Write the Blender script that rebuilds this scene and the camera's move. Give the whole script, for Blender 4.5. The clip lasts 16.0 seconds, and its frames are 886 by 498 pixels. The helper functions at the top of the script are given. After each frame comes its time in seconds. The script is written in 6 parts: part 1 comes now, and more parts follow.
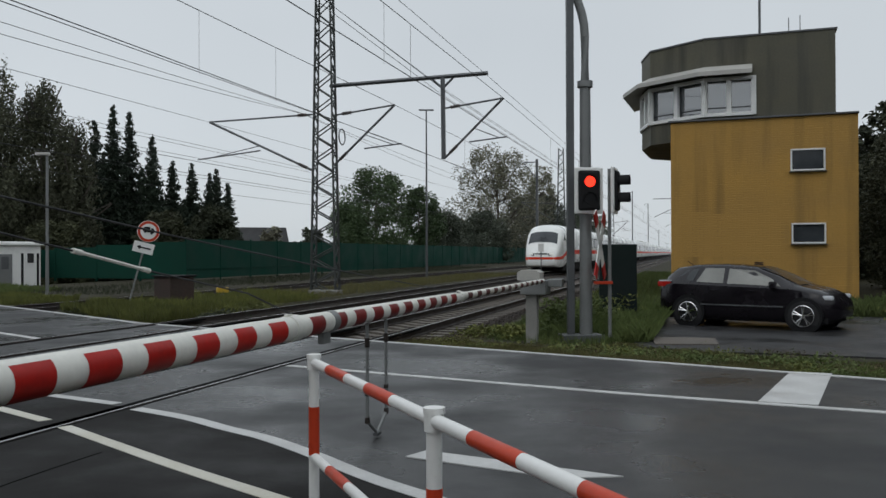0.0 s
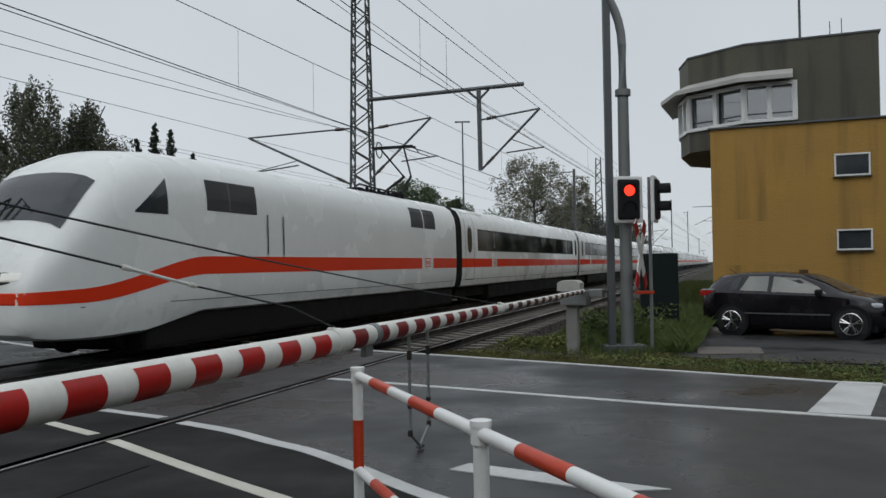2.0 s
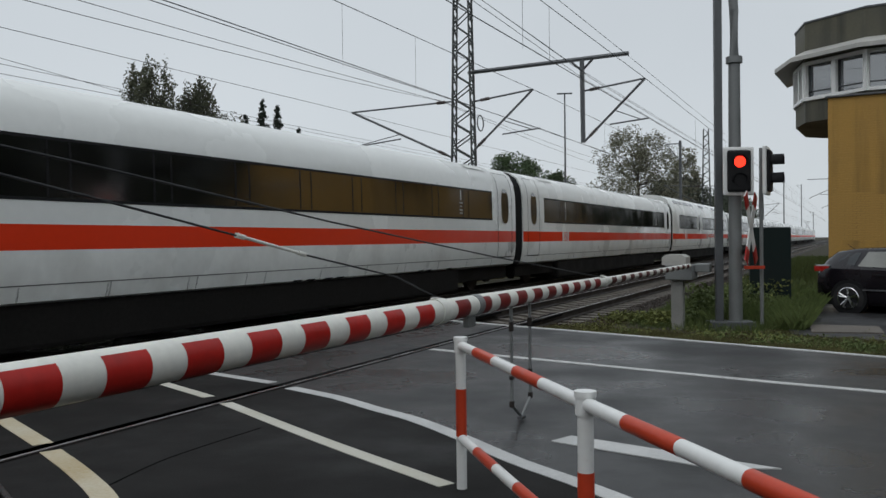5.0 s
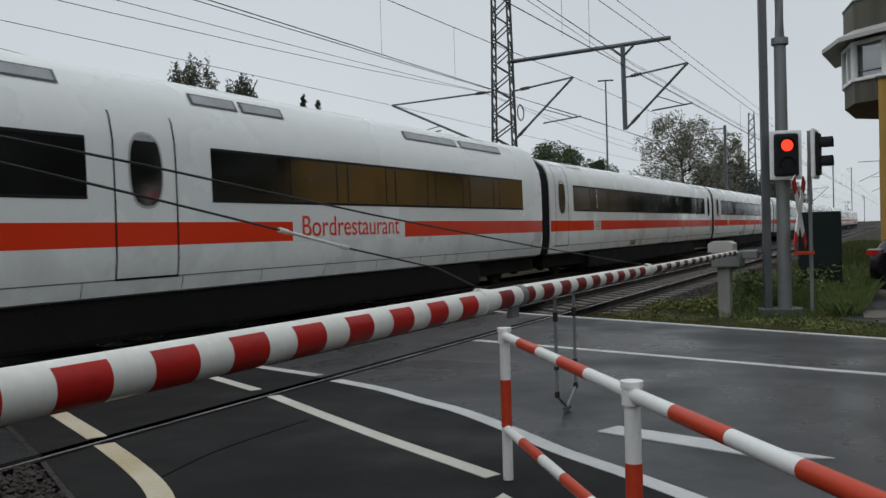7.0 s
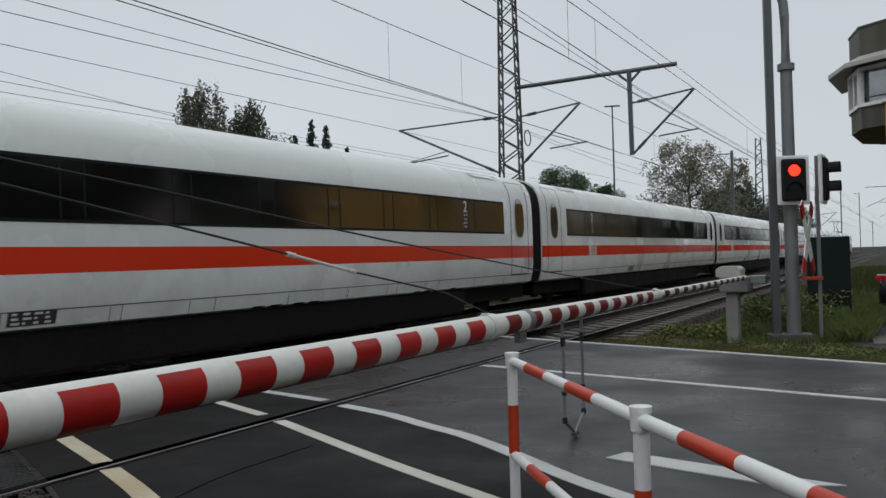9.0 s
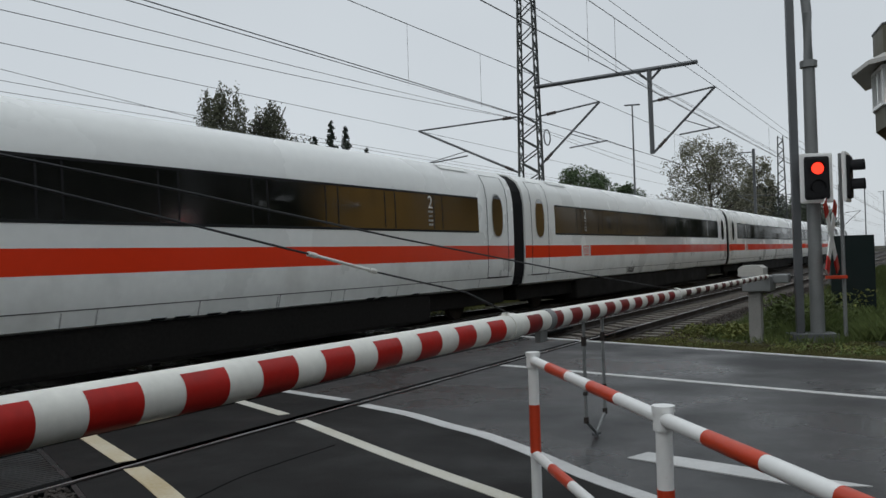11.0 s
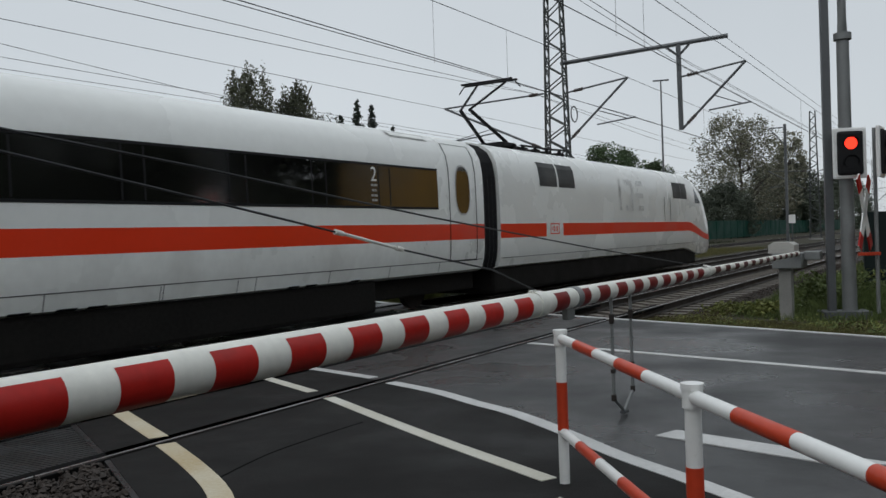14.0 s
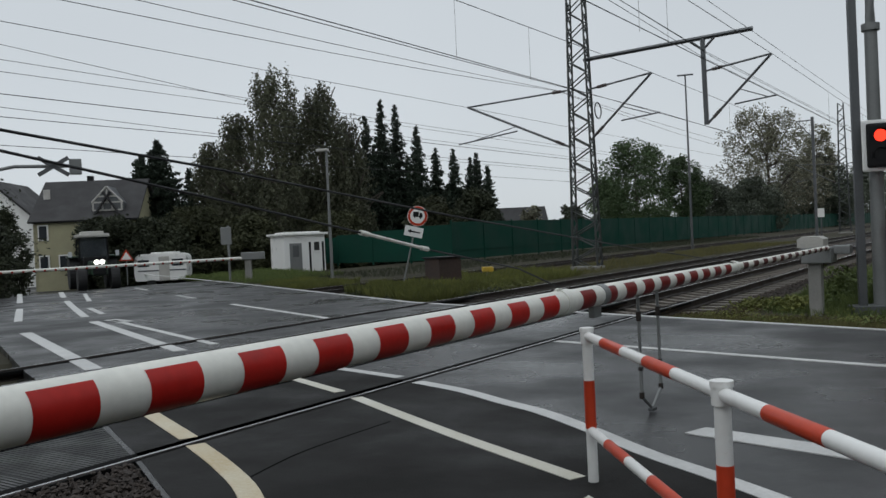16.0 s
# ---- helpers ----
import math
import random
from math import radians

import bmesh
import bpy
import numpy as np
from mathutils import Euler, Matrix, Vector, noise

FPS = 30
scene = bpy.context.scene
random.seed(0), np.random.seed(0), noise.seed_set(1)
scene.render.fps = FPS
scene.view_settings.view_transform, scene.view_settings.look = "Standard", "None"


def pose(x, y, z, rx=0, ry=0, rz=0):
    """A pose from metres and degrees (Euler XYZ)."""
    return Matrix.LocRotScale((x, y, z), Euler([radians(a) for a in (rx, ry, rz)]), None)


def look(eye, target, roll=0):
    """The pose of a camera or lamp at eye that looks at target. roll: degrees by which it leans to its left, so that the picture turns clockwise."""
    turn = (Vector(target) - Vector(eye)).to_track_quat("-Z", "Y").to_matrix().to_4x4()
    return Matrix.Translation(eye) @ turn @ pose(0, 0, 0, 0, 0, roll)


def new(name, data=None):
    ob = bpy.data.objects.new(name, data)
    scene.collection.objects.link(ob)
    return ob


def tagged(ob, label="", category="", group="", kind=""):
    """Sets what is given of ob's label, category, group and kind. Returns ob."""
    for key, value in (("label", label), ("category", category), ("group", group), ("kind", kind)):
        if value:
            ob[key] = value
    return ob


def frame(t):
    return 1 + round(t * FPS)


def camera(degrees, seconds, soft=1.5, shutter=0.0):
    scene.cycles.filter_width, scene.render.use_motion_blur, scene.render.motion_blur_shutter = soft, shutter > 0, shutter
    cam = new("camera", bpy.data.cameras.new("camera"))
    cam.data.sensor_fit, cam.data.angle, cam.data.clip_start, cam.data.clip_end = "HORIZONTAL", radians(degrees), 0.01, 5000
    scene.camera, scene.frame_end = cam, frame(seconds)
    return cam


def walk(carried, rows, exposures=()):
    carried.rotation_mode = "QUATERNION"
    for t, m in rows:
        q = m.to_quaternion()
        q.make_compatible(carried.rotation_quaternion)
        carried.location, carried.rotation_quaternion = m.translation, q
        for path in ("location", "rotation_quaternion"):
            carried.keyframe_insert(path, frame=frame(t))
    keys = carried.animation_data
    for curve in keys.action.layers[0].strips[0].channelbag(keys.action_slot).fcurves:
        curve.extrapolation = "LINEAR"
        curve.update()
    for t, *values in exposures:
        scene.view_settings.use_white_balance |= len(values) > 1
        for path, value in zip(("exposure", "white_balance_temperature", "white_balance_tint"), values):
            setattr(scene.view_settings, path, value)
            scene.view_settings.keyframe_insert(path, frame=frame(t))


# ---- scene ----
cam = camera(55.2, 16.0, soft=1.5, shutter=0.03)
# seconds, eye x y z, pitch, roll, yaw
PATH = [
    (0.0, 0.000, -0.000, 1.650, 0.30, 0.20, 0.00),
    (0.5, -0.000, 0.003, 1.653, 0.42, 0.48, 0.54),
    (1.0, -0.000, -0.001, 1.654, 0.78, 0.78, 0.87),
    (1.5, -0.009, 0.008, 1.657, 1.02, 0.79, 1.11),
    (2.0, -0.029, 0.009, 1.652, 1.11, 0.93, 2.54),
    (2.5, -0.041, 0.021, 1.641, 0.77, 1.32, 5.22),
    (3.0, -0.040, 0.021, 1.642, -0.72, 1.43, 6.60),
    (3.5, -0.047, 0.004, 1.637, -0.83, 0.71, 7.45),
    (6.0, -0.048, 0.003, 1.634, -0.34, 1.65, 10.98),
    (6.5, -0.047, 0.003, 1.636, -0.69, 1.90, 11.92),
    (7.0, -0.050, 0.015, 1.634, -1.12, 1.65, 12.15),
    (7.5, -0.050, 0.017, 1.637, -1.07, 1.78, 12.24),
    (8.0, -0.049, 0.017, 1.633, -0.14, 1.58, 12.10),
    (8.5, -0.051, 0.019, 1.629, 0.29, 1.70, 12.31),
    (9.0, -0.053, 0.017, 1.631, 0.57, 1.57, 12.62),
    (9.5, -0.056, 0.026, 1.626, 0.64, 1.49, 13.22),
    (12.0, -0.058, 0.008, 1.628, 0.40, 1.68, 14.28),
    (12.5, -0.058, 0.017, 1.624, -0.44, 1.53, 14.62),
    (13.0, -0.061, 0.034, 1.624, -0.61, 1.67, 14.62),
    (13.5, -0.061, 0.035, 1.620, -0.98, 1.73, 14.93),
    (14.0, -0.061, 0.027, 1.623, -0.78, 2.01, 15.75),
    (14.5, -0.063, 0.034, 1.624, -0.82, 2.04, 16.06),
    (15.0, -0.072, 0.021, 1.620, -1.29, 1.73, 16.81),
    (15.5, -0.070, 0.015, 1.621, -1.39, 2.36, 17.54),
    (16.0, -0.063, 0.025, 1.626, -0.79, 2.76, 17.41),
]
walk(cam, [(t, pose(x, y, z, 90 + p, r, w)) for t, x, y, z, p, r, w in PATH])

# ---- light: overcast sky ----
world = bpy.data.worlds.new("overcast")
scene.world = world
world.use_nodes = True
wn, wl = world.node_tree.nodes, world.node_tree.links
wn.clear()
sky = wn.new("ShaderNodeTexSky")
sky.sky_type, sky.sun_disc = "NISHITA", False
sky.sun_elevation, sky.sun_rotation = radians(35), radians(150)
sky_grey = wn.new("ShaderNodeHueSaturation")
sky_grey.inputs["Saturation"].default_value = 0.25
sky_bg = wn.new("ShaderNodeBackground")
sky_bg.inputs["Strength"].default_value = 0.02
cloud_noise = wn.new("ShaderNodeTexNoise")
cloud_noise.inputs["Scale"].default_value = 2.2
cloud_noise.inputs["Detail"].default_value = 4
cloud_ramp = wn.new("ShaderNodeValToRGB")
cloud_ramp.color_ramp.elements[0].color = (0.528, 0.580, 0.626, 1)
cloud_ramp.color_ramp.elements[1].color = (0.686, 0.742, 0.786, 1)
cloud_bg = wn.new("ShaderNodeBackground")
cloud_bg.inputs["Strength"].default_value = 0.80
# an overcast sky is brightest overhead
sky_co = wn.new("ShaderNodeTexCoord")
sky_sep = wn.new("ShaderNodeSeparateXYZ")
sky_rise = wn.new("ShaderNodeMapRange")
sky_rise.interpolation_type = "SMOOTHSTEP"
sky_rise.inputs["From Min"].default_value, sky_rise.inputs["From Max"].default_value = 0.22, 0.95
sky_rise.inputs["To Min"].default_value, sky_rise.inputs["To Max"].default_value = 0.80, 1.16
wl.new(sky_co.outputs["Generated"], sky_sep.inputs[0])
wl.new(sky_sep.outputs["Z"], sky_rise.inputs[0])
wl.new(sky_rise.outputs[0], cloud_bg.inputs["Strength"])
both = wn.new("ShaderNodeAddShader")
wout = wn.new("ShaderNodeOutputWorld")
wl.new(sky.outputs[0], sky_grey.inputs["Color"])
wl.new(sky_grey.outputs[0], sky_bg.inputs["Color"])
wl.new(cloud_noise.outputs["Fac"], cloud_ramp.inputs[0])
wl.new(cloud_ramp.outputs[0], cloud_bg.inputs["Color"])
wl.new(sky_bg.outputs[0], both.inputs[0])
wl.new(cloud_bg.outputs[0], both.inputs[1])
wl.new(both.outputs[0], wout.inputs["Surface"])
sun = new("sun", bpy.data.lights.new("sun", "SUN"))
sun.data.energy, sun.data.angle, sun.data.color = 0.38, radians(40), (1.0, 0.985, 0.97)
sun.matrix_world = look((0, 0, 30), (14, 20, 0))
scene.view_settings.exposure = 0.0


# ---- materials ----
def material(name, color, rough=0.6, metal=0.0, var=0.25, scale=3.0, fine=60.0, bump=0.1, color2=None, spec=0.5, detail=5, island=0.0, wet=0.0):
    """Principled surface with variation at two scales and fine relief."""
    m = bpy.data.materials.new(name)
    m.use_nodes = True
    t = m.node_tree
    b = t.nodes["Principled BSDF"]
    b.inputs["Metallic"].default_value = metal
    b.inputs["Specular IOR Level"].default_value = spec
    co = t.nodes.new("ShaderNodeTexCoord")
    n1, n2 = t.nodes.new("ShaderNodeTexNoise"), t.nodes.new("ShaderNodeTexNoise")
    for nd, sc in ((n1, scale), (n2, fine)):
        nd.inputs["Scale"].default_value = sc
        nd.inputs["Detail"].default_value = detail
        t.links.new(co.outputs["Object"], nd.inputs["Vector"])
    mix = t.nodes.new("ShaderNodeMix")
    mix.data_type = "FLOAT"
    mix.inputs[0].default_value = 0.35
    t.links.new(n1.outputs["Fac"], mix.inputs[2])
    t.links.new(n2.outputs["Fac"], mix.inputs[3])
    ramp = t.nodes.new("ShaderNodeValToRGB")
    lo, hi = ramp.color_ramp.elements
    lo.position, hi.position = 0.3, 0.7
    c2 = color2 or tuple(min(1, c * (1 + var)) for c in color)
    c1 = color if color2 else tuple(c * (1 - var) for c in color)
    lo.color, hi.color = (*c1, 1), (*c2, 1)
    t.links.new(mix.outputs[0], ramp.inputs[0])
    last = ramp.outputs[0]
    if island:
        geo = t.nodes.new("ShaderNodeNewGeometry")
        info = t.nodes.new("ShaderNodeObjectInfo")
        add = t.nodes.new("ShaderNodeMath")
        add.operation = "ADD"
        t.links.new(geo.outputs["Random Per Island"], add.inputs[0])
        t.links.new(info.outputs["Random"], add.inputs[1])
        rng = t.nodes.new("ShaderNodeMapRange")
        rng.inputs["From Max"].default_value = 2.0
        rng.inputs["To Min"].default_value, rng.inputs["To Max"].default_value = 1 - island, 1 + island
        t.links.new(add.outputs[0], rng.inputs[0])
        hsv = t.nodes.new("ShaderNodeHueSaturation")
        t.links.new(rng.outputs[0], hsv.inputs["Value"])
        t.links.new(last, hsv.inputs["Color"])
        last = hsv.outputs[0]
    t.links.new(last, b.inputs["Base Color"])
    rr = t.nodes.new("ShaderNodeMapRange")
    rr.inputs["From Min"].default_value, rr.inputs["From Max"].default_value = 0.35, 0.65
    rr.inputs["To Min"].default_value, rr.inputs["To Max"].default_value = max(0.02, rough - 0.12 - wet), min(1, rough + 0.12)
    t.links.new(n1.outputs["Fac"], rr.inputs[0])
    t.links.new(rr.outputs[0], b.inputs["Roughness"])
    if bump:
        bp = t.nodes.new("ShaderNodeBump")
        bp.inputs["Strength"].default_value = bump
        bp.inputs["Distance"].default_value = 0.01
        t.links.new(n2.outputs["Fac"], bp.inputs["Height"])
        t.links.new(bp.outputs[0], b.inputs["Normal"])
    return m


def glowing(name, color, strength):
    m = bpy.data.materials.new(name)
    m.use_nodes = True
    b = m.node_tree.nodes["Principled BSDF"]
    b.inputs["Base Color"].default_value = (*color, 1)
    b.inputs["Emission Color"].default_value = (*color, 1)
    b.inputs["Emission Strength"].default_value = strength
    return m


ASPHALT = material("wet_asphalt", (0.021, 0.0215, 0.022), 0.5, var=0.4, scale=0.45, fine=70, bump=0.35, wet=0.22, spec=0.32)
PATH_ASPHALT = material("dark_path_asphalt", (0.0115, 0.011, 0.0105), 0.72, var=0.4, scale=0.7, fine=60, bump=0.35, wet=0.10, spec=0.12)
PATCH = material("old_asphalt", (0.027, 0.027, 0.028), 0.55, var=0.25, scale=0.8, fine=45, bump=0.25, wet=0.15, spec=0.35)
GROUND = material("soil_and_grass", (0.024, 0.020, 0.014), 0.95, var=0.4, scale=0.4, fine=14, bump=0.8, color2=(0.046, 0.044, 0.024), spec=0.2)
BALLAST_SOIL = material("ballast_bed", (0.028, 0.023, 0.020), 0.9, var=0.5, scale=1.5, fine=25, bump=1.0)
STONE = material("ballast_stone", (0.040, 0.031, 0.026), 0.85, var=0.4, scale=4, fine=30, bump=0.3, island=0.5)
PAINT_ROAD = material("road_paint", (0.50, 0.50, 0.49), 0.55, var=0.22, scale=2.5, fine=40, bump=0.15)
PAINT_PALE = material("worn_pale_yellow_paint", (0.44, 0.41, 0.31), 0.55, var=0.3, scale=1.6, fine=40, bump=0.15, color2=(0.62, 0.61, 0.56))
PAINT_YELLOW = material("faded_yellow_paint", (0.42, 0.31, 0.14), 0.55, var=0.3, scale=1.0, fine=40, bump=0.15, color2=(0.60, 0.57, 0.47))
CONCRETE = material("concrete", (0.24, 0.235, 0.22), 0.8, var=0.25, scale=2, fine=40, bump=0.25)
SLEEPER = material("sleeper_concrete", (0.12, 0.105, 0.09), 0.85, var=0.3, scale=2, fine=30, bump=0.2, island=0.15)
MARKER_YELLOW = material("marker_yellow", (0.50, 0.33, 0.03), 0.6, var=0.2, scale=4, bump=0.05)
RAIL_TOP = material("polished_rail", (0.55, 0.55, 0.56), 0.32, metal=1.0, var=0.15, scale=1, fine=30, bump=0.02)
RAIL_SIDE = material("rusty_rail", (0.022, 0.016, 0.013), 0.8, var=0.4, scale=2, fine=30, bump=0.2)
RUBBER = material("rubber_panel", (0.019, 0.0195, 0.020), 0.5, var=0.25, scale=2, fine=60, bump=0.1, wet=0.1)
WHITE = material("white_paint", (0.76, 0.76, 0.74), 0.35, var=0.07, scale=1.2, fine=25, bump=0.02)
BOOM_WHITE = material("boom_white", (0.69, 0.685, 0.63), 0.4, var=0.14, scale=2.5, fine=25, bump=0.03)
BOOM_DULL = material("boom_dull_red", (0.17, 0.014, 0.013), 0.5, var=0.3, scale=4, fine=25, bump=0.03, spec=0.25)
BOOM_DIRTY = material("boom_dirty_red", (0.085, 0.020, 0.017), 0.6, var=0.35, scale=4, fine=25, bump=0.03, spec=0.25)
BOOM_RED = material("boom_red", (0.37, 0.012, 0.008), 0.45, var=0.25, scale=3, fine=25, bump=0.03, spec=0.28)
RAILING_RED = material("railing_red", (0.50, 0.050, 0.018), 0.4, var=0.15, scale=4, fine=30, bump=0.03, spec=0.3)
TRAIN_WHITE = material("train_white", (0.82, 0.83, 0.805), 0.24, var=0.05, scale=0.5, fine=6, bump=0.0)
TRAIN_LOW = material("train_grey_skirt", (0.79, 0.80, 0.77), 0.35, var=0.10, scale=0.6, fine=6, bump=0.0)
TRAIN_RED = material("train_red", (0.76, 0.046, 0.012), 0.4, var=0.05, scale=0.5, fine=8, bump=0.0, spec=0.25)
TRAIN_GLASS = material("train_coated_glass", (0.006, 0.006, 0.006), 0.13, var=0.2, scale=0.4, fine=4, bump=0.0, spec=0.5)
TRAIN_GLASS.node_tree.nodes["Principled BSDF"].inputs["IOR"].default_value = 2.9
VENT = material("dark_vent_grille", (0.035, 0.036, 0.037), 0.6, var=0.2, scale=1, fine=30, bump=0.2)
BLACK = material("black_rubber", (0.009, 0.009, 0.010), 0.7, var=0.3, scale=3, fine=30, bump=0.1, spec=0.25)
UNDER = material("underframe_dirt", (0.012, 0.011, 0.010), 0.85, var=0.5, scale=1.5, fine=15, bump=0.3, spec=0.15)
SEAM = material("panel_seam", (0.10, 0.10, 0.10), 0.6, var=0.1, bump=0)
SEAM_PALE = material("pale_window_rim", (0.42, 0.42, 0.41), 0.5, var=0.1, bump=0)
MAST = material("galvanised_mast", (0.062, 0.068, 0.066), 0.55, metal=0.4, var=0.3, scale=1.5, fine=25, bump=0.1)
STEEL = material("painted_grey_steel", (0.10, 0.105, 0.11), 0.45, metal=0.3, var=0.2, scale=1.5, fine=25, bump=0.05)
ZINC = material("zinc_grey", (0.20, 0.207, 0.205), 0.5, metal=0.3, var=0.15, scale=2, fine=30, bump=0.05)
WIRE = material("wire", (0.022, 0.023, 0.025), 0.6, metal=0.3, var=0.2, bump=0)
BRICK = material("yellow_brick", (0.42, 0.243, 0.060), 0.85, var=0.16, scale=0.7, fine=20, bump=0.2, island=0.025)
WING_BRICK = material("dull_brown_brick", (0.24, 0.155, 0.06), 0.9, var=0.25, scale=0.9, fine=20, bump=0.2)
MORTAR = material("mortar", (0.39, 0.23, 0.062), 0.9, var=0.2, scale=2, fine=40, bump=0.2)
SLATE = material("slate_cladding", (0.088, 0.083, 0.058), 0.7, var=0.25, scale=1.2, fine=20, bump=0.2)
TRIM = material("pale_trim", (0.42, 0.41, 0.38), 0.6, var=0.2, scale=1.5, fine=25, bump=0.1)
GLASS = material("window_glass", (0.04, 0.045, 0.05), 0.06, var=0.3, scale=0.8, fine=5, bump=0, spec=0.5)
CABIN_GLASS = material("sky_reflecting_glass", (0.06, 0.07, 0.08), 0.07, var=0.3, scale=0.8, fine=5, bump=0, spec=0.9)
CABIN_GLASS.node_tree.nodes["Principled BSDF"].inputs["IOR"].default_value = 2.3
# reflected sky painted in as a pale base colour on the panes
SKYLIGHT = material("sky_toned_skylight_glass", (0.30, 0.31, 0.32), 0.12, var=0.2, bump=0, spec=0.8)
CAR_PAINT = material("car_paint", (0.010, 0.008, 0.011), 0.2, var=0.1, bump=0, spec=0.4)
GROOVE = material("groove_shadow", (0.008, 0.008, 0.008), 0.95, var=0.2, bump=0.2, spec=0.05)
DARK_GREEN = material("dark_green_steel", (0.007, 0.014, 0.013), 0.75, var=0.25, scale=1.5, bump=0.05, spec=0.25)
CHROME = material("alloy", (0.62, 0.62, 0.63), 0.25, metal=1.0, var=0.08, bump=0)
TYRE = material("tyre", (0.018, 0.018, 0.019), 0.8, var=0.2, bump=0.2)
FENCE_GREEN = material("green_noise_fence", (0.0045, 0.043, 0.029), 0.7, var=0.25, scale=0.4, fine=12, bump=0.1, spec=0.15)
BARK = material("bark", (0.07, 0.06, 0.05), 0.9, var=0.4, scale=3, fine=15, bump=0.5)
SIGNAL_RED = glowing("signal_red_lamp", (1.0, 0.030, 0.012), 2.2)
TAIL_RED = material("tail_light_red", (0.5, 0.02, 0.015), 0.2, var=0.1, bump=0)
HEADLIGHT = glowing("headlight_on", (1.0, 0.97, 0.9), 3.0)
DIM_LIGHT = glowing("dim_headlight", (0.62, 0.62, 0.58), 0.3)
LENS = material("clear_lens", (0.55, 0.57, 0.6), 0.1, var=0.1, bump=0, spec=0.9)
ROOF_TILE = material("dark_roof_tiles", (0.026, 0.025, 0.026), 0.75, var=0.25, scale=0.8, fine=10, bump=0.3)
PLASTER = material("pale_plaster", (0.36, 0.34, 0.22), 0.85, var=0.15, scale=0.8, fine=15, bump=0.1)
RUST = material("rusty_sheet", (0.050, 0.033, 0.027), 0.85, var=0.4, scale=1.5, fine=12, bump=0.3)


def streaked(m, dark, amount, across=1.6, down=0.12):
    """Rain streaks that run down a wall, over the material's own colour."""
    t = m.node_tree
    b = t.nodes["Principled BSDF"]
    src = b.inputs["Base Color"].links[0].from_socket
    co = t.nodes.new("ShaderNodeTexCoord")
    mp = t.nodes.new("ShaderNodeMapping")
    mp.inputs["Scale"].default_value = (across, across, down)
    nz = t.nodes.new("ShaderNodeTexNoise")
    nz.inputs["Scale"].default_value = 1.5
    nz.inputs["Detail"].default_value = 6
    t.links.new(co.outputs["Object"], mp.inputs["Vector"])
    t.links.new(mp.outputs[0], nz.inputs["Vector"])
    rng = t.nodes.new("ShaderNodeMapRange")
    rng.inputs["From Min"].default_value, rng.inputs["From Max"].default_value = 0.50, 0.72
    rng.inputs["To Max"].default_value = amount
    t.links.new(nz.outputs["Fac"], rng.inputs[0])
    mx = t.nodes.new("ShaderNodeMix")
    mx.data_type = "RGBA"
    t.links.new(rng.outputs[0], mx.inputs[0])
    t.links.new(src, mx.inputs[6])
    mx.inputs[7].default_value = (*dark, 1)
    t.links.new(mx.outputs[2], b.inputs["Base Color"])


streaked(BRICK, (0.16, 0.10, 0.035), 0.55)
streaked(MORTAR, (0.15, 0.095, 0.035), 0.55)
streaked(SLATE, (0.025, 0.024, 0.020), 0.75)
streaked(TRAIN_LOW, (0.45, 0.44, 0.40), 0.35, 0.8, 0.5)


# ---- mesh tools ----
TRACK = pose(0, 0, 0, 0, 0, -16.4)          # local y runs along the rails, local -x away from the camera


def at(s, n, z=0.0):
    """World place: s metres along the rails, n metres across them, z up."""
    return TRACK @ Vector((-n, s, z))


def bm_box(bm, c, size, m=None, bevel=0.0):
    r = bmesh.ops.create_cube(bm, size=1.0)["verts"]
    for v in r:
        v.co = Vector((v.co.x * size[0] + c[0], v.co.y * size[1] + c[1], v.co.z * size[2] + c[2]))
    if bevel:
        edges = list({e for v in r for e in v.link_edges})
        out = bmesh.ops.bevel(bm, geom=edges, offset=bevel, segments=2, affect="EDGES", profile=0.6)
        r = list({v for f in out["faces"] for v in f.verts} | {v for v in r if v.is_valid})
    if m is not None:
        for v in r:
            v.co = m @ v.co
    return r


def bm_tube(bm, a, b, r0, r1=None, n=10, caps=True):
    a, b = Vector(a), Vector(b)
    r1 = r0 if r1 is None else r1
    q = (b - a).to_track_quat("Z", "Y")
    rings = []
    for p, r in ((a, r0), (b, r1)):
        rings.append([bm.verts.new(p + q @ Vector((r * math.cos(2 * math.pi * k / n), r * math.sin(2 * math.pi * k / n), 0))) for k in range(n)])
    for k in range(n):
        bm.faces.new((rings[0][k], rings[0][(k + 1) % n], rings[1][(k + 1) % n], rings[1][k]))
    if caps:
        bm.faces.new(list(reversed(rings[0])))
        bm.faces.new(rings[1])


def bm_path(bm, pts, r, n=8):
    """A round bar along a polyline."""
    pts = [Vector(p) for p in pts]
    rings = []
    for i, p in enumerate(pts):
        d = (pts[min(i + 1, len(pts) - 1)] - pts[max(i - 1, 0)]).normalized()
        q = d.to_track_quat("Z", "Y")
        rings.append([bm.verts.new(p + q @ Vector((r * math.cos(2 * math.pi * k / n), r * math.sin(2 * math.pi * k / n), 0))) for k in range(n)])
    bm_skin(bm, rings)


def bm_skin(bm, rings, close=True, caps=True):
    n = len(rings[0])
    for a, b in zip(rings, rings[1:]):
        for k in range(n if close else n - 1):
            bm.faces.new((a[k], a[(k + 1) % n], b[(k + 1) % n], b[k]))
    if caps and close:
        bm.faces.new(list(reversed(rings[0])))
        bm.faces.new(rings[-1])


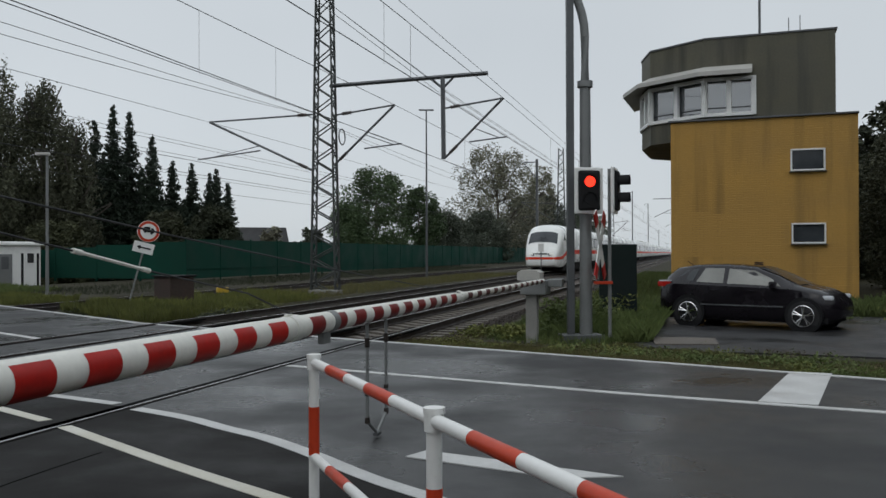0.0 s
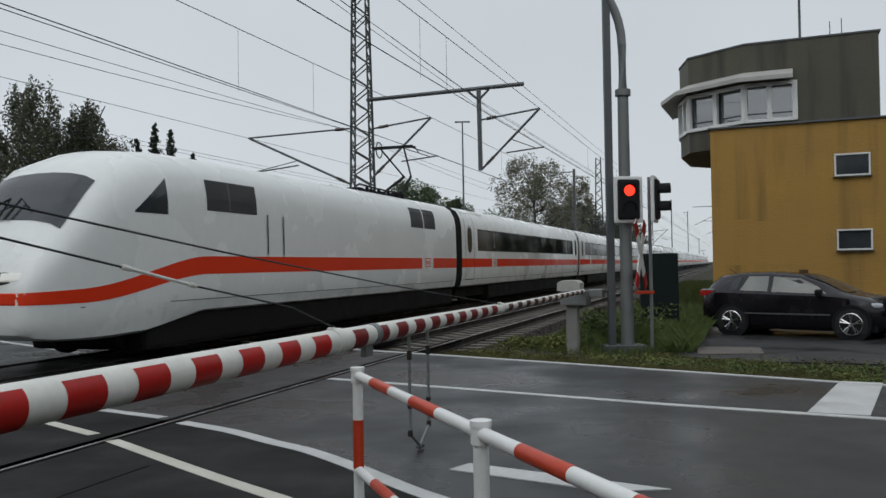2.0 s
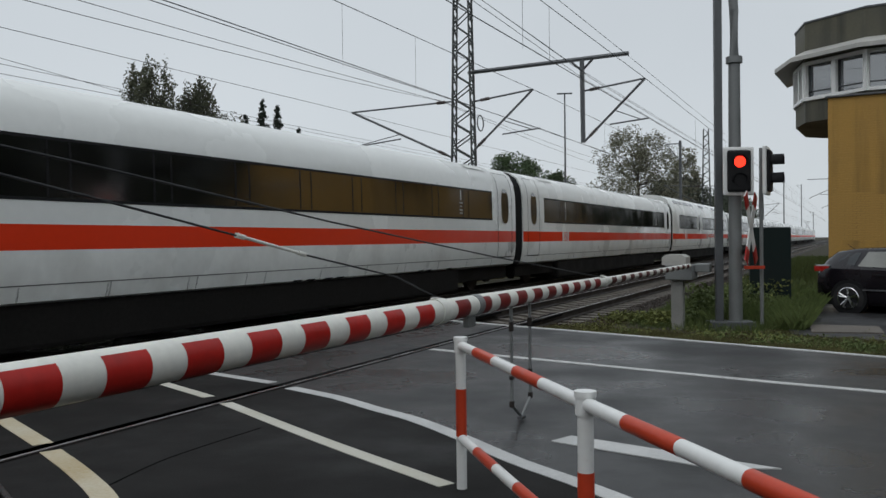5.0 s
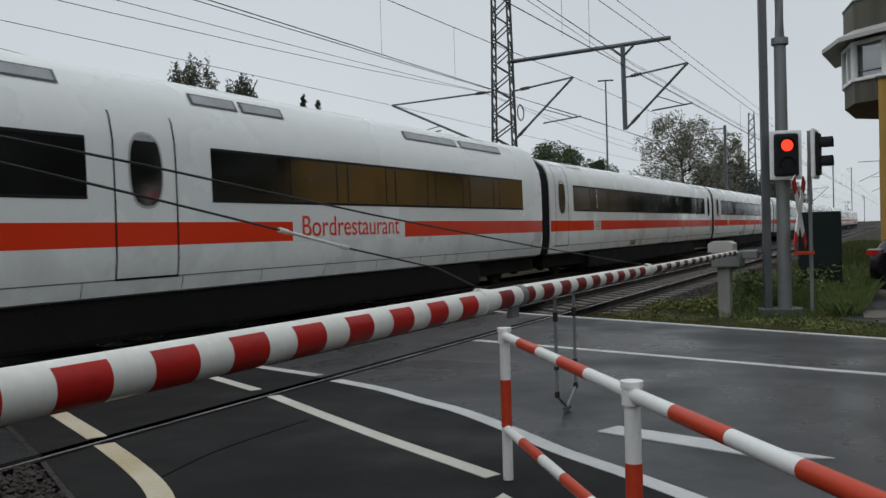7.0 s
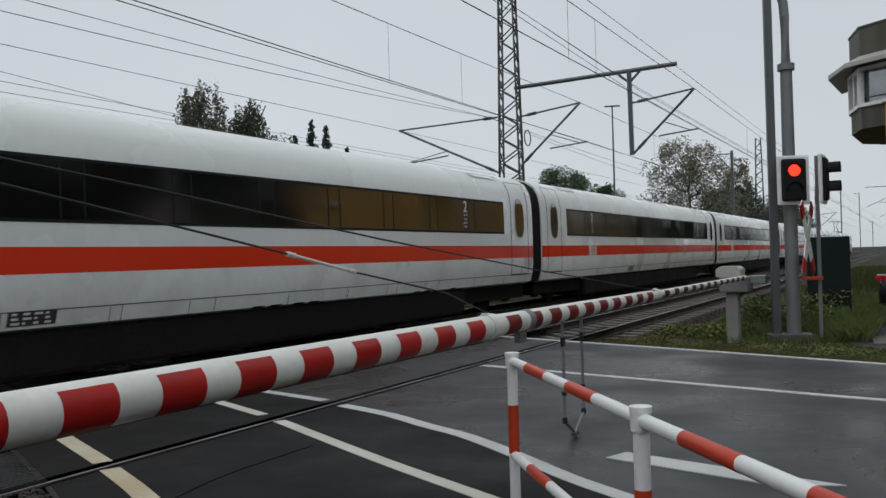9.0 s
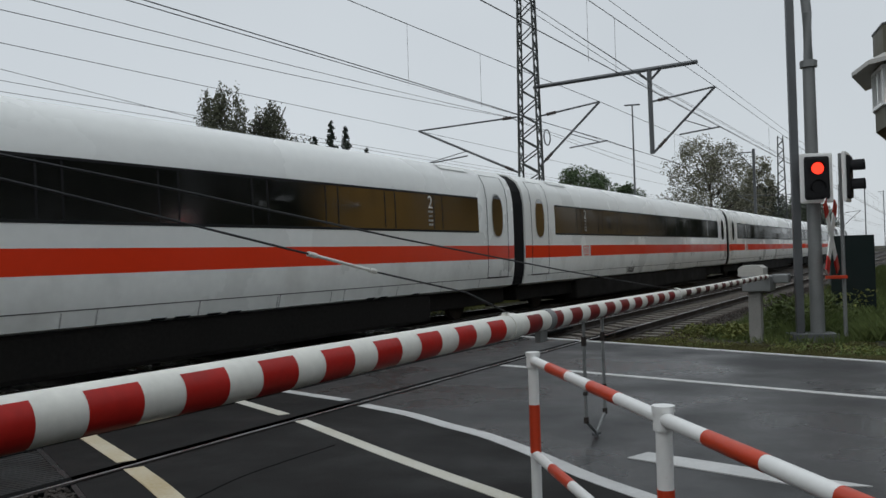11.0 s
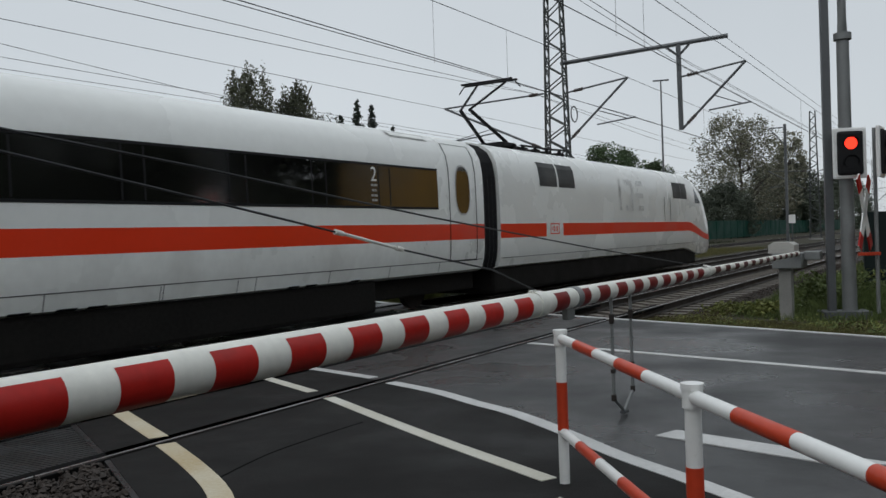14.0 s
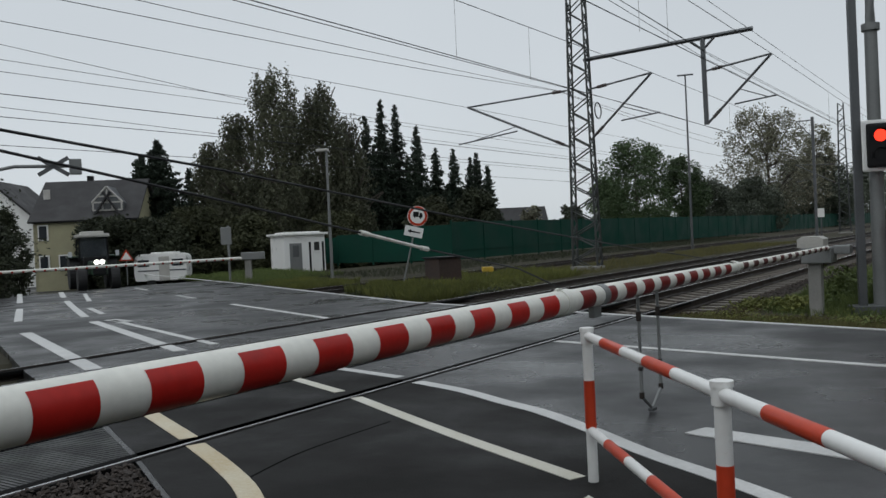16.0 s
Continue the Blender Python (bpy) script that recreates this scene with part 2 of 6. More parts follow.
def bm_prism(bm, outline, z0, z1):
    """A flat outline (x, y) raised from z0 to z1."""
    lo = [bm.verts.new((x, y, z0)) for x, y in outline]
    hi = [bm.verts.new((x, y, z1)) for x, y in outline]
    bm_skin(bm, [lo, hi])


def bm_plate(bm, outline, m, depth):
    """An outline in a local xz plane (y = 0), with depth along y, laid by m."""
    a = [bm.verts.new(m @ Vector((x, 0, z))) for x, z in outline]
    b = [bm.verts.new(m @ Vector((x, depth, z))) for x, z in outline]
    bm_skin(bm, [a, b])


def mesh_of(bm, mats, smooth=False):
    bmesh.ops.recalc_face_normals(bm, faces=bm.faces)
    me = bpy.data.meshes.new("m")
    bm.to_mesh(me)
    bm.free()
    for m in mats if isinstance(mats, (list, tuple)) else [mats]:
        me.materials.append(m)
    if smooth:
        me.shade_smooth()
        me.set_sharp_from_angle(angle=radians(40))
    return me


def part(name, bm, mats, parent, label="", smooth=False):
    ob = new(name, mesh_of(bm, mats, smooth))
    ob.parent = parent
    if label:
        tagged(ob, label)
    return ob


def thing(name, label, category, m=None, bm=None, mats=None, smooth=False, group="", kind=""):
    ob = new(name, mesh_of(bm, mats, smooth) if bm is not None else None)
    ob.matrix_world = m if m is not None else Matrix()
    return tagged(ob, label, category, group, kind)


def structure(name, label, bm, mats, m=None, category="", smooth=False):
    return thing(name, label, category or name.split("_")[0], m, bm, mats, smooth, kind="structure")


def share(name, src, parent, m):
    """Another part on the same mesh."""
    ob = new(name, src.data)
    ob.parent = parent
    ob.matrix_local = m
    return ob


def ribbon(bm, pts, width, z0, z1):
    """A flat strip of a width along a polyline of (x, y), its bends rounded."""
    pts = [Vector((*p, 0)) for p in pts]
    if len(pts) > 2 and max((b - a).length for a, b in zip(pts, pts[1:])) < 3.0:
        ext = [pts[0] * 2 - pts[1]] + pts + [pts[-1] * 2 - pts[-2]]
        fine = []
        for a, b, c, d in zip(ext, ext[1:], ext[2:], ext[3:]):
            for f in (0.0, 0.25, 0.5, 0.75):
                fine.append(0.5 * (2 * b + (c - a) * f + (2 * a - 5 * b + 4 * c - d) * f * f + (3 * b - a - 3 * c + d) * f ** 3))
        pts = fine + [pts[-1]]
    L, R = [], []
    for i, p in enumerate(pts):
        d = (pts[min(i + 1, len(pts) - 1)] - pts[max(i - 1, 0)]).normalized()
        side = Vector((-d.y, d.x, 0)) * width / 2
        L.append(p + side)
        R.append(p - side)
    bm_prism(bm, [(p.x, p.y) for p in L + R[::-1]], z0, z1) if len(pts) == 2 else [
        bm_prism(bm, [(p.x, p.y) for p in (L[i], L[i + 1], R[i + 1], R[i])], z0, z1) for i in range(len(pts) - 1)]


# ---- ground, road, tracks ----
N1, N2, N3 = 6.6, 11.4, 20.6               # centre lines of the tracks
GAUGE = 1.435


def build_ground():
    bm = bmesh.new()
    profile = [(-2500, -0.12), (-60, -0.12), (-8, -0.12), (2.0, -0.11), (4.3, -0.10), (5.2, -0.34), (13.0, -0.34), (13.8, -0.10), (18.0, -0.10), (18.9, -0.34), (22.3, -0.34), (23.2, -0.06), (34, -0.03), (57, -1.03), (90, -1.05), (2500, -1.05)]
    stations = [-2500, -300, -60, -20, -5, 10, 25, 40, 60, 90, 150, 400, 2500]
    rings = [[bm.verts.new((-n, s, z)) for n, z in profile] for s in stations]
    bm_skin(bm, rings, close=False, caps=False)
    structure("ground", "damp soil with patchy grass reaching the horizon", bm, GROUND, TRACK)


FAR_EDGE = [(60, -27.9), (30, -6.4), (4.75, 11.79), (1.11, 14.44), (-1.57, 16.34), (-7.24, 20.52), (-12.46, 25.79), (-19.3, 32.74), (-50, 63), (-110, 122)]
NEAR_EDGE = [(60, -60), (2, -40), (-1.35, -3.0), (-2.33, 3.3), (-3.3, 4.5), (-4.53, 5.69), (-5.8, 6.82), (-9.3, 9.6), (-14.6, 14.2), (-22.3, 21.8), (-31.5, 31), (-58, 58), (-118, 117)]


def along(pts, k):
    """k places at even steps along a polyline."""
    pts = [Vector(p) for p in pts]
    d = [0.0]
    for a, b in zip(pts, pts[1:]):
        d.append(d[-1] + (b - a).length)
    out = []
    for i in range(k):
        w = d[-1] * i / (k - 1)
        j = max(q for q in range(len(d) - 1) if d[q] <= w + 1e-9)
        out.append(pts[j].lerp(pts[j + 1], min(1, (w - d[j]) / (d[j + 1] - d[j]))))
    return out


def build_road():
    bm = bmesh.new()
    outline = [tuple(p) for p in FAR_EDGE] + [tuple(p) for p in reversed(NEAR_EDGE)]
    bm_prism(bm, outline, -0.4, 0.0)
    across = TRACK.to_3x3() @ Vector((-1, 0, 0))
    for n in (34, 57):
        bmesh.ops.bisect_plane(bm, geom=bm.verts[:] + bm.edges[:] + bm.faces[:], plane_co=at(0, n), plane_no=across)
    for v in bm.verts:
        v.co.z -= 1.0 * min(1, max(0, (v.co.dot(across) - 34) / 23))
    bmesh.ops.triangulate(bm, faces=bm.faces)
    structure("road", "wet dark asphalt road over the level crossing", bm, ASPHALT, category="road")
    marks = [
        ("edge_line", FAR_EDGE[1:-1], 0.13, PAINT_ROAD, (0.09, -0.12)),
        ("centre_line", [(30, -4.6), (4.54, 8.7), (2.09, 9.94), (0.11, 11.1), (-2.29, 12.5)], 0.13, PAINT_ROAD, (0, 0)),
        ("centre_line", [(-7.97, 16.66), (-13.18, 21.34)], 0.14, PAINT_ROAD, (0, 0)),
        ("centre_line", [(-16.4, 24.3), (-18.4, 26.2)], 0.14, PAINT_ROAD, (0, 0)),
        ("centre_line", [(-22.6, 30.2), (-24.9, 32.4)], 0.14, PAINT_ROAD, (0, 0)),
        ("kerb_line", [(-0.1, 5.73), (-0.56, 6.25), (-1.09, 6.98), (-1.6, 7.6), (-2.04, 8.0), (-2.6, 8.55), (-3.28, 9.05)], 0.15, PAINT_ROAD, (0, 0)),
        ("kerb_line", [(0.9, 4.5), (-0.1, 5.73)], 0.15, PAINT_ROAD, (0, 0)),
        ("kerb_line", [(-3.6, 9.35), (-4.7, 10.0)], 0.14, PAINT_ROAD, (0, 0)),
        ("lane_line", [(-8.12, 12.52), (-13.85, 17.11)], 0.14, PAINT_ROAD, (0, 0)),
        ("lane_line", [(-8.24, 11.72), (-14.27, 16.92)], 0.22, PAINT_ROAD, (0, 0)),
        ("lane_line", [(-8.4, 9.9), (-14.16, 14.68)], 0.24, PAINT_ROAD, (0, 0)),
        ("lane_line", [(-29.4, 30.3), (-23.6, 24.3)], 0.2, PAINT_ROAD, (0, 0)),
        ("lane_line", [(-21.0, 21.6), (-16.9, 17.3)], 0.2, PAINT_ROAD, (0, 0)),
        ("lane_line", [(-27.6, 30.8), (-23.9, 26.8)], 0.2, PAINT_ROAD, (0, 0)),
        ("lane_line", [(-22.0, 24.8), (-19.9, 22.6), (-15.6, 18.2)], 0.2, PAINT_ROAD, (0, 0)),
        ("lane_line", [(-24.8, 29.0), (-20.6, 24.3)], 0.16, PAINT_ROAD, (0, 0)),
        ("lane_line", [(-18.0, 21.2), (-15.7, 19.0)], 0.16, PAINT_ROAD, (0, 0)),
        ("lane_line", [(-14.1, 17.3), (-13.2, 16.8)], 0.3, PAINT_ROAD, (0, 0)),
        ("path_line", [(-0.95, 5.55), (-2.15, 6.66), (-3.63, 8.12)], 0.13, PAINT_PALE, (0, 0)),
        ("path_line", [(-3.95, 8.42), (-4.95, 9.25)], 0.13, PAINT_PALE, (0, 0)),
        ("path_line", [(-2.2, 3.5), (-2.58, 4.25), (-3.03, 4.93), (-3.58, 5.51), (-4.2, 6.08)], 0.16, PAINT_YELLOW, (0, 0)),
        ("path_line", [(-4.4, 6.28), (-5.5, 7.22)], 0.16, PAINT_YELLOW, (0, 0)),
    ]
    # darker asphalt of the foot and cycle path between its edge lines and the ballast
    bm = bmesh.new()
    bm_prism(bm, [(1.35, 3.95), (0.9, 4.5), (-0.1, 5.73), (-1.09, 6.98), (-2.04, 8.0), (-3.28, 9.05), (-4.7, 10.0), (-6.2, 11.0), (-8.1, 8.85), (-5.75, 6.85), (-4.5, 5.72), (-3.27, 4.53), (-2.3, 3.35), (-1.3, -3.0), (2.05, -39.0), (5.0, -39.0), (1.6, -3.0)], -0.05, 0.004)
    structure("cycle_path", "darker damp asphalt path beside the road lane", bm, PATH_ASPHALT, category="path")
    for name, pts, w, mat, shift in marks:
        bm = bmesh.new()
        ribbon(bm, [(x - shift[0], y + shift[1]) for x, y in pts], w, -0.01, 0.009)
        structure(name, "worn painted line on the asphalt", bm, mat, category="road marking")
    for pts, w in (([(-3.22, 5.11), (-3.18, 5.86), (-3.05, 6.41), (-2.85, 7.06)], 0.014),):
        bm = bmesh.new()
        ribbon(bm, pts, w, -0.01, 0.0075)
        structure("road_crack", "thin dark crack in the asphalt", bm, GROOVE, category="road crack")
    bm = bmesh.new()
    bm_prism(bm, [(4.79, 11.70), (5.27, 11.50), (4.03, 9.12), (3.47, 9.36)], -0.01, 0.006)
    structure("stop_line", "broad pale stop bar across one lane", bm, PAINT_ROAD, category="road marking")
    bm = bmesh.new()
    bm_prism(bm, [(-0.31, 6.87), (-0.15, 7.08), (1.32, 6.24), (0.85, 6.2)], -0.01, 0.009)
    structure("direction_arrow", "pale wedge of a painted arrow on asphalt", bm, PAINT_ROAD, category="road marking")
    bm = bmesh.new()
    bm_prism(bm, [(-0.83, 5.19), (-0.92, 4.93), (-1.0, 4.55), (-0.55, 4.55), (-0.66, 4.97)], -0.01, 0.009)
    structure("path_marking", "worn pale wedge painted on the path", bm, PAINT_PALE, category="road marking")


def rail_profile():
    return [(-0.075, -0.17), (0.075, -0.17), (0.075, -0.155), (0.012, -0.13), (0.010, -0.045), (0.036, -0.03), (0.036, -0.007), (0.013, 0.0), (-0.013, 0.0), (-0.036, -0.007), (-0.036, -0.03), (-0.010, -0.045), (-0.012, -0.13), (-0.075, -0.155)]


def build_tracks():
    for centre, lift in ((N1, 0.008), (N2, 0.03), (N3, -0.02)):
        for side in (-1, 1):
            bm = bmesh.new()
            rings = []
            for s in (-120, -40, 0, 30, 80, 200, 700):
                rings.append([bm.verts.new((-centre + side * (GAUGE / 2 + 0.036) + x, s, z + lift)) for x, z in rail_profile()])
            bm_skin(bm, rings)
            ob = structure("rail", "steel rail with polished head and rusty web", bm, [RAIL_SIDE, RAIL_TOP], TRACK, "rail")
            for p in ob.data.polygons:
                if p.normal.z > 0.99 and p.center.z > -0.02 + lift:
                    p.material_index = 1
    # sleepers
    bm = bmesh.new()
    outline = [(-1.3, -0.36), (-1.3, -0.17), (-0.55, -0.165), (-0.3, -0.20), (0.3, -0.20), (0.55, -0.165), (1.3, -0.17), (1.3, -0.36)]
    bm_plate(bm, outline, pose(0, -0.13, 0), 0.26)
    base = None
    count = {N1: 0, N2: 0}
    rest = bmesh.new()
    for centre in (N1, N2, N3):
        for k in range(-90, 330):
            s = k * 0.62
            if -3.0 < s - 3.2 < 11.5 and centre != N3 and k < 24:
                continue
            if centre in count and k >= 24 and count[centre] < 80:
                if base is None:
                    bed = thing("track_bed", "concrete sleepers under the running rails", "track", TRACK, kind="structure")
                    base = part("sleeper", bm, SLEEPER, bed)
                    base.matrix_local = pose(-centre, s, 0)
                else:
                    share("sleeper", base, bed, pose(-centre, s, 0))
                count[centre] += 1
            else:
                bm_box(rest, (-centre, s, -0.27), (2.6, 0.26, 0.2))
    tagged(part("far_sleepers", rest, SLEEPER, bed), kind="stuff")
    # ballast shoulders
    rnd = random.Random(4)
    for name, c0, c1 in (("ballast_bed", 4.6, 13.5), ("siding_bed", 18.6, 22.6)):
        bm = bmesh.new()
        cols = [c0 + (c1 - c0) * i / 26 for i in range(27)]
        rings = []
        for s in [q * 0.5 for q in range(24, 160)] + [80 + 4 * q for q in range(60)] + [700]:
            if c0 > 15 and s < 12.1:
                continue
            rings.append([])
            for i, n in enumerate(cols):
                z = -0.235 if 2 <= i <= 24 else -0.38
                rings[-1].append(bm.verts.new((-n, s, z + rnd.uniform(-0.025, 0.025))))
        bm_skin(bm, rings, close=False, caps=False)
        structure(name, "dark stone ballast between the tracks", bm, BALLAST_SOIL, TRACK, "ballast")


# ---- train ----
PROFILE = [(1.24, 0.74), (1.40, 0.80), (1.47, 1.05), (1.50, 1.30), (1.505, 1.50), (1.51, 1.85), (1.51, 2.17), (1.505, 2.64), (1.49, 3.05), (1.43, 3.38), (1.29, 3.64), (1.03, 3.82), (0.64, 3.915), (0.2, 3.945)]
COACH, POWER = 26.4, 20.56


def prof_x(z, rows=PROFILE):
    for (x0, z0), (x1, z1) in zip(rows, rows[1:]):
        if z0 <= z <= z1:
            return x0 + (x1 - x0) * (z - z0) / (z1 - z0)
    return rows[-1][0]


def skin_patch(bm, y0, y1, z0, z1, off, shape=prof_x, side=1, steps=1):
    """A plate that lies on the body side, off metres proud."""
    zs = sorted({z0, z1} | {z for _, z in PROFILE if z0 < z < z1})
    ys = [y0 + (y1 - y0) * i / steps for i in range(steps + 1)]
    outer = [[bm.verts.new((side * (shape(z) + off), y, z)) for z in zs] for y in ys]
    bm_skin(bm, outer, close=False, caps=False)


def oval(bm, y, z, ry, rz, off, side, n=14):
    """A rounded window that follows the body side, in level strips."""
    zs = sorted({z + rz * math.sin(math.pi * (k / n - 0.5)) for k in range(n + 1)} | {q for _, q in PROFILE if abs(q - z) < rz * 0.98})
    rows = []
    for zz in zs:
        half = ry * max(0.0, 1 - abs((zz - z) / rz) ** 2.6) ** (1 / 2.6)
        half = max(half, 0.02)
        rows.append([bm.verts.new((side * (prof_x(zz) + off), y + half * k, zz)) for k in (-1, 1)])
    bm_skin(bm, rows, close=False, caps=False)


def ring_rows(rows):
    return [(x, z) for x, z in rows] + [(-x, z) for x, z in reversed(rows)]


def paint_body(me, red=True):
    for p in me.polygons:
        if abs(p.normal.x) > 0.8 and 1.50 < p.center.z < 1.85 and red:
            p.material_index = 1
        elif p.center.z < 1.50:
            p.material_index = 2


def lettering(text, size, mat, parent, m, name="lettering", extrude=0.002):
    cu = bpy.data.curves.new(name, "FONT")
    cu.body, cu.size, cu.extrude, cu.align_x = text, size, extrude, "CENTER"
    ob = new("tmp", cu)
    dg = bpy.context.evaluated_depsgraph_get()
    me = bpy.data.meshes.new_from_object(ob.evaluated_get(dg))
    bpy.data.objects.remove(ob)
    me.materials.clear()
    me.materials.append(mat)
    out = new(name, me)
    out.parent = parent
    out.matrix_local = m
    return out


def bogie(parent, y):
    bm = bmesh.new()
    for side in (-1, 1):
        bm_box(bm, (side * 1.02, y, 0.62), (0.14, 3.2, 0.2), bevel=0.03)
        bm_box(bm, (side * 1.02, y, 0.82), (0.3, 0.7, 0.24), bevel=0.05)
        for dy in (-1.25, 1.25):
            bm_box(bm, (side * 1.04, y + dy, 0.5), (0.22, 0.34, 0.3), bevel=0.04)
    b = part("bogie", bm, UNDER, parent)
    for dy in (-1.25, 1.25):
        bm = bmesh.new()
        bm_tube(bm, (-0.8, y + dy, 0.49), (0.8, y + dy, 0.49), 0.08)
        for side in (-1, 1):
            bm_tube(bm, (side * 0.70, y + dy, 0.49), (side * 0.83, y + dy, 0.49), 0.46, n=24)
        part("wheelset", bm, RAIL_SIDE, parent)


def coach(train, y, kind):
    """One passenger coach; kind: first, second or diner."""
    rows = list(PROFILE)
    if kind == "diner":
        rows = rows[:10] + [(1.30, 3.66), (1.12, 3.98), (0.7, 4.20), (0.25, 4.26)]
    bm = bmesh.new()
    rings = []
    for yy in (0.36, 0.42, 13.2, COACH - 0.42, COACH - 0.36):
        f = 0.985 if yy in (0.36, COACH - 0.36) else 1.0
        rings.append([bm.verts.new((x * f, yy, z)) for x, z in ring_rows(rows)])
    bm_skin(bm, rings)
    body = part("coach", bm, [TRAIN_WHITE, TRAIN_RED, TRAIN_LOW], train, "white passenger coach with a red stripe and dark window band", smooth=True)
    paint_body(body.data)
    body.matrix_local = pose(0, y, 0)
    side = 1
    spans = [(2.45, 24.0)]
    if kind == "diner":
        spans = [(2.5, 9.35), (11.75, 24.5)]
    for a, b in spans:
        bm = bmesh.new()
        skin_patch(bm, a, b, 2.17, 3.05, 0.005, steps=8)
        skin_patch(bm, a, b, 2.17, 3.05, 0.005, side=-1, steps=8)
        part("window_band", bm, TRAIN_GLASS, body)
        k = max(2, round((b - a) / 1.95))
        for i in range(1, k):
            q = a + (b - a) * i / k
            bm = bmesh.new()
            for e in (-0.19, 0.19):
                skin_patch(bm, q + e - 0.018, q + e + 0.018, 2.23, 2.99, 0.007)
            part("window_pillar", bm, BLACK, body)
        bm = bmesh.new()
        skin_patch(bm, a, b, 2.17, 2.215, 0.007, steps=4)
        skin_patch(bm, a, b, 3.005, 3.05, 0.007, steps=4)
        part("band_frame", bm, BLACK, body)
    doors = [1.35, COACH - 1.35] if kind != "diner" else [10.4]
    for d in doors:
        bm = bmesh.new()
        w = 0.6
        for y0, y1, z0, z1 in ((d - w, d - w + 0.03, 1.04, 3.66), (d + w - 0.03, d + w, 1.04, 3.66), (d - w, d + w, 1.01, 1.045), (d - w, d + w, 3.645, 3.66)):
            skin_patch(bm, y0, y1, z0, z1, 0.006)
        part("door_seal", bm, BLACK, body)
        bm = bmesh.new()
        oval(bm, d, 2.62, 0.33, 0.57, 0.005, 1)
        part("window_rim", bm, SEAM_PALE, body)
        bm = bmesh.new()
        oval(bm, d, 2.62, 0.295, 0.53, 0.009, 1)
        part("oval_window", bm, TRAIN_GLASS, body)
    # seam above the skirt and roof hatches
    bm = bmesh.new()
    skin_patch(bm, 0.5, COACH - 0.5, 1.02, 1.035, 0.004)
    for i in range(1, 14):
        skin_patch(bm, i * 1.85, i * 1.85 + 0.015, 0.80, 1.02, 0.004)
    part("panel_seam", bm, SEAM, body)
    bm = bmesh.new()
    bm_box(bm, (0, 13.2, 0.46), (2.66, 17.4, 0.66), bevel=0.08)
    bm_box(bm, (0, 13.2, 0.56), (2.30, 25.6, 0.46), bevel=0.04)
    for q in (6.3, 8.5, 12.0, 15.5, 19.0):
        bm_box(bm, (1.1, q, 0.6), (0.2, 1.6, 0.4), bevel=0.04)
    part("underframe", bm, UNDER, body)
    bogie(body, 3.7)
    bogie(body, COACH - 3.7)
    # bellows towards the next vehicle
    bm = bmesh.new()
    rings = []
    for i in range(9):
        yy = COACH - 0.38 + i * 0.095
        f = 0.975 if i % 2 else 0.945
        rings.append([bm.verts.new((x * f, yy, 0.5 + (z - 0.5) * (0.99 if i % 2 else 0.975))) for x, z in ring_rows(PROFILE)])
    bm_skin(bm, rings)
    part("bellows", bm, BLACK, body)
    # roof hatches near the ends
    zs = 3.66 if kind != "diner" else 3.75
    for q in ((2.6, 4.0), (22.6, 24.0)) if kind != "diner" else ((1.9, 3.3), (3.6, 5.0), (5.3, 7.2), (7.6, 9.15), (11.6, 12.7), (12.8, 13.95), (18.3, 20.9), (21.1, 23.6)):
        glazed = kind == "diner"
        hi = zs + (0.20 if glazed else 0.13)

        def roof_plate(y0, y1, z0, z1, off, mat, under, name="roof_hatch"):
            bm = bmesh.new()
            bm.faces.new([bm.verts.new((prof_x(zz, rows) + 0.01 + off, yy, zz + 0.008 + off)) for yy, zz in ((y0, z0), (y1, z0), (y1, z1), (y0, z1))])
            return part(name, bm, mat, under)

        hatch = roof_plate(q[0], q[1], zs, hi, 0.0, SEAM if glazed else SEAM_PALE, body)
        roof_plate(q[0] + 0.06, q[1] - 0.06, zs + 0.025, hi - 0.025, 0.006, SKYLIGHT if glazed else TRAIN_LOW, hatch, "hatch_pane")
    # small marks
    if kind == "diner":
        bm = bmesh.new()
        skin_patch(bm, 13.78, 17.75, 1.48, 1.87, 0.004)
        part("name_field", bm, TRAIN_WHITE, body)
        lettering("Bordrestaurant", 0.56, TRAIN_RED, body, Matrix.Translation((1.518, 15.76, 1.58)) @ pose(0, 0, 0, 90, 0, 90))
    bm = bmesh.new()
    skin_patch(bm, 4.55, 5.35, 1.48, 1.87, 0.004)
    part("logo_field", bm, TRAIN_WHITE, body)
    bm = bmesh.new()
    for y0, y1, z0, z1 in ((4.7, 5.2, 1.52, 1.55), (4.7, 5.2, 1.80, 1.83), (4.7, 4.74, 1.55, 1.80), (5.16, 5.2, 1.55, 1.80), (4.79, 4.84, 1.60, 1.75), (4.84, 4.91, 1.60, 1.625), (4.84, 4.91, 1.725, 1.75), (4.90, 4.925, 1.62, 1.73), (4.985, 5.03, 1.60, 1.75), (5.03, 5.10, 1.60, 1.62), (5.03, 5.10, 1.665, 1.685), (5.03, 5.10, 1.73, 1.75), (5.09, 5.115, 1.62, 1.73)):
        skin_patch(bm, y0, y1, z0, z1, 0.007)
    part("logo", bm, TRAIN_RED, body)
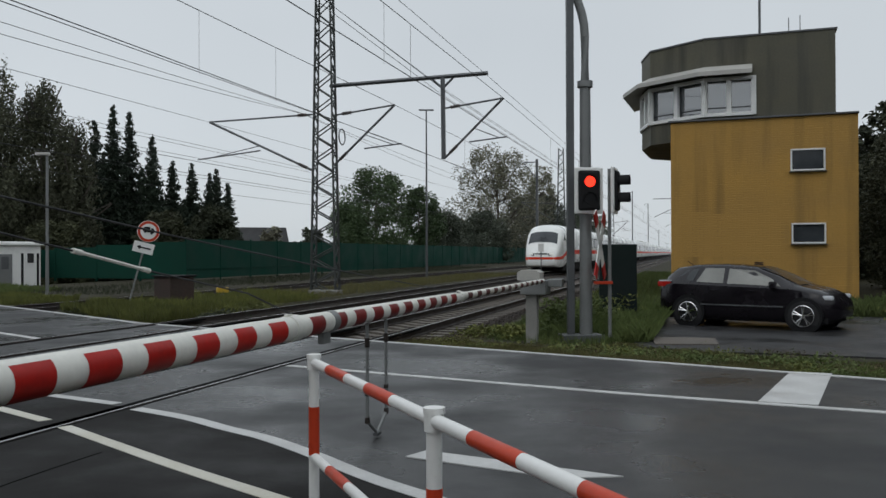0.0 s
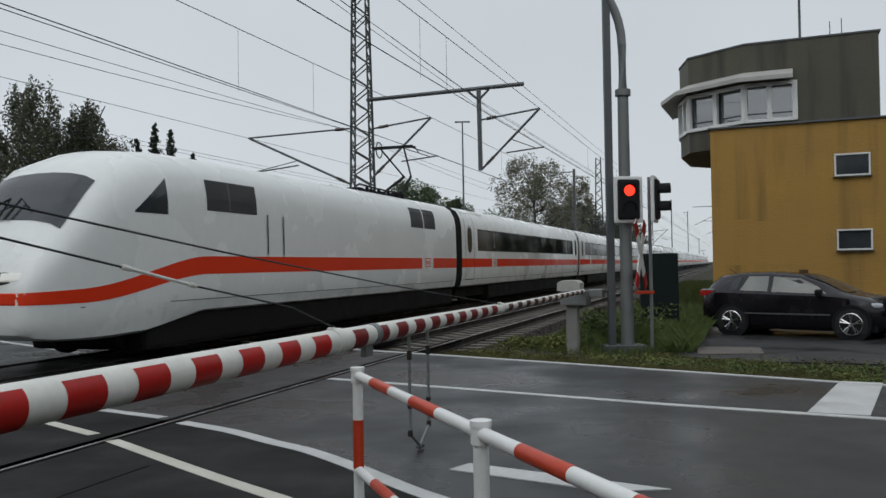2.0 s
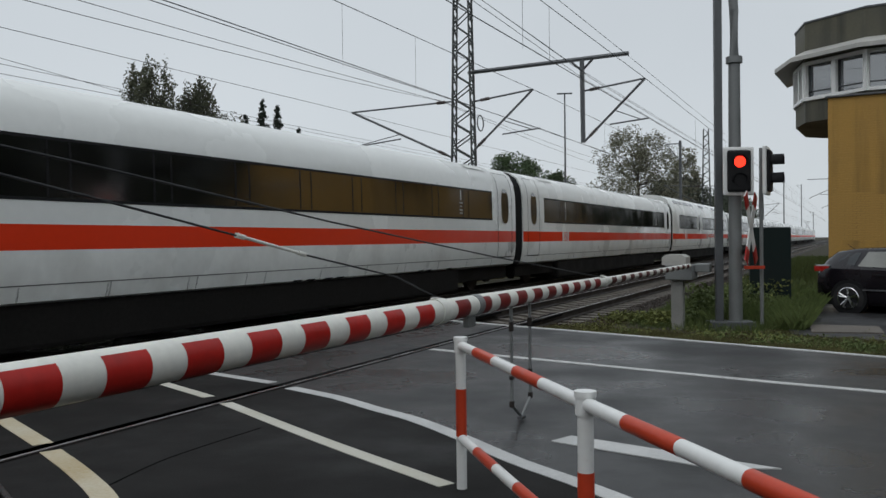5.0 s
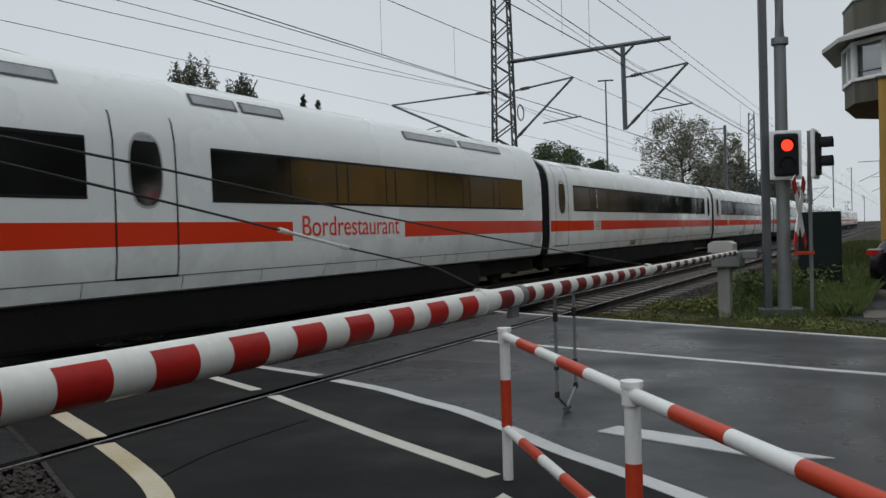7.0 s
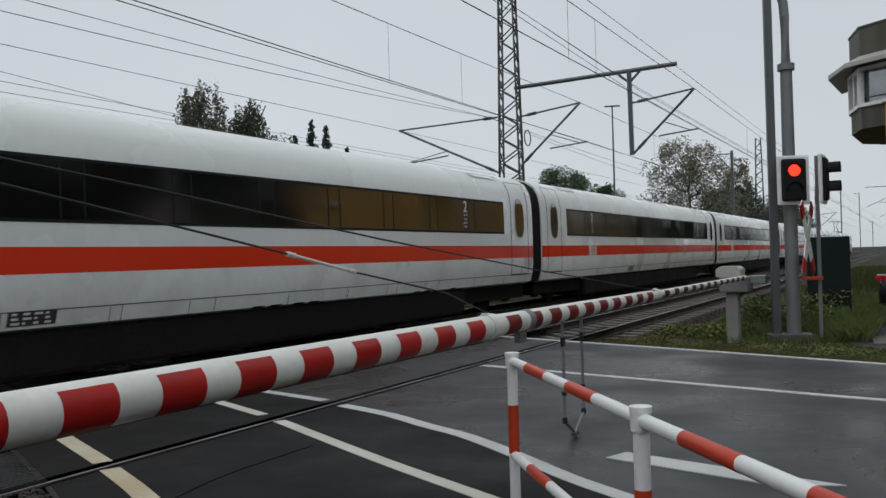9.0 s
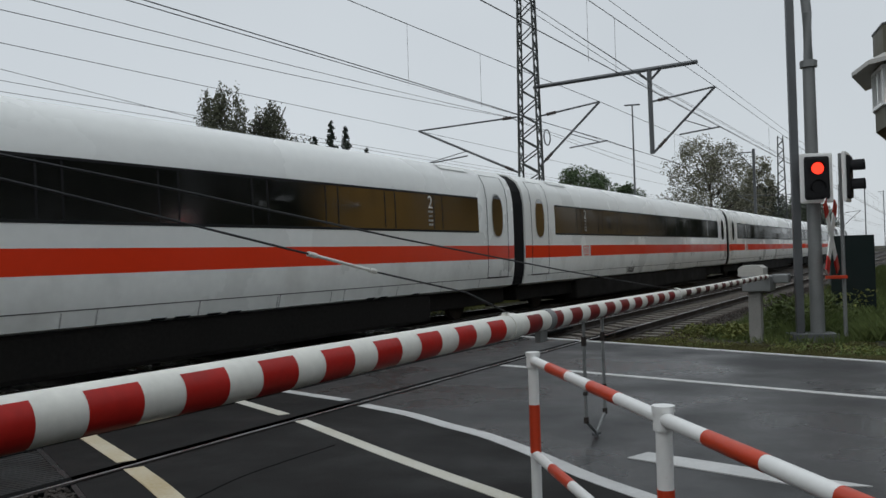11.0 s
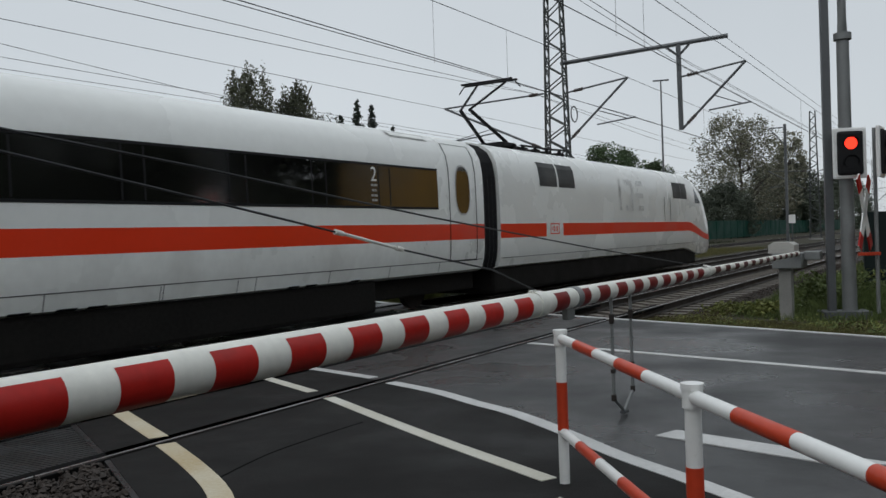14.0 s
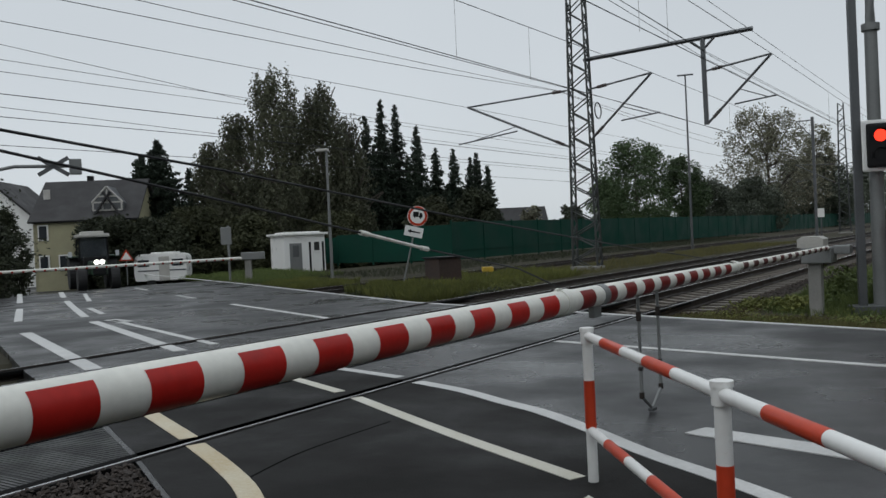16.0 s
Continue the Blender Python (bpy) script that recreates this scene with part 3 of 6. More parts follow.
    if kind != "diner":
        if kind == "second":
            bm = bmesh.new()
            skin_patch(bm, 9.35, 10.05, 0.84, 1.03, 0.005)
            panel = part("data_panel", bm, VENT, body, "dark data panel with rows of illegible marks")
            bm = bmesh.new()
            for z0 in (0.86, 0.92, 0.98):
                for q in range(4):
                    skin_patch(bm, 9.40 + 0.16 * q, 9.40 + 0.16 * q + 0.05 + 0.025 * ((q + int(z0 * 50)) % 4), z0, z0 + 0.032, 0.009)
            tagged(part("data_bars", bm, TRAIN_LOW, panel), kind="stuff")
        bm = bmesh.new()
        for y0 in (13.9, 14.35, 15.0, 15.45, 19.3, 19.75, 21.0):
            skin_patch(bm, y0, y0 + 0.30, 0.775, 0.815, 0.006)
        for y0 in (6.2, 7.7, 9.2, 10.9, 12.4, 16.6, 18.1):
            skin_patch(bm, y0, y0 + 0.012, 0.80, 1.0, 0.005)
        tagged(part("skirt_detail", bm, BLACK, body), kind="stuff")
        for q in (4.95, COACH - 4.7):
            lettering("1" if kind == "first" else "2", 0.40, TRAIN_WHITE, body, Matrix.Translation((1.511, q, 2.70)) @ pose(0, 0, 0, 90, 0, 90) @ pose(0, 0, 0, -1.5), "class_number")
            bm = bmesh.new()
            for i, (z0, hw) in enumerate(((2.60, 0.10), (2.50, 0.07), (2.40, 0.10), (2.31, 0.09))):
                skin_patch(bm, q - hw, q - hw + 0.07, z0, z0 + 0.045, 0.010)
                skin_patch(bm, q - hw + 0.09, q + hw, z0, z0 + 0.045, 0.010)
            tagged(part("pictogram_bars", bm, SEAM_PALE, body), kind="stuff")
    return body


NOSE = [(0.0, 1.00, 1.28, 0.76), (0.05, 1.12, 1.50, 0.62), (0.2, 1.22, 1.80, 0.54), (0.45, 1.32, 2.12, 0.50), (0.8, 1.38, 2.52, 0.47), (1.35, 1.43, 3.10, 0.45), (1.9, 1.46, 3.56, 0.45), (2.6, 1.48, 3.82, 0.47), (3.4, 1.495, 3.90, 0.60), (4.2, 1.505, 3.93, 0.74), (5.5, 1.51, 3.945, 0.74), (POWER - 0.4, 1.51, 3.945, 0.74)]


def nose_at(y):
    """Half width, roof and underside of the power car at y."""
    for a, b in zip(NOSE, NOSE[1:]):
        if a[0] <= y <= b[0]:
            f = (y - a[0]) / (b[0] - a[0])
            return [a[i] + (b[i] - a[i]) * f for i in (1, 2, 3)]
    return NOSE[-1][1:]


def power_x(y, z):
    w, top, low = nose_at(y)
    zz = 0.74 + (z - low) * (3.945 - 0.74) / (top - low)
    return prof_x(min(3.945, max(0.74, zz))) * w / 1.51


def power_patch(bm, y0, y1, zf0, zf1, off, side=1, steps=12, rows=5):
    """A plate on the power car's side between two heights that are functions of y."""
    grid = []
    for i in range(steps + 1):
        y = y0 + (y1 - y0) * i / steps
        a, b = zf0(y), zf1(y)
        grid.append([bm.verts.new((side * (power_x(y, a + (b - a) * j / rows) + off), y, a + (b - a) * j / rows)) for j in range(rows + 1)])
    bm_skin(bm, grid, close=False, caps=False)


def power_car(train, m, rear):
    bm = bmesh.new()
    ys = [a[0] for a in NOSE]
    extra = [0.1, 0.3, 0.6, 1.05, 1.6, 2.25, 3.0, 3.8]
    rings = []
    for y in sorted(ys + extra):
        w, top, low = nose_at(y)
        rings.append([bm.verts.new((x * w / 1.51, y, low + (z - 0.74) * (top - low) / 3.205)) for x, z in ring_rows(PROFILE)])
    bm_skin(bm, rings)
    body = part("power_car", bm, TRAIN_WHITE, train, "streamlined white power car with a red stripe", smooth=True)
    body.matrix_local = m

    def low_z(y):
        f = min(1, max(0, (y - 0.9) / 3.4))
        return 1.08 + 0.42 * f * f * (3 - 2 * f)

    def high_z(y):
        return low_z(y) + 0.19 + 0.16 * min(1, y / 4.0)

    for side in (1, -1):
        bm = bmesh.new()
        power_patch(bm, 0.004, 0.45, low_z, high_z, 0.009, side, 24, 8)
        power_patch(bm, 0.45, 5.0, low_z, high_z, 0.006, side, 40)
        power_patch(bm, 5.0, POWER - 0.4, low_z, high_z, 0.005, side, 4)
        part("stripe", bm, TRAIN_RED, body)
        bm = bmesh.new()
        power_patch(bm, 0.6, POWER - 0.4, lambda y: nose_at(y)[2] + 0.02, lambda y: 1.0, 0.004, side, 16)
        part("skirt", bm, TRAIN_LOW, body)
        bm = bmesh.new()
        for a, b in ((4.25, 6.1), ):
            power_patch(bm, a, b, lambda y: 2.76, lambda y: 3.38, 0.006, side, 3)
        part("cab_window", bm, VENT, body)
        bm = bmesh.new()
        power_patch(bm, 5.02, 5.08, lambda y: 2.76, lambda y: 3.38, 0.010, side, 1)
        part("window_bar", bm, SEAM, body)
        bm = bmesh.new()
        power_patch(bm, 2.15, 3.05, lambda y: 2.62, lambda y: 2.64 + 0.66 * (y - 2.15) / 0.9, 0.006, side, 6)
        part("cab_quarter_window", bm, GLASS, body)
        for a in (15.5, 16.73):
            bm = bmesh.new()
            power_patch(bm, a, a + 1.13, lambda y: 2.85, lambda y: 3.50, 0.006, side, 2)
            part("vent_grille", bm, VENT, body)
        for q in (6.5, 7.2):
            bm = bmesh.new()
            power_patch(bm, q, q + 0.05, lambda y: 1.9, lambda y: 2.78, 0.02, side, 1)
            part("door_rail", bm, STEEL, body)
        bm = bmesh.new()
        power_patch(bm, 0.9, POWER - 0.5, lambda y: 1.0, lambda y: 1.015, 0.006, side, 8, 1)
        for i in range(8):
            power_patch(bm, 5 + i * 1.9, 5.015 + i * 1.9, lambda y: 0.78, lambda y: 1.0, 0.006, side, 1, 1)
        part("panel_seam", bm, SEAM, body)
        bm = bmesh.new()
        power_patch(bm, 16.45, 17.55, lambda y: 1.49, lambda y: 1.90, 0.008, side, 1)
        part("logo_field", bm, TRAIN_WHITE, body)
        bm = bmesh.new()
        for y0, y1, z0, z1 in [(a + 0.5, b + 0.5, c, e) for a, b, c, e in ((16.2, 16.8, 1.55, 1.58), (16.2, 16.8, 1.82, 1.85), (16.2, 16.24, 1.58, 1.82), (16.76, 16.8, 1.58, 1.82), (16.32, 16.38, 1.62, 1.78), (16.42, 16.46, 1.64, 1.76), (16.54, 16.6, 1.62, 1.78), (16.64, 16.68, 1.66, 1.75))]:
            power_patch(bm, y0, y1, lambda y, q=z0: q, lambda y, q=z1: q, 0.011, side, 1, 1)
        part("logo", bm, TRAIN_RED, body)
    # windscreen over the nose, lights, wipers
    bm = bmesh.new()
    grid = []
    for i in range(9):
        y = 0.74 + 0.86 * i / 8
        w, top, low = nose_at(y)
        row = []
        for j in range(13):
            a = -1 + 2 * j / 12
            x = a * w * (0.84 - 0.08 * i / 8)
            zz = [q for q in PROFILE if q[0] * w / 1.51 >= abs(x)][-1][1]
            k = [q for q in range(len(PROFILE)) if PROFILE[q][1] == zz][0]
            if k + 1 < len(PROFILE):
                x0, x1 = PROFILE[k][0] * w / 1.51, PROFILE[k + 1][0] * w / 1.51
                zz += (PROFILE[k + 1][1] - zz) * (x0 - abs(x)) / max(1e-6, x0 - x1)
            row.append(bm.verts.new((x, y - 0.01, low + (zz - 0.74) * (top - low) / 3.205 + 0.012)))
        grid.append(row)
    bm_skin(bm, grid, close=False, caps=False)
    part("windscreen", bm, GLASS, body, smooth=True)
    for side in (-1, 1):
        bm = bmesh.new()
        bm_box(bm, (0, 0, 0), (0.36, 0.10, 0.15), pose(side * 0.80, 0.10, 1.50, -28, 0, side * 14), bevel=0.03)
        part("headlight", bm, LENS if rear else DIM_LIGHT, body)
        bm = bmesh.new()
        bm_box(bm, (0, 0.02, 0), (0.52, 0.08, 0.21), pose(side * 0.80, 0.10, 1.50, -28, 0, side * 14), bevel=0.03)
        part("headlight_bezel", bm, VENT, body)
        bm = bmesh.new()
        bm_path(bm, [(side * 0.08, 0.66, 2.46), (side * 0.12, 0.98, 2.83), (side * 0.40, 0.84, 2.66)], 0.018)
        part("wiper", bm, BLACK, body)
    bm = bmesh.new()
    for k in range(3):
        bm_box(bm, (0, 0, -0.05 + 0.05 * k), (0.95, 0.06, 0.028), pose(0, 0.075, 1.53, -28, 0, 0), bevel=0.006)
    part("grille", bm, BLACK, body)
    bm = bmesh.new()
    bm_box(bm, (0, 0.03, 1.175), (1.94, 0.08, 0.19), bevel=0.02)
    part("front_stripe", bm, TRAIN_RED, body)
    bm = bmesh.new()
    bm_box(bm, (0, 11.4, 0.46), (2.66, 17.6, 0.66), bevel=0.1)
    part("underframe", bm, UNDER, body)
    if not rear:
        bm = bmesh.new()
        rings = []
        for i in range(9):
            f = 1.006 if i % 2 else 0.985
            rings.append([bm.verts.new((x * f, POWER - 0.40 + i * 0.098, 0.5 + (z - 0.5) * f)) for x, z in ring_rows(PROFILE)])
        bm_skin(bm, rings)
        part("bellows", bm, BLACK, body)
    bogie(body, 4.2)
    bogie(body, POWER - 4.6)
    # roof gear and pantograph
    bm = bmesh.new()
    for q in (14.0, 14.9, 15.7, 16.5, 17.0):
        bm_box(bm, (0, q, 3.99), (0.9, 0.35, 0.16), bevel=0.03)
        for sx in (-0.5, 0.5):
            bm_tube(bm, (sx, q + 0.3, 3.86), (sx, q + 0.3, 4.10), 0.055)
    bm_path(bm, [(0.5, 13.2, 3.95), (0.5, 13.7, 4.15), (0.5, 15.0, 4.11), (0.5, 16.9, 4.09)], 0.03)
    bm_path(bm, [(-0.5, 13.2, 3.95), (-0.5, 13.7, 4.15), (-0.5, 15.0, 4.11), (-0.5, 16.9, 4.09)], 0.03)
    part("roof_gear", bm, BLACK, body)
    bm = bmesh.new()
    for sx in (-0.35, 0.35):
        bm_tube(bm, (sx, 17.5, 4.15), (sx * 0.4, 19.1, 4.90), 0.05)
        bm_tube(bm, (sx * 0.4, 19.1, 4.90), (sx * 1.3, 17.6, 5.80), 0.032)
    bm_box(bm, (0, 17.6, 5.82), (1.6, 0.06, 0.05))
    bm_box(bm, (0, 17.9, 5.81), (1.6, 0.06, 0.05))
    bm_path(bm, [(-0.97, 17.75, 5.58), (-0.8, 17.75, 5.78), (0.8, 17.75, 5.78), (0.97, 17.75, 5.58)], 0.02)
    bm_box(bm, (0, 17.5, 4.08), (0.9, 0.7, 0.12), bevel=0.03)
    part("pantograph", bm, BLACK, body)
    if rear:
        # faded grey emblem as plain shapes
        faded = material("faded_grey_paint", (0.60, 0.61, 0.60), 0.3, var=0.1, bump=0)
        for y0, y1, z0, z1 in ((9.55, 9.75, 2.25, 3.28), (10.15, 10.85, 2.25, 2.42), (10.15, 10.85, 3.11, 3.28), (10.68, 10.85, 2.42, 3.11), (11.2, 11.9, 2.25, 2.42), (11.2, 11.9, 2.68, 2.85), (11.2, 11.9, 3.11, 3.28)):
            bm = bmesh.new()
            power_patch(bm, 21.45 - y1, 21.45 - y0, lambda y, q=z0: q, lambda y, q=z1: q, 0.008, -1, 2, 8)
            part("faded_bar", bm, faded, body)


TRAIN_SPEED, JOINT_AT_ZERO = 27.35, 84.4


def build_train():
    train = thing("high_speed_train", "white high-speed train with red stripe passing on the rails", "train")
    power_car(train, pose(0, -POWER, 0), False)
    kinds = ["first", "first", "first", "first", "diner", "second", "second", "second", "second", "second", "second", "second"]
    for i, k in enumerate(kinds):
        coach(train, i * COACH, k)
    power_car(train, pose(0, 12 * COACH + POWER, 0, 0, 0, 180), True)
    return train


# ---- barrier, railing, signal ----
def bm_shell(bm, y0, y1, r0, r1, a0, a1, n=20):
    """Part of a tube along y, between two angles in degrees from the side that faces +x."""
    grid = []
    for y, r in ((y0, r0), (y1, r1)):
        grid.append([bm.verts.new((r * math.cos(radians(a0 + (a1 - a0) * k / n)), y, r * math.sin(radians(a0 + (a1 - a0) * k / n)))) for k in range(n + 1)])
    bm_skin(bm, grid, close=False, caps=False)


def build_boom():
    a, b = at(0.0, 2.70, 1.13), at(16.3, 2.78, 1.11)
    L = (b - a).length
    M = Matrix.Translation(a) @ (b - a).to_track_quat("Y", "Z").to_matrix().to_4x4()
    ob = thing("barrier_boom", "long red and white banded barrier boom, lowered across the road", "barrier", M)
    secs = [(0.0, 5.5, 0.100, 0.086), (5.5, 10.1, 0.082, 0.060), (10.1, L, 0.046, 0.040)]

    def radius(y):
        for y0, y1, r0, r1 in secs:
            if y <= y1:
                return r0 + (r1 - r0) * (y - y0) / (y1 - y0)
        return secs[-1][3]

    for y0, y1, r0, r1 in secs:
        bm = bmesh.new()
        bm_tube(bm, (0, y0, 0), (0, y1, 0), r0, r1, n=32)
        part("tube", bm, BOOM_WHITE, ob, smooth=True)
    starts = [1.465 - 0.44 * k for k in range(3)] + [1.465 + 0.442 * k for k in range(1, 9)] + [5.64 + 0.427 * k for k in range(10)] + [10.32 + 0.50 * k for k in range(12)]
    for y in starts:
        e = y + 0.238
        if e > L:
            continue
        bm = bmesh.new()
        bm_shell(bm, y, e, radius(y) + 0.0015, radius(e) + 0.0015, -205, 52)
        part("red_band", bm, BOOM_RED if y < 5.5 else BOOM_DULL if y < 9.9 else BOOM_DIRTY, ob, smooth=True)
    for c, r in ((5.46, 0.094), (10.06, 0.066)):
        bm = bmesh.new()
        bm_tube(bm, (0, c - 0.07, 0), (0, c + 0.06, 0), r, n=28)
        bm_box(bm, (0, c - 0.05, r), (0.03, 0.08, 0.022), bevel=0.006)
        part("joint_collar", bm, BOOM_WHITE, ob, smooth=True)
    bm = bmesh.new()
    bm_tube(bm, (0, 6.06, 0), (0, 6.16, 0), 0.084, n=24)
    bm_box(bm, (0, 6.02, -0.115), (0.05, 0.14, 0.10), bevel=0.01)
    part("clamp", bm, ZINC, ob)
    for y in (6.93, 7.41):
        prop = bmesh.new()
        bm_tube(prop, (0.0, y, -0.06), (0.0, y, -0.94), 0.015)
        bm_tube(prop, (0.0, y, -0.94), (0.0, 7.17, -1.085), 0.014)
        leg = part("prop_leg", prop, ZINC, ob, "thin grey steel hanging prop")
        for zz, hh in ((-0.25, 0.12), (-0.70, 0.05), (-0.93, 0.08)):
            prop = bmesh.new()
            bm_box(prop, (0, y, zz), (0.036, 0.042, hh * 0.7), bevel=0.008)
            part("coupling", prop, RAIL_SIDE, leg)
    prop = bmesh.new()
    bm_box(prop, (0, 7.17, -1.09), (0.05, 0.10, 0.03), bevel=0.008)
    part("prop_foot", prop, STEEL, ob)
    # stay cables from the post at the hinge, with a tensioner
    inv = M.inverted()
    for pts in ([(0.5, 2.12), (1.47, 2.035), (2.4, 1.94), (4.08, 1.745), (6.45, 1.50), (9.95, 1.17)], [(0.5, 2.115), (1.47, 1.968), (2.39, 1.815), (3.25, 1.667), (3.8, 1.565), (4.83, 1.40), (5.42, 1.23)]):
        bm = bmesh.new()
        bm_path(bm, [inv @ at(s, 2.72, z) for s, z in pts], 0.0055, 6)
        part("stay_cable", bm, WIRE, ob)
    bm = bmesh.new()
    A, B = inv @ at(3.27, 2.72, 1.664), inv @ at(3.78, 2.72, 1.57)
    bm_tube(bm, A, B, 0.0085, n=10)
    for e in (A, B):
        bm_tube(bm, e - (B - A) * 0.06, e + (B - A) * 0.06, 0.013, n=10)
    part("tensioner", bm, BOOM_WHITE, ob)
    ped = thing("barrier_drive", "grey steel barrier drive cabinet carrying the boom", "barrier", TRACK @ pose(-2.70, 0.0, 0))
    bm = bmesh.new()
    bm_box(bm, (0, -0.25, 0.58), (0.5, 0.62, 1.24), bevel=0.03)
    part("cabinet", bm, ZINC, ped)
    bm = bmesh.new()
    bm_tube(bm, (0.0, 0.48, 1.0), (0, 0.48, 2.14), 0.03)
    part("stay_post", bm, ZINC, ped)


def build_catch_post():
    M = TRACK @ pose(-3.02, 16.45, 0)
    ob = thing("boom_rest", "grey concrete post with white-lidded box holding the boom tip", "barrier", M)
    bm = bmesh.new()
    bm_box(bm, (0, 0, 0.37), (0.22, 0.24, 1.06), bevel=0.02)
    part("post", bm, CONCRETE, ob)
    bm = bmesh.new()
    bm_box(bm, (0.05, 0.1, 0.98), (0.50, 0.62, 0.28), bevel=0.02)
    bm_box(bm, (0.42, 0.25, 1.06), (0.30, 0.30, 0.16), bevel=0.02)
    part("housing", bm, ZINC, ob)
    bm = bmesh.new()
    bm_plate(bm, [(-0.24, 1.12), (0.20, 1.12), (0.20, 1.27), (0.12, 1.32), (-0.16, 1.32), (-0.24, 1.27)], pose(-0.02, -0.2, 0), 0.5)
    part("lid", bm, TRIM, ob)


def build_railing():
    posts = [(-0.84, 5.50), (-0.04, 3.585), (0.775, 1.69), (1.585, -0.20)]
    ob = thing("guard_railing", "red and white banded tubular steel guard railing", "railing")
    for i, (x, y) in enumerate(posts):
        bm = bmesh.new()
        bm_tube(bm, (x, y, -0.05), (x, y, 0.985), 0.034, n=20)
        p = part("post", bm, WHITE, ob, smooth=True)
        for z0, z1 in ((0.35, 0.66),):
            bm = bmesh.new()
            bm_tube(bm, (x, y, z0), (x, y, z1), 0.0355, n=20)
            part("red_band", bm, RAILING_RED, p, smooth=True)
        bm = bmesh.new()
        bm_tube(bm, (x, y, 0.975), (x, y, 1.0), 0.047, n=20)
        bm_tube(bm, (x, y, 0.90), (x, y, 0.975), 0.043, n=20)
        part("cap", bm, WHITE, p, smooth=True)
    for z in (0.945, 0.335):
        for (x0, y0), (x1, y1) in zip(posts, posts[1:]):
            A, B = Vector((x0, y0, z)), Vector((x1, y1, z))
            bm = bmesh.new()
            bm_tube(bm, A, B, 0.030, n=18)
            bar = part("rail_bar", bm, WHITE, ob, smooth=True)
            L = (B - A).length
            y = 0.385
            while y < L - 0.3:
                bm = bmesh.new()
                bm_tube(bm, A.lerp(B, y / L), A.lerp(B, (y + 0.395) / L), 0.0315, n=18)
                part("red_band", bm, RAILING_RED, bar, smooth=True)
                y += 0.78


def build_signal():
    M = pose(2.80, 16.63, 0, 0, 0, 8)
    ob = thing("crossing_signal", "grey signal pole with lit red road signal and crossing cross", "traffic signal", M)
    bm = bmesh.new()
    bm_tube(bm, (0, 0, -0.1), (0, 0, 4.95), 0.125, 0.105, n=20)
    part("pole", bm, ZINC, ob, smooth=True)
    bm = bmesh.new()
    bm_tube(bm, (0, 0, 4.9), (0, 0, 5.02), 0.15, n=20)
    bm_path(bm, [(0, 0, 5.0), (0, 0, 5.9)] + [(-1.6 * (1 - math.cos(0.14 * k)), 0, 5.9 + 1.7 * math.sin(0.14 * k)) for k in range(1, 12)] + [(-2.6, 0, 7.62)], 0.085, 14)
    part("upper_pole", bm, ZINC, ob, smooth=True)
    bm = bmesh.new()
    bm_box(bm, (-0.30, 0.02, 3.6), (0.14, 0.10, 7.3), bevel=0.01)
    part("cable_channel", bm, STEEL, ob)
    bm = bmesh.new()
    bm_box(bm, (-0.1, 0, -0.02), (0.8, 0.5, 0.16), bevel=0.01)
    part("base_plate", bm, STEEL, ob)
    for hx, ang in ((0.0, 0), (0.52, 62)):
        hm = pose(hx, -0.2, 2.86, 0, 0, ang)
        bm = bmesh.new()
        bm_box(bm, (0, 0, 0), (0.57, 0.07, 0.90), hm, bevel=0.034)
        face = part("backing_board", bm, WHITE, ob)
        bm = bmesh.new()
        bm_box(bm, (0, -0.03, 0), (0.435, 0.12, 0.775), hm, bevel=0.05)
        part("housing", bm, BLACK, ob)
        for dz, lit in ((0.17, True), (-0.17, False)):
            bm = bmesh.new()
            bm_tube(bm, hm @ Vector((0, -0.085, dz)), hm @ Vector((0, -0.10, dz)), 0.105, n=24)
            part("lens", bm, SIGNAL_RED if lit and ang == 0 else BLACK, ob)
            bm = bmesh.new()
            grid = []
            for yy in (-0.09, -0.13 if ang == 0 else -0.30):
                grid.append([bm.verts.new(hm @ Vector((0.135 * math.cos(a), yy, dz + 0.135 * math.sin(a)))) for a in [math.pi * (-0.12 + 1.24 * k / 12) for k in range(13)]])
            bm_skin(bm, grid, close=False, caps=False)
            part("visor", bm, BLACK, ob)
    # crossing cross, seen nearly edge on
    cm = pose(0.26, -0.1, 1.80, 0, 0, 58)
    for a in (32, -32):
        bm = bmesh.new()
        bm_box(bm, (0, 0, 0), (0.20, 0.02, 1.5), cm @ pose(0, 0, 0, 0, a, 0), bevel=0.004)
        arm = part("cross_arm", bm, WHITE, ob)
        for e in (-1, 1):
            bm = bmesh.new()
            bm_box(bm, (0, 0, e * 0.60), (0.204, 0.026, 0.29), cm @ pose(0, 0, 0, 0, a, 0), bevel=0.004)
            part("red_tip", bm, BOOM_RED, arm)
    bm = bmesh.new()
    bm_tube(bm, (0.46, -0.08, 0), (0.46, -0.08, 3.3), 0.035)
    part("side_post", bm, ZINC, ob)
    bm = bmesh.new()
    bm_box(bm, (0.30, -0.16, 1.07), (0.38, 0.03, 0.06), bevel=0.006)
    part("red_bar", bm, RAILING_RED, ob, "short red bar under the cross")


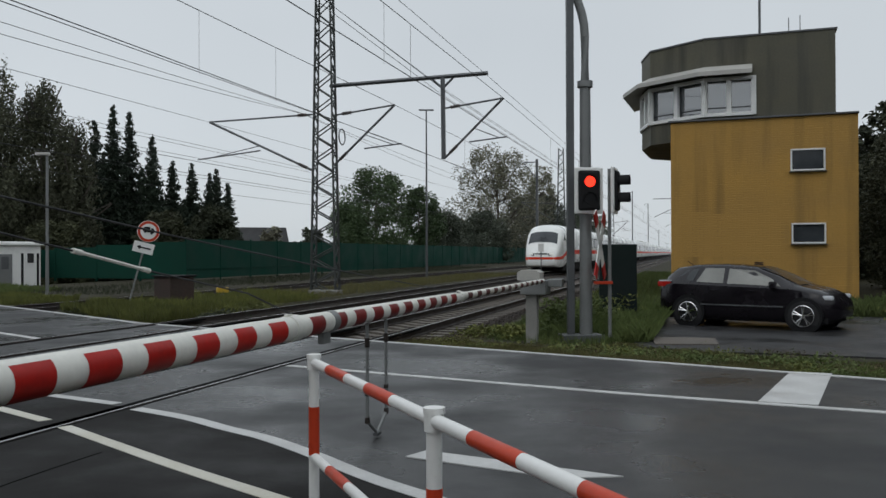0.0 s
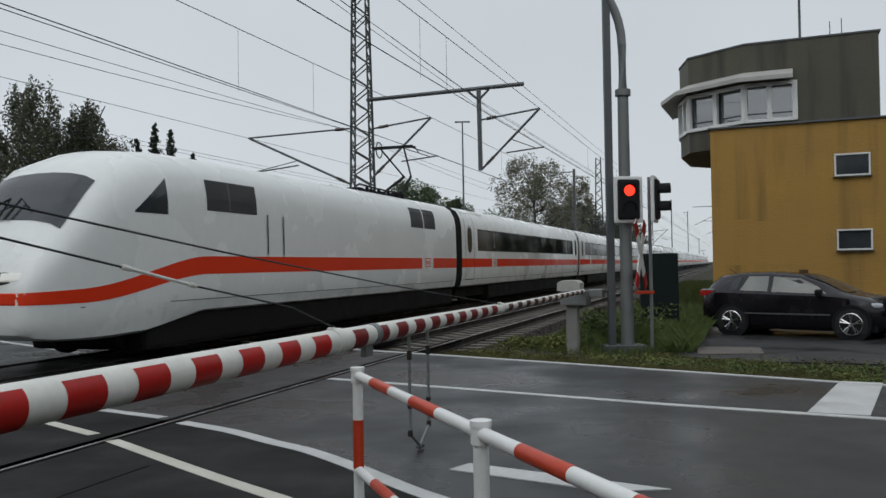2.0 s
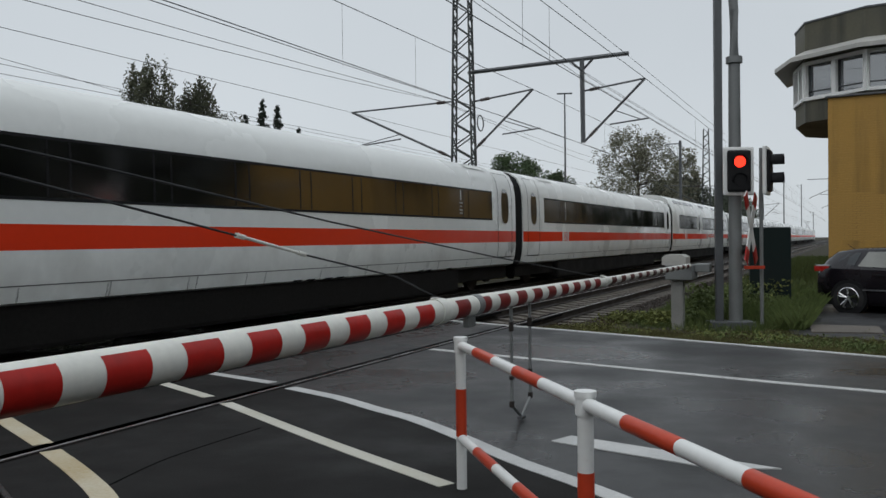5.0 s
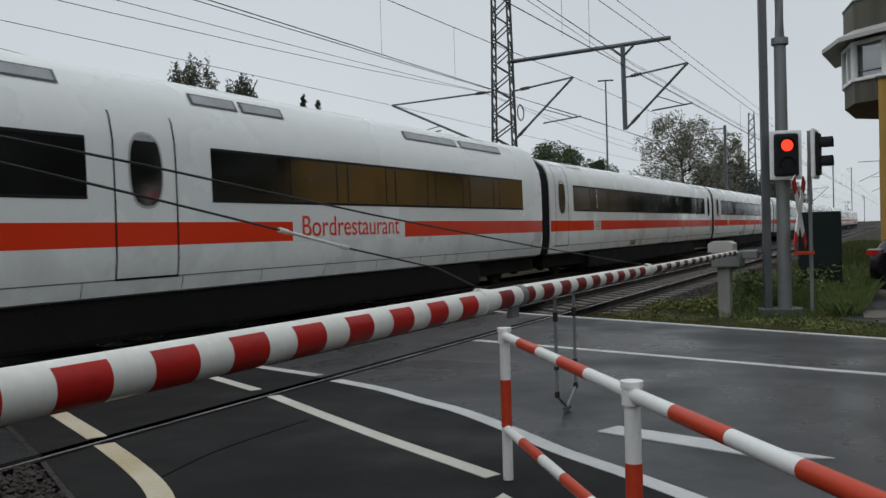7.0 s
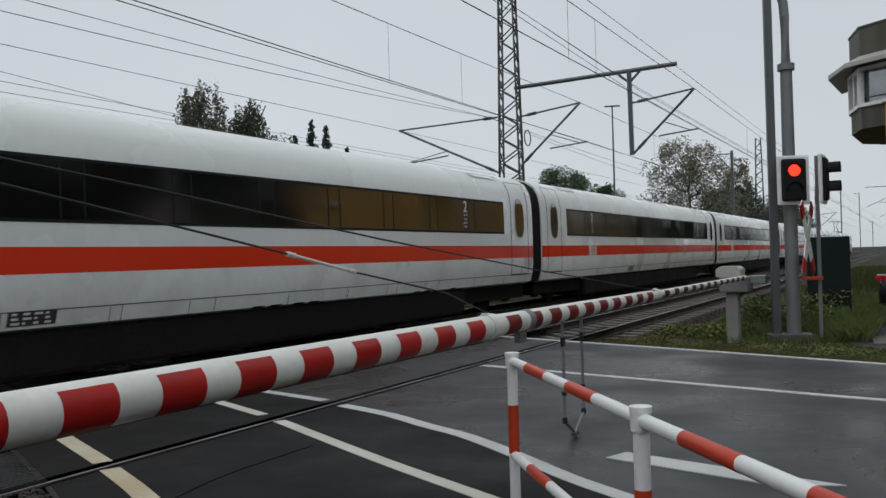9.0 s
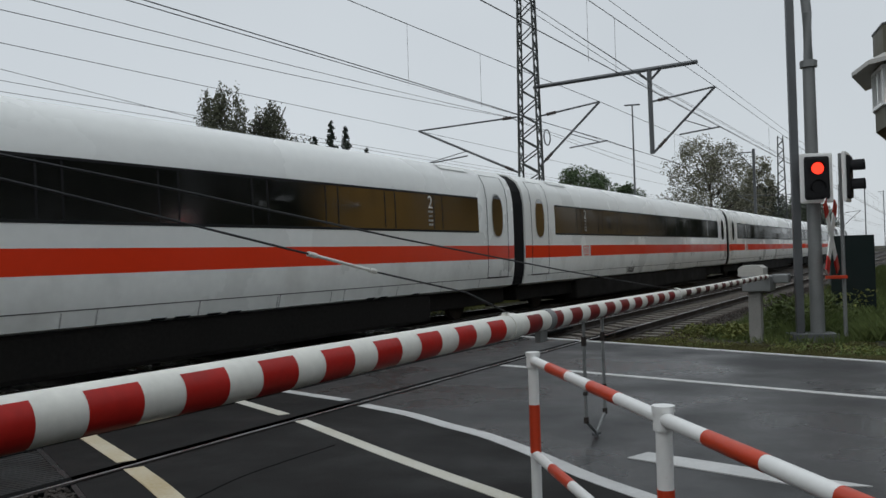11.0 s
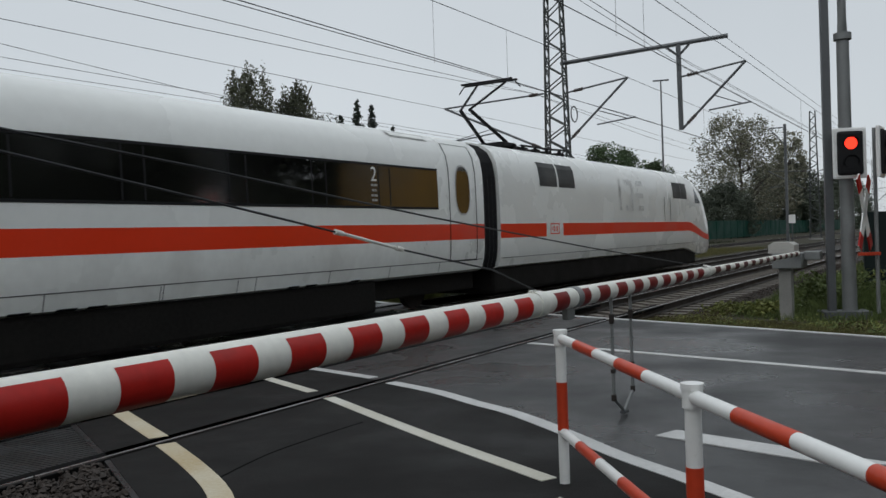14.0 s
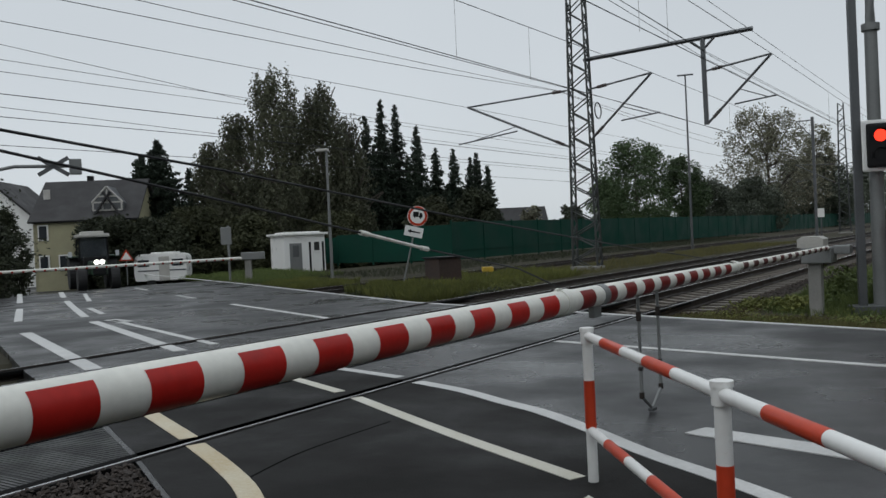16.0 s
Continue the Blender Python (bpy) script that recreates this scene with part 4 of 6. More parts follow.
def motions():
    # seconds, and metres by which the train is behind an even run
    late = [(0.0, 2.2), (0.5, 1.5), (1.0, 1.7), (1.5, 1.1), (2.0, 1.0), (2.5, 0.4), (3.0, 0.5), (3.5, 0.45), (4.75, 0.0), (6.0, -0.28), (6.5, -0.05), (7.0, 0.0), (7.5, 0.07), (8.0, 0.55), (8.5, 0.22), (9.0, 0.6), (9.5, -0.4), (10.75, 0.0), (12.0, 0.28), (12.5, 0.03), (13.0, 0.45), (13.5, -0.88), (14.0, -0.4), (14.5, -0.17), (15.0, -0.35), (16.0, -0.4)]
    walk(TRAIN, [(t, TRACK @ pose(-N2, JOINT_AT_ZERO - TRAIN_SPEED * t + d, 0.06)) for t, d in late])



# ---- signal box ----
def build_signal_box():
    """Two-storey yellow brick block with a slate-clad glazed cabin on top."""
    A, B = Vector((6.72, 24.94, 0)), Vector((11.41, 23.24, 0))
    d = (B - A).normalized()
    k = 1.25
    M = pose(A.x * k, A.y * k, 1.65 * (1 - k), 0, 0, math.degrees(math.atan2(d.y, d.x))) @ Matrix.Scale(k, 4)
    W, H, DEP = (B - A).length, 5.46, 12.6
    ob = thing("signal_box", "yellow brick railway signal box with dark clad control cabin", "building", M)
    holes = [(3.26, 4.16, 3.93, 4.55), (3.28, 4.17, 1.89, 2.47)]
    # mortar core with real openings, then brick courses in front
    bm = bmesh.new()
    xs, zs = [0, 3.27, 4.165, W], [-0.2, 1.89, 2.47, 3.93, 4.55, H]
    T = 0.3
    for i in range(3):
        for j in range(5):
            if i == 1 and j in (1, 3):
                continue
            bm_box(bm, ((xs[i] + xs[i + 1]) / 2, T / 2, (zs[j] + zs[j + 1]) / 2), (xs[i + 1] - xs[i], T, zs[j + 1] - zs[j]))
    bmesh.ops.remove_doubles(bm, verts=bm.verts, dist=0.001)
    part("front_wall", bm, MORTAR, ob)
    for name, c, sz in (("side_wall", (T / 2, DEP / 2 + T / 2, H / 2 - 0.1), (T, DEP - T, H + 0.2)), ("side_wall", (W - T / 2, DEP / 2 + T / 2, H / 2 - 0.1), (T, DEP - T, H + 0.2)), ("rear_wall", (W / 2, DEP - T / 2, H / 2 - 0.1), (W - 2 * T, T, H + 0.2)), ("flat_roof", (W / 2, DEP / 2, H - 0.1), (W - 2 * T, DEP - 2 * T, 0.2))):
        bm = bmesh.new()
        bm_box(bm, c, sz)
        part(name, bm, MORTAR, ob)
    # bricks of 240 x 71 with 12 mm joints on the faces that show
    rnd = random.Random(9)
    bw, bh, j = 0.24 / k, 0.071 / k, 0.011 / k
    rows = int((H + 0.1) / (bh + j))
    quads, verts = [], []

    single = bmesh.new()
    o, e = 0.0035, 0.003
    ring = [[single.verts.new(p) for p in q] for q in (((0, 0, 0), (bw, 0, 0), (bw, 0, bh), (0, 0, bh)), ((e, -o, e), (bw - e, -o, e), (bw - e, -o, bh - e), (e, -o, bh - e)))]
    bm_skin(single, ring)
    loose = []

    def lay(x0, x1, z0, face):
        if x1 - x0 < 0.03:
            return
        if face == "front" and abs(x1 - x0 - bw) < 1e-6 and 1.5 < z0 < 3.4 and x0 < 3.0 and len(loose) < 290:
            m = Matrix.Translation((x0, 0, z0))
            if loose:
                loose.append(share("brick", loose[0], ob, m))
            else:
                loose.append(part("brick", single, BRICK, ob))
                loose[0].matrix_local = m
            return
        o = rnd.uniform(0.002, 0.005)
        e = 0.003
        base = len(verts)
        if face == "front":
            verts.extend([(x0, 0, z0), (x1, 0, z0), (x1, 0, z0 + bh), (x0, 0, z0 + bh), (x0 + e, -o, z0 + e), (x1 - e, -o, z0 + e), (x1 - e, -o, z0 + bh - e), (x0 + e, -o, z0 + bh - e)])
        else:
            verts.extend([(0, x1, z0), (0, x0, z0), (0, x0, z0 + bh), (0, x1, z0 + bh), (-o, x1 - e, z0 + e), (-o, x0 + e, z0 + e), (-o, x0 + e, z0 + bh - e), (-o, x1 - e, z0 + bh - e)])
        quads.extend([tuple(base + k for k in f) for f in ((4, 5, 6, 7), (0, 1, 5, 4), (1, 2, 6, 5), (2, 3, 7, 6), (3, 0, 4, 7))])

    for r in range(rows):
        z = -0.05 + r * (bh + j)
        for face, length in (("front", W), ("side", DEP)):
            x = -(bw + j) / 2 * (r % 2)
            while x < length:
                segs = [(max(0.0, x), min(length, x + bw))]
                if face == "front":
                    for h0, h1, g0, g1 in holes:
                        if z + bh > g0 - 0.02 and z < g1 + 0.02:
                            segs = [q for (p0, p1) in segs for q in ((p0, min(p1, h0 - 0.01)), (max(p0, h1 + 0.01), p1)) if q[1] - q[0] > 0.03]
                for p0, p1 in segs:
                    lay(p0, p1, z, face)
                x += bw + j
    me = bpy.data.meshes.new("bricks")
    me.from_pydata(verts, [], quads)
    me.materials.append(BRICK)
    bo = new("brickwork", me)
    bo.parent = ob
    tagged(bo, kind="stuff")
    bm = bmesh.new()
    bm_box(bm, (W / 2, 0.12, H + 0.03), (W + 0.05, 0.40, 0.05), bevel=0.012)
    bm_box(bm, (0.12, DEP / 2, H + 0.03), (0.40, DEP, 0.066), bevel=0.012)
    part("coping", bm, STEEL, ob, "thin weathered coping")
    for x0, x1, z0, z1 in holes:
        bm = bmesh.new()
        f = 0.045
        for c, sz in ((((x0 + x1) / 2, 0.02, z0 + f / 2), (x1 - x0, 0.10, f)), (((x0 + x1) / 2, 0.02, z1 - f / 2), (x1 - x0, 0.10, f)), ((x0 + f / 2, 0.02, (z0 + z1) / 2), (f, 0.10, z1 - z0 - 2 * f)), ((x1 - f / 2, 0.02, (z0 + z1) / 2), (f, 0.10, z1 - z0 - 2 * f))):
            bm_box(bm, c, sz, bevel=0.006)
        win = part("window", bm, WHITE, ob, "small white-framed window")
        bm = bmesh.new()
        bm_box(bm, ((x0 + x1) / 2, 0.06, (z0 + z1) / 2), (x1 - x0 - 0.1, 0.02, z1 - z0 - 0.1))
        part("pane", bm, GLASS, win)
        bm = bmesh.new()
        bm_box(bm, ((x0 + x1) / 2, -0.04, z0 - 0.02), (x1 - x0 + 0.06, 0.14, 0.035), bevel=0.006)
        part("sill", bm, SLATE, win)
    bm = bmesh.new()
    for k in range(4):
        bm_box(bm, (2.415, -0.02, 1.20 + k * 0.052), (0.24, 0.03, 0.03), pose(0, 0, 0), bevel=0.004)
    part("air_vent", bm, RUST, ob)
    # rear wing along the tracks, a duller brick with dark windows
    bm = bmesh.new()
    bm_box(bm, (2.6, DEP + 11.0, 2.6), (4.4, 21.8, 5.6))
    wing = part("rear_wing", bm, WING_BRICK, ob, "long duller brick rear wing")
    for k in range(7):
        bm = bmesh.new()
        bm_box(bm, (0.39, DEP + 2.0 + 2.9 * k, 3.9), (0.06, 1.0, 1.3), bevel=0.01)
        part("window", bm, GLASS, wing)
    # cabin: sill band, window band, head band on a chamfered plan
    plan = [(4.44, 0.10), (0.95, 0.10), (-0.70, 1.15), (-1.12, 2.5), (-1.12, 5.2), (-0.3, 6.2), (4.44, 6.2)]
    bm = bmesh.new()
    bm_prism(bm, plan, 4.98, 5.60)
    part("sill_band", bm, SLATE, ob, "dark olive clad lower band")
    bm = bmesh.new()
    bm_prism(bm, plan, 6.72, 7.86)
    part("head_band", bm, SLATE, ob, "dark olive clad upper band")
    bm = bmesh.new()
    bm_prism(bm, [(4.44, 0.10), (2.30, 0.10), (2.30, 6.2), (4.44, 6.2)], 5.60, 6.72)
    part("side_cladding", bm, SLATE, ob)
    # cladding courses
    bm = bmesh.new()
    bm_prism(bm, [(x * 1.012 + (0.0 if x > 0 else -0.01), y - 0.03) for x, y in plan[:5]] + [(-0.32, 6.24), (4.48, 6.24)], 7.86, 7.905)
    part("roof_edge", bm, STEEL, ob)
    bm = bmesh.new()
    inner = [(2.30, 0.22), (1.0, 0.22), (-0.6, 1.22), (-1.0, 2.55), (-1.0, 5.1), (2.30, 5.1)]
    bm_prism(bm, inner, 5.60, 6.72)
    part("glazing", bm, CABIN_GLASS, ob, "reflective cabin glazing")
    outline = [Vector((2.30, 0.10, 0)), Vector((0.95, 0.10, 0)), Vector((-0.70, 1.15, 0)), Vector((-1.12, 2.5, 0)), Vector((-1.12, 5.2, 0))]
    for a, b, k in zip(outline, outline[1:], (2, 2, 2, 3)):
        u = (b - a).normalized()
        turn = math.degrees(math.atan2(u.y, u.x))
        for i in range(k + 1):
            p = a.lerp(b, i / k)
            bm = bmesh.new()
            bm_box(bm, (0, 0, 6.16), (0.14, 0.12, 1.12), pose(p.x, p.y, 0, 0, 0, turn), bevel=0.01)
            part("mullion", bm, WHITE, ob)
        for z, h in ((5.64, 0.10), (6.67, 0.10)):
            bm = bmesh.new()
            c = (a + b) / 2
            bm_box(bm, (0, 0.01, z), ((b - a).length, 0.13, h), pose(c.x, c.y, 0, 0, 0, turn), bevel=0.01)
            part("window_rail", bm, WHITE, ob)
        bm = bmesh.new()
        o = Vector((u.y, -u.x, 0)) * -0.10
        bm_tube(bm, a - o * 0.9 + Vector((0, 0, 5.86)), b - o * 0.9 + Vector((0, 0, 5.86)), 0.015, n=8)
        part("cleaning_rail", bm, STEEL, ob)
    # canopy over the windows
    outer = [(2.26, -0.45), (0.80, -0.45), (-1.05, 0.72), (-1.70, 2.3), (-1.70, 5.2)]
    wall = [(2.26, 0.10), (0.95, 0.10), (-0.70, 1.15), (-1.12, 2.5), (-1.12, 5.2)]
    for (o0, o1), (w0, w1) in zip(zip(outer, outer[1:]), zip(wall, wall[1:])):
        bm = bmesh.new()
        lo = [bm.verts.new((*o0, 6.70)), bm.verts.new((*o1, 6.70)), bm.verts.new((*w1, 6.86)), bm.verts.new((*w0, 6.86))]
        hi = [bm.verts.new((*o0, 6.82)), bm.verts.new((*o1, 6.82)), bm.verts.new((*w1, 7.06)), bm.verts.new((*w0, 7.06))]
        bm_skin(bm, [lo, hi])
        part("canopy", bm, TRIM, ob, "pale weathered canopy plate")
    for x, h, r in ((2.47, 2.4, 0.035), (3.25, 0.45, 0.012), (3.55, 0.5, 0.012)):
        bm = bmesh.new()
        bm_tube(bm, (x, 0.4, 7.8), (x, 0.4, 7.9 + h), r)
        part("roof_mast", bm, STEEL, ob)


# ---- catenary ----
def lattice_mast(s, n, h, w0=1.15, w1=0.55, dep=0.5, wheel=False):
    M = TRACK @ pose(-n, s, 0)
    ob = thing("catenary_mast", "grey galvanised steel lattice catenary mast", "mast", M, group="catenary masts")
    legs = []
    for sx in (-1, 1):
        for sy in (-1, 1):
            bm = bmesh.new()
            a, b = Vector((sx * w0 / 2, sy * dep / 2, -0.2)), Vector((sx * w1 / 2, sy * dep / 2 * 0.7, h))
            d = (b - a)
            bm_tube(bm, a, b, 0.055, 0.045, n=4)
            part("leg", bm, MAST, ob)
            legs.append((a, b))
    bays = int(h / 0.52)
    for i, k in ((0, 1), (2, 3), (0, 2), (1, 3)):
        for q in range(bays):
            p = legs[i if q % 2 else k]
            r = legs[k if q % 2 else i]
            bm = bmesh.new()
            bm_tube(bm, p[0].lerp(p[1], q / bays), r[0].lerp(r[1], (q + 1) / bays), 0.032, n=4)
            if s < 60 and (i, k) in ((0, 1), (2, 3)):
                bm_tube(bm, r[0].lerp(r[1], q / bays), p[0].lerp(p[1], (q + 1) / bays), 0.026, n=4)
            part("brace", bm, MAST, ob)
    bm = bmesh.new()
    bm_box(bm, (0, 0, -0.08), (w0 + 0.2, dep + 0.2, 0.30), bevel=0.03)
    part("footing", bm, CONCRETE, ob)
    return ob


def cantilever(ob, root_top, root_low, tip, steady, contact):
    """Two insulated tubes that carry the wires, with a steady arm; places in the mast's space."""
    bm = bmesh.new()
    bm_tube(bm, root_top, tip, 0.04, n=8)
    part("top_tube", bm, STEEL, ob)
    bm = bmesh.new()
    bm_tube(bm, root_low, tip, 0.052, n=8)
    part("stay_tube", bm, STEEL, ob)
    bm = bmesh.new()
    bm_tube(bm, steady, contact, 0.032, n=8)
    bm_tube(bm, (Vector(root_low) + Vector(tip)) / 2, Vector(steady) + (Vector(contact) - Vector(steady)) * 0.8, 0.02, n=8)
    part("steady_arm", bm, STEEL, ob)
    for r in (root_top, root_low):
        d = (Vector(tip) - Vector(r)).normalized()
        for k in range(4):
            bm = bmesh.new()
            p = Vector(r) + d * (0.3 + 0.11 * k)
            bm_tube(bm, p, p + d * 0.06, 0.075, n=10)
            part("insulator", bm, RUST, ob)


def build_catenary():
    m = lattice_mast(34.2, 15.45, 16.0)
    inv = (TRACK @ pose(-15.45, 34.2, 0)).inverted()

    def L(n, z, ds=0.0):
        return inv @ at(34.2 + ds, n, z)

    bm = bmesh.new()
    a, b = L(15.2, 9.0), L(8.1, 9.12)
    bm_tube(bm, a, b, 0.09, n=4)
    part("cross_arm", bm, STEEL, m, "grey steel outrigger arm")
    bm = bmesh.new()
    bm_tube(bm, L(10.05, 9.05), L(10.02, 5.62), 0.10, n=6)
    bm_tube(bm, L(10.5, 9.0), L(10.05, 8.6), 0.05, n=6)
    bm_tube(bm, L(9.6, 9.02), L(10.05, 8.6), 0.05, n=6)
    part("hanger_post", bm, STEEL, m, "post hanging from the outrigger arm")
    cantilever(m, L(10.0, 7.75), L(9.95, 5.68), L(7.45, 8.05), L(8.9, 6.3), L(7.3, 6.45))
    cantilever(m, L(14.9, 7.72), L(14.95, 5.58), L(12.2, 8.02), L(13.6, 6.2), L(11.9, 6.35))
    cantilever(m, L(16.05, 7.8), L(16.05, 5.33), L(21.2, 7.7), L(18.6, 6.3), L(21.8, 6.0))
    bm = bmesh.new()
    for k in range(16):
        p, q = [L(14.72 + 0.02, 6.75) + Vector((0.1, 0.34 * math.cos(t), 0.34 * math.sin(t))) for t in (2 * math.pi * k / 16, 2 * math.pi * (k + 1) / 16)]
        bm_tube(bm, p, q, 0.03, n=6)
    part("tension_wheel", bm, STEEL, m)
    for s in (104, 172):
        f = lattice_mast(s, 15.45, 14.5 if s < 150 else 13)
        inv2 = (TRACK @ pose(-15.45, s, 0)).inverted()
        for n0, tip, low in ((14.9, 12.2, 14.9), (16.0, 20.4, 16.0)):
            cantilever(f, inv2 @ at(s, n0, 7.7), inv2 @ at(s, low, 5.5), inv2 @ at(s, tip, 8.0), inv2 @ at(s, (n0 + tip) / 2, 6.3), inv2 @ at(s, tip, 6.0))
    for s, n, h in ((88, 15.6, 11.3), (150, 3.2, 11.0), (205, 3.0, 11.0), (233, 15.45, 18.0), (318, 15.45, 19.5), (420, 15.45, 12.5)):
        ob = thing("steel_mast", "slender grey steel catenary mast beside the tracks", "mast", TRACK @ pose(-n, s, 0), group="far masts")
        bm = bmesh.new()
        bm_box(bm, (0, 0, h / 2), (0.26, 0.22, h + 0.4), bevel=0.02)
        part("post", bm, STEEL, ob)
        bm = bmesh.new()
        d = 1 if n > 15 else -1
        bm_tube(bm, (0, 0, h - 0.1), (-1.5 if n > 15 else d * 3.2, 0, h - 0.1), 0.06, n=6)
        part("bracket", bm, STEEL, ob)
        bm = bmesh.new()
        bm_tube(bm, (0, 0, h - 1.8), (-1.4 if n > 15 else d * 3.0, 0, h - 0.2 if n > 15 else 7.8), 0.05, n=6)
        part("stay", bm, STEEL, ob)
    # wires: across, height at the mast, sag, extra height a metre towards the viewer
    stations = [-106, -36, 34.2, 104, 172, 240, 400]

    def wire(name, n, z0, sag, r, label, drops=None, rise=0.0):
        ob = thing(name, label, "wire", TRACK)

        def height(s0, s1, f):
            s = s0 + (s1 - s0) * f
            return z0 - sag * 4 * f * (1 - f) + rise * max(0.0, 34.2 - s if s > -36 else 70.2 + (s + 36) * 1.0)

        for s0, s1 in zip(stations, stations[1:]):
            bm = bmesh.new()
            k = 14
            bm_path(bm, [(-n, s0 + (s1 - s0) * i / k, height(s0, s1, i / k)) for i in range(k + 1)], r, 5)
            part("span", bm, WIRE, ob)
            if drops and -50 < s0 < 110:
                for d in drops[1]:
                    f = d / 70.2
                    bm = bmesh.new()
                    bm_tube(bm, (-n, s1 - (s1 - s0) * f, drops[0]), (-n, s1 - (s1 - s0) * f, height(s0, s1, 1 - f)), 0.005, n=4)
                    part("dropper", bm, WIRE, ob)

    for n, z in ((7.3, 6.43), (11.9, 6.30), (21.0, 5.76), (25.0, 5.86), (29.0, 5.55)):
        wire("contact_wire", n, z, 0.0, 0.012, "thin grooved contact wire over a track")
    wire("contact_wire", 11.97, 6.37, 0.15, 0.010, "second wire close beside a contact wire")
    wire("messenger_wire", 7.45, 8.05, 0.10, 0.011, "nearly level messenger wire with droppers", drops=(6.43, (12.0, 14.1, 24.0, 34.5, 46.0, 58.0)))
    wire("messenger_wire", 12.2, 8.02, 0.10, 0.011, "nearly level messenger wire with droppers", drops=(6.30, (10.8, 15.0, 25.5, 35.0, 46.5, 58.5)))
    wire("messenger_wire", 21.2, 7.70, 0.05, 0.010, "nearly level messenger wire over the siding")
    for n, z, sag, rise in ((8.1, 9.0, 0.05, 0.0), (10.0, 8.27, 0.0, 0.034), (10.0, 8.56, 0.0, 0.026), (9.6, 8.2, 0.0, 0.03), (16.5, 7.86, 0.55, 0.0), (16.5, 7.85, 0.95, 0.0), (25.0, 7.26, 0.05, 0.0), (25.0, 7.42, 0.0, 0.008), (25.0, 6.72, 0.0, 0.065), (25.0, 5.70, 0.0, 0.022)):
        wire("feeder_wire", n, z, sag, 0.0095, "bare overhead feeder wire between masts", rise=rise)


# ---- vegetation ----
def leaf_material(name, c1, c2, rough=0.7):
    m = material(name, c1, rough, scale=0.6, fine=3, bump=0, color2=c2, island=0.35, spec=0.3)
    return m


SPRUCE = leaf_material("spruce_needles", (0.016, 0.026, 0.017), (0.028, 0.042, 0.026))
BIRCH = leaf_material("birch_leaves", (0.050, 0.056, 0.035), (0.094, 0.098, 0.060))
OAK = leaf_material("broad_leaves", (0.046, 0.078, 0.034), (0.082, 0.120, 0.052))
# olive leaves lightened in their base colour to carry the mist
OLIVE = leaf_material("hazed_olive_leaves", (0.12, 0.12, 0.085), (0.19, 0.185, 0.13))
# paler, greyer green: distance haze is put into the leaf colour
FAR_BUSH = leaf_material("hazed_grey_green_leaves", (0.066, 0.082, 0.060), (0.112, 0.128, 0.092))
WEED = leaf_material("yellow_green_weeds", (0.085, 0.100, 0.028), (0.190, 0.200, 0.055))
BUSH = leaf_material("shrub_leaves", (0.034, 0.040, 0.020), (0.062, 0.066, 0.032))
HEDGE = leaf_material("hedge_leaves", (0.022, 0.029, 0.017), (0.044, 0.050, 0.027))
GRASS = leaf_material("grass_blades", (0.066, 0.098, 0.028), (0.142, 0.178, 0.058))
LITTER = leaf_material("brown_leaf_litter", (0.060, 0.045, 0.026), (0.130, 0.098, 0.050))
DRY = leaf_material("dry_grass", (0.085, 0.082, 0.032), (0.160, 0.150, 0.060))


def leaves(rng, centres, spread, size, droop=0.0):
    """Vertices and quads of small leaf clumps round centres."""
    n = len(centres)
    p = centres + rng.normal(0, 1, (n, 3)) * spread
    a = rng.normal(0, 1, (n, 3))
    a[:, 2] = a[:, 2] * (0.6 + droop) - droop
    a /= np.linalg.norm(a, axis=1)[:, None]
    b = np.cross(a, rng.normal(0, 1, (n, 3)))
    b /= np.linalg.norm(b, axis=1)[:, None] + 1e-9
    s = size * rng.uniform(0.6, 1.35, (n, 1))
    w = s * rng.uniform(0.35, 0.6, (n, 1))
    c = np.cross(a, b) * s * 0.25
    v = np.stack([p - a * s, p + b * w + c, p + a * s, p - b * w + c], 1).reshape(-1, 3)
    f = np.arange(4 * n).reshape(-1, 4)
    return v, f


def leaf_part(name, parent, rng, centres, spread, size, mat, droop=0.0):
    v, f = leaves(rng, np.asarray(centres, float), spread, size, droop)
    me = bpy.data.meshes.new(name)
    me.from_pydata(v.tolist(), [], f.tolist())
    me.materials.append(mat)
    ob = new(name, me)
    ob.parent = parent
    return ob


def trunk(parent, rng, h, r, limbs, top=0.9, mat=None):
    """Tapered trunk and limbs; returns the limb ends."""
    bm = bmesh.new()
    pts = [Vector((0.15 * r * math.sin(3 * k) * k, 0.15 * r * math.cos(2 * k) * k, h * top * k / 6)) for k in range(7)]
    for k in range(6):
        bm_tube(bm, pts[k], pts[k + 1], r * (1 - 0.14 * k), r * (1 - 0.14 * (k + 1)), n=8, caps=False)
    part("trunk", bm, mat or BARK, parent)
    ends = []
    for i in range(limbs):
        f = rng.uniform(0.3, 0.95)
        a = rng.uniform(0, 2 * math.pi)
        base = Vector((0, 0, h * top * f))
        reach = h * rng.uniform(0.14, 0.30) * (1.25 - f)
        end = base + Vector((math.cos(a) * reach, math.sin(a) * reach, h * rng.uniform(0.06, 0.16)))
        mid = (base + end) / 2 - Vector((0, 0, 0.03 * h))
        bm = bmesh.new()
        bm_path(bm, [base, mid, end], r * 0.22, 5)
        part("limb", bm, mat or BARK, parent)
        ends.append((base, mid, end))
    return ends


def tree_at(az, d, label, category="tree", z=0.0):
    return thing("tree", label, category, pose(d * math.sin(radians(az)), d * math.cos(radians(az)), z))


def ground_z(az, d):
    p = TRACK.inverted() @ Vector((d * math.sin(radians(az)), d * math.cos(radians(az)), 0))
    return -1.05 * min(1, max(0, (-p.x - 34) / 23))


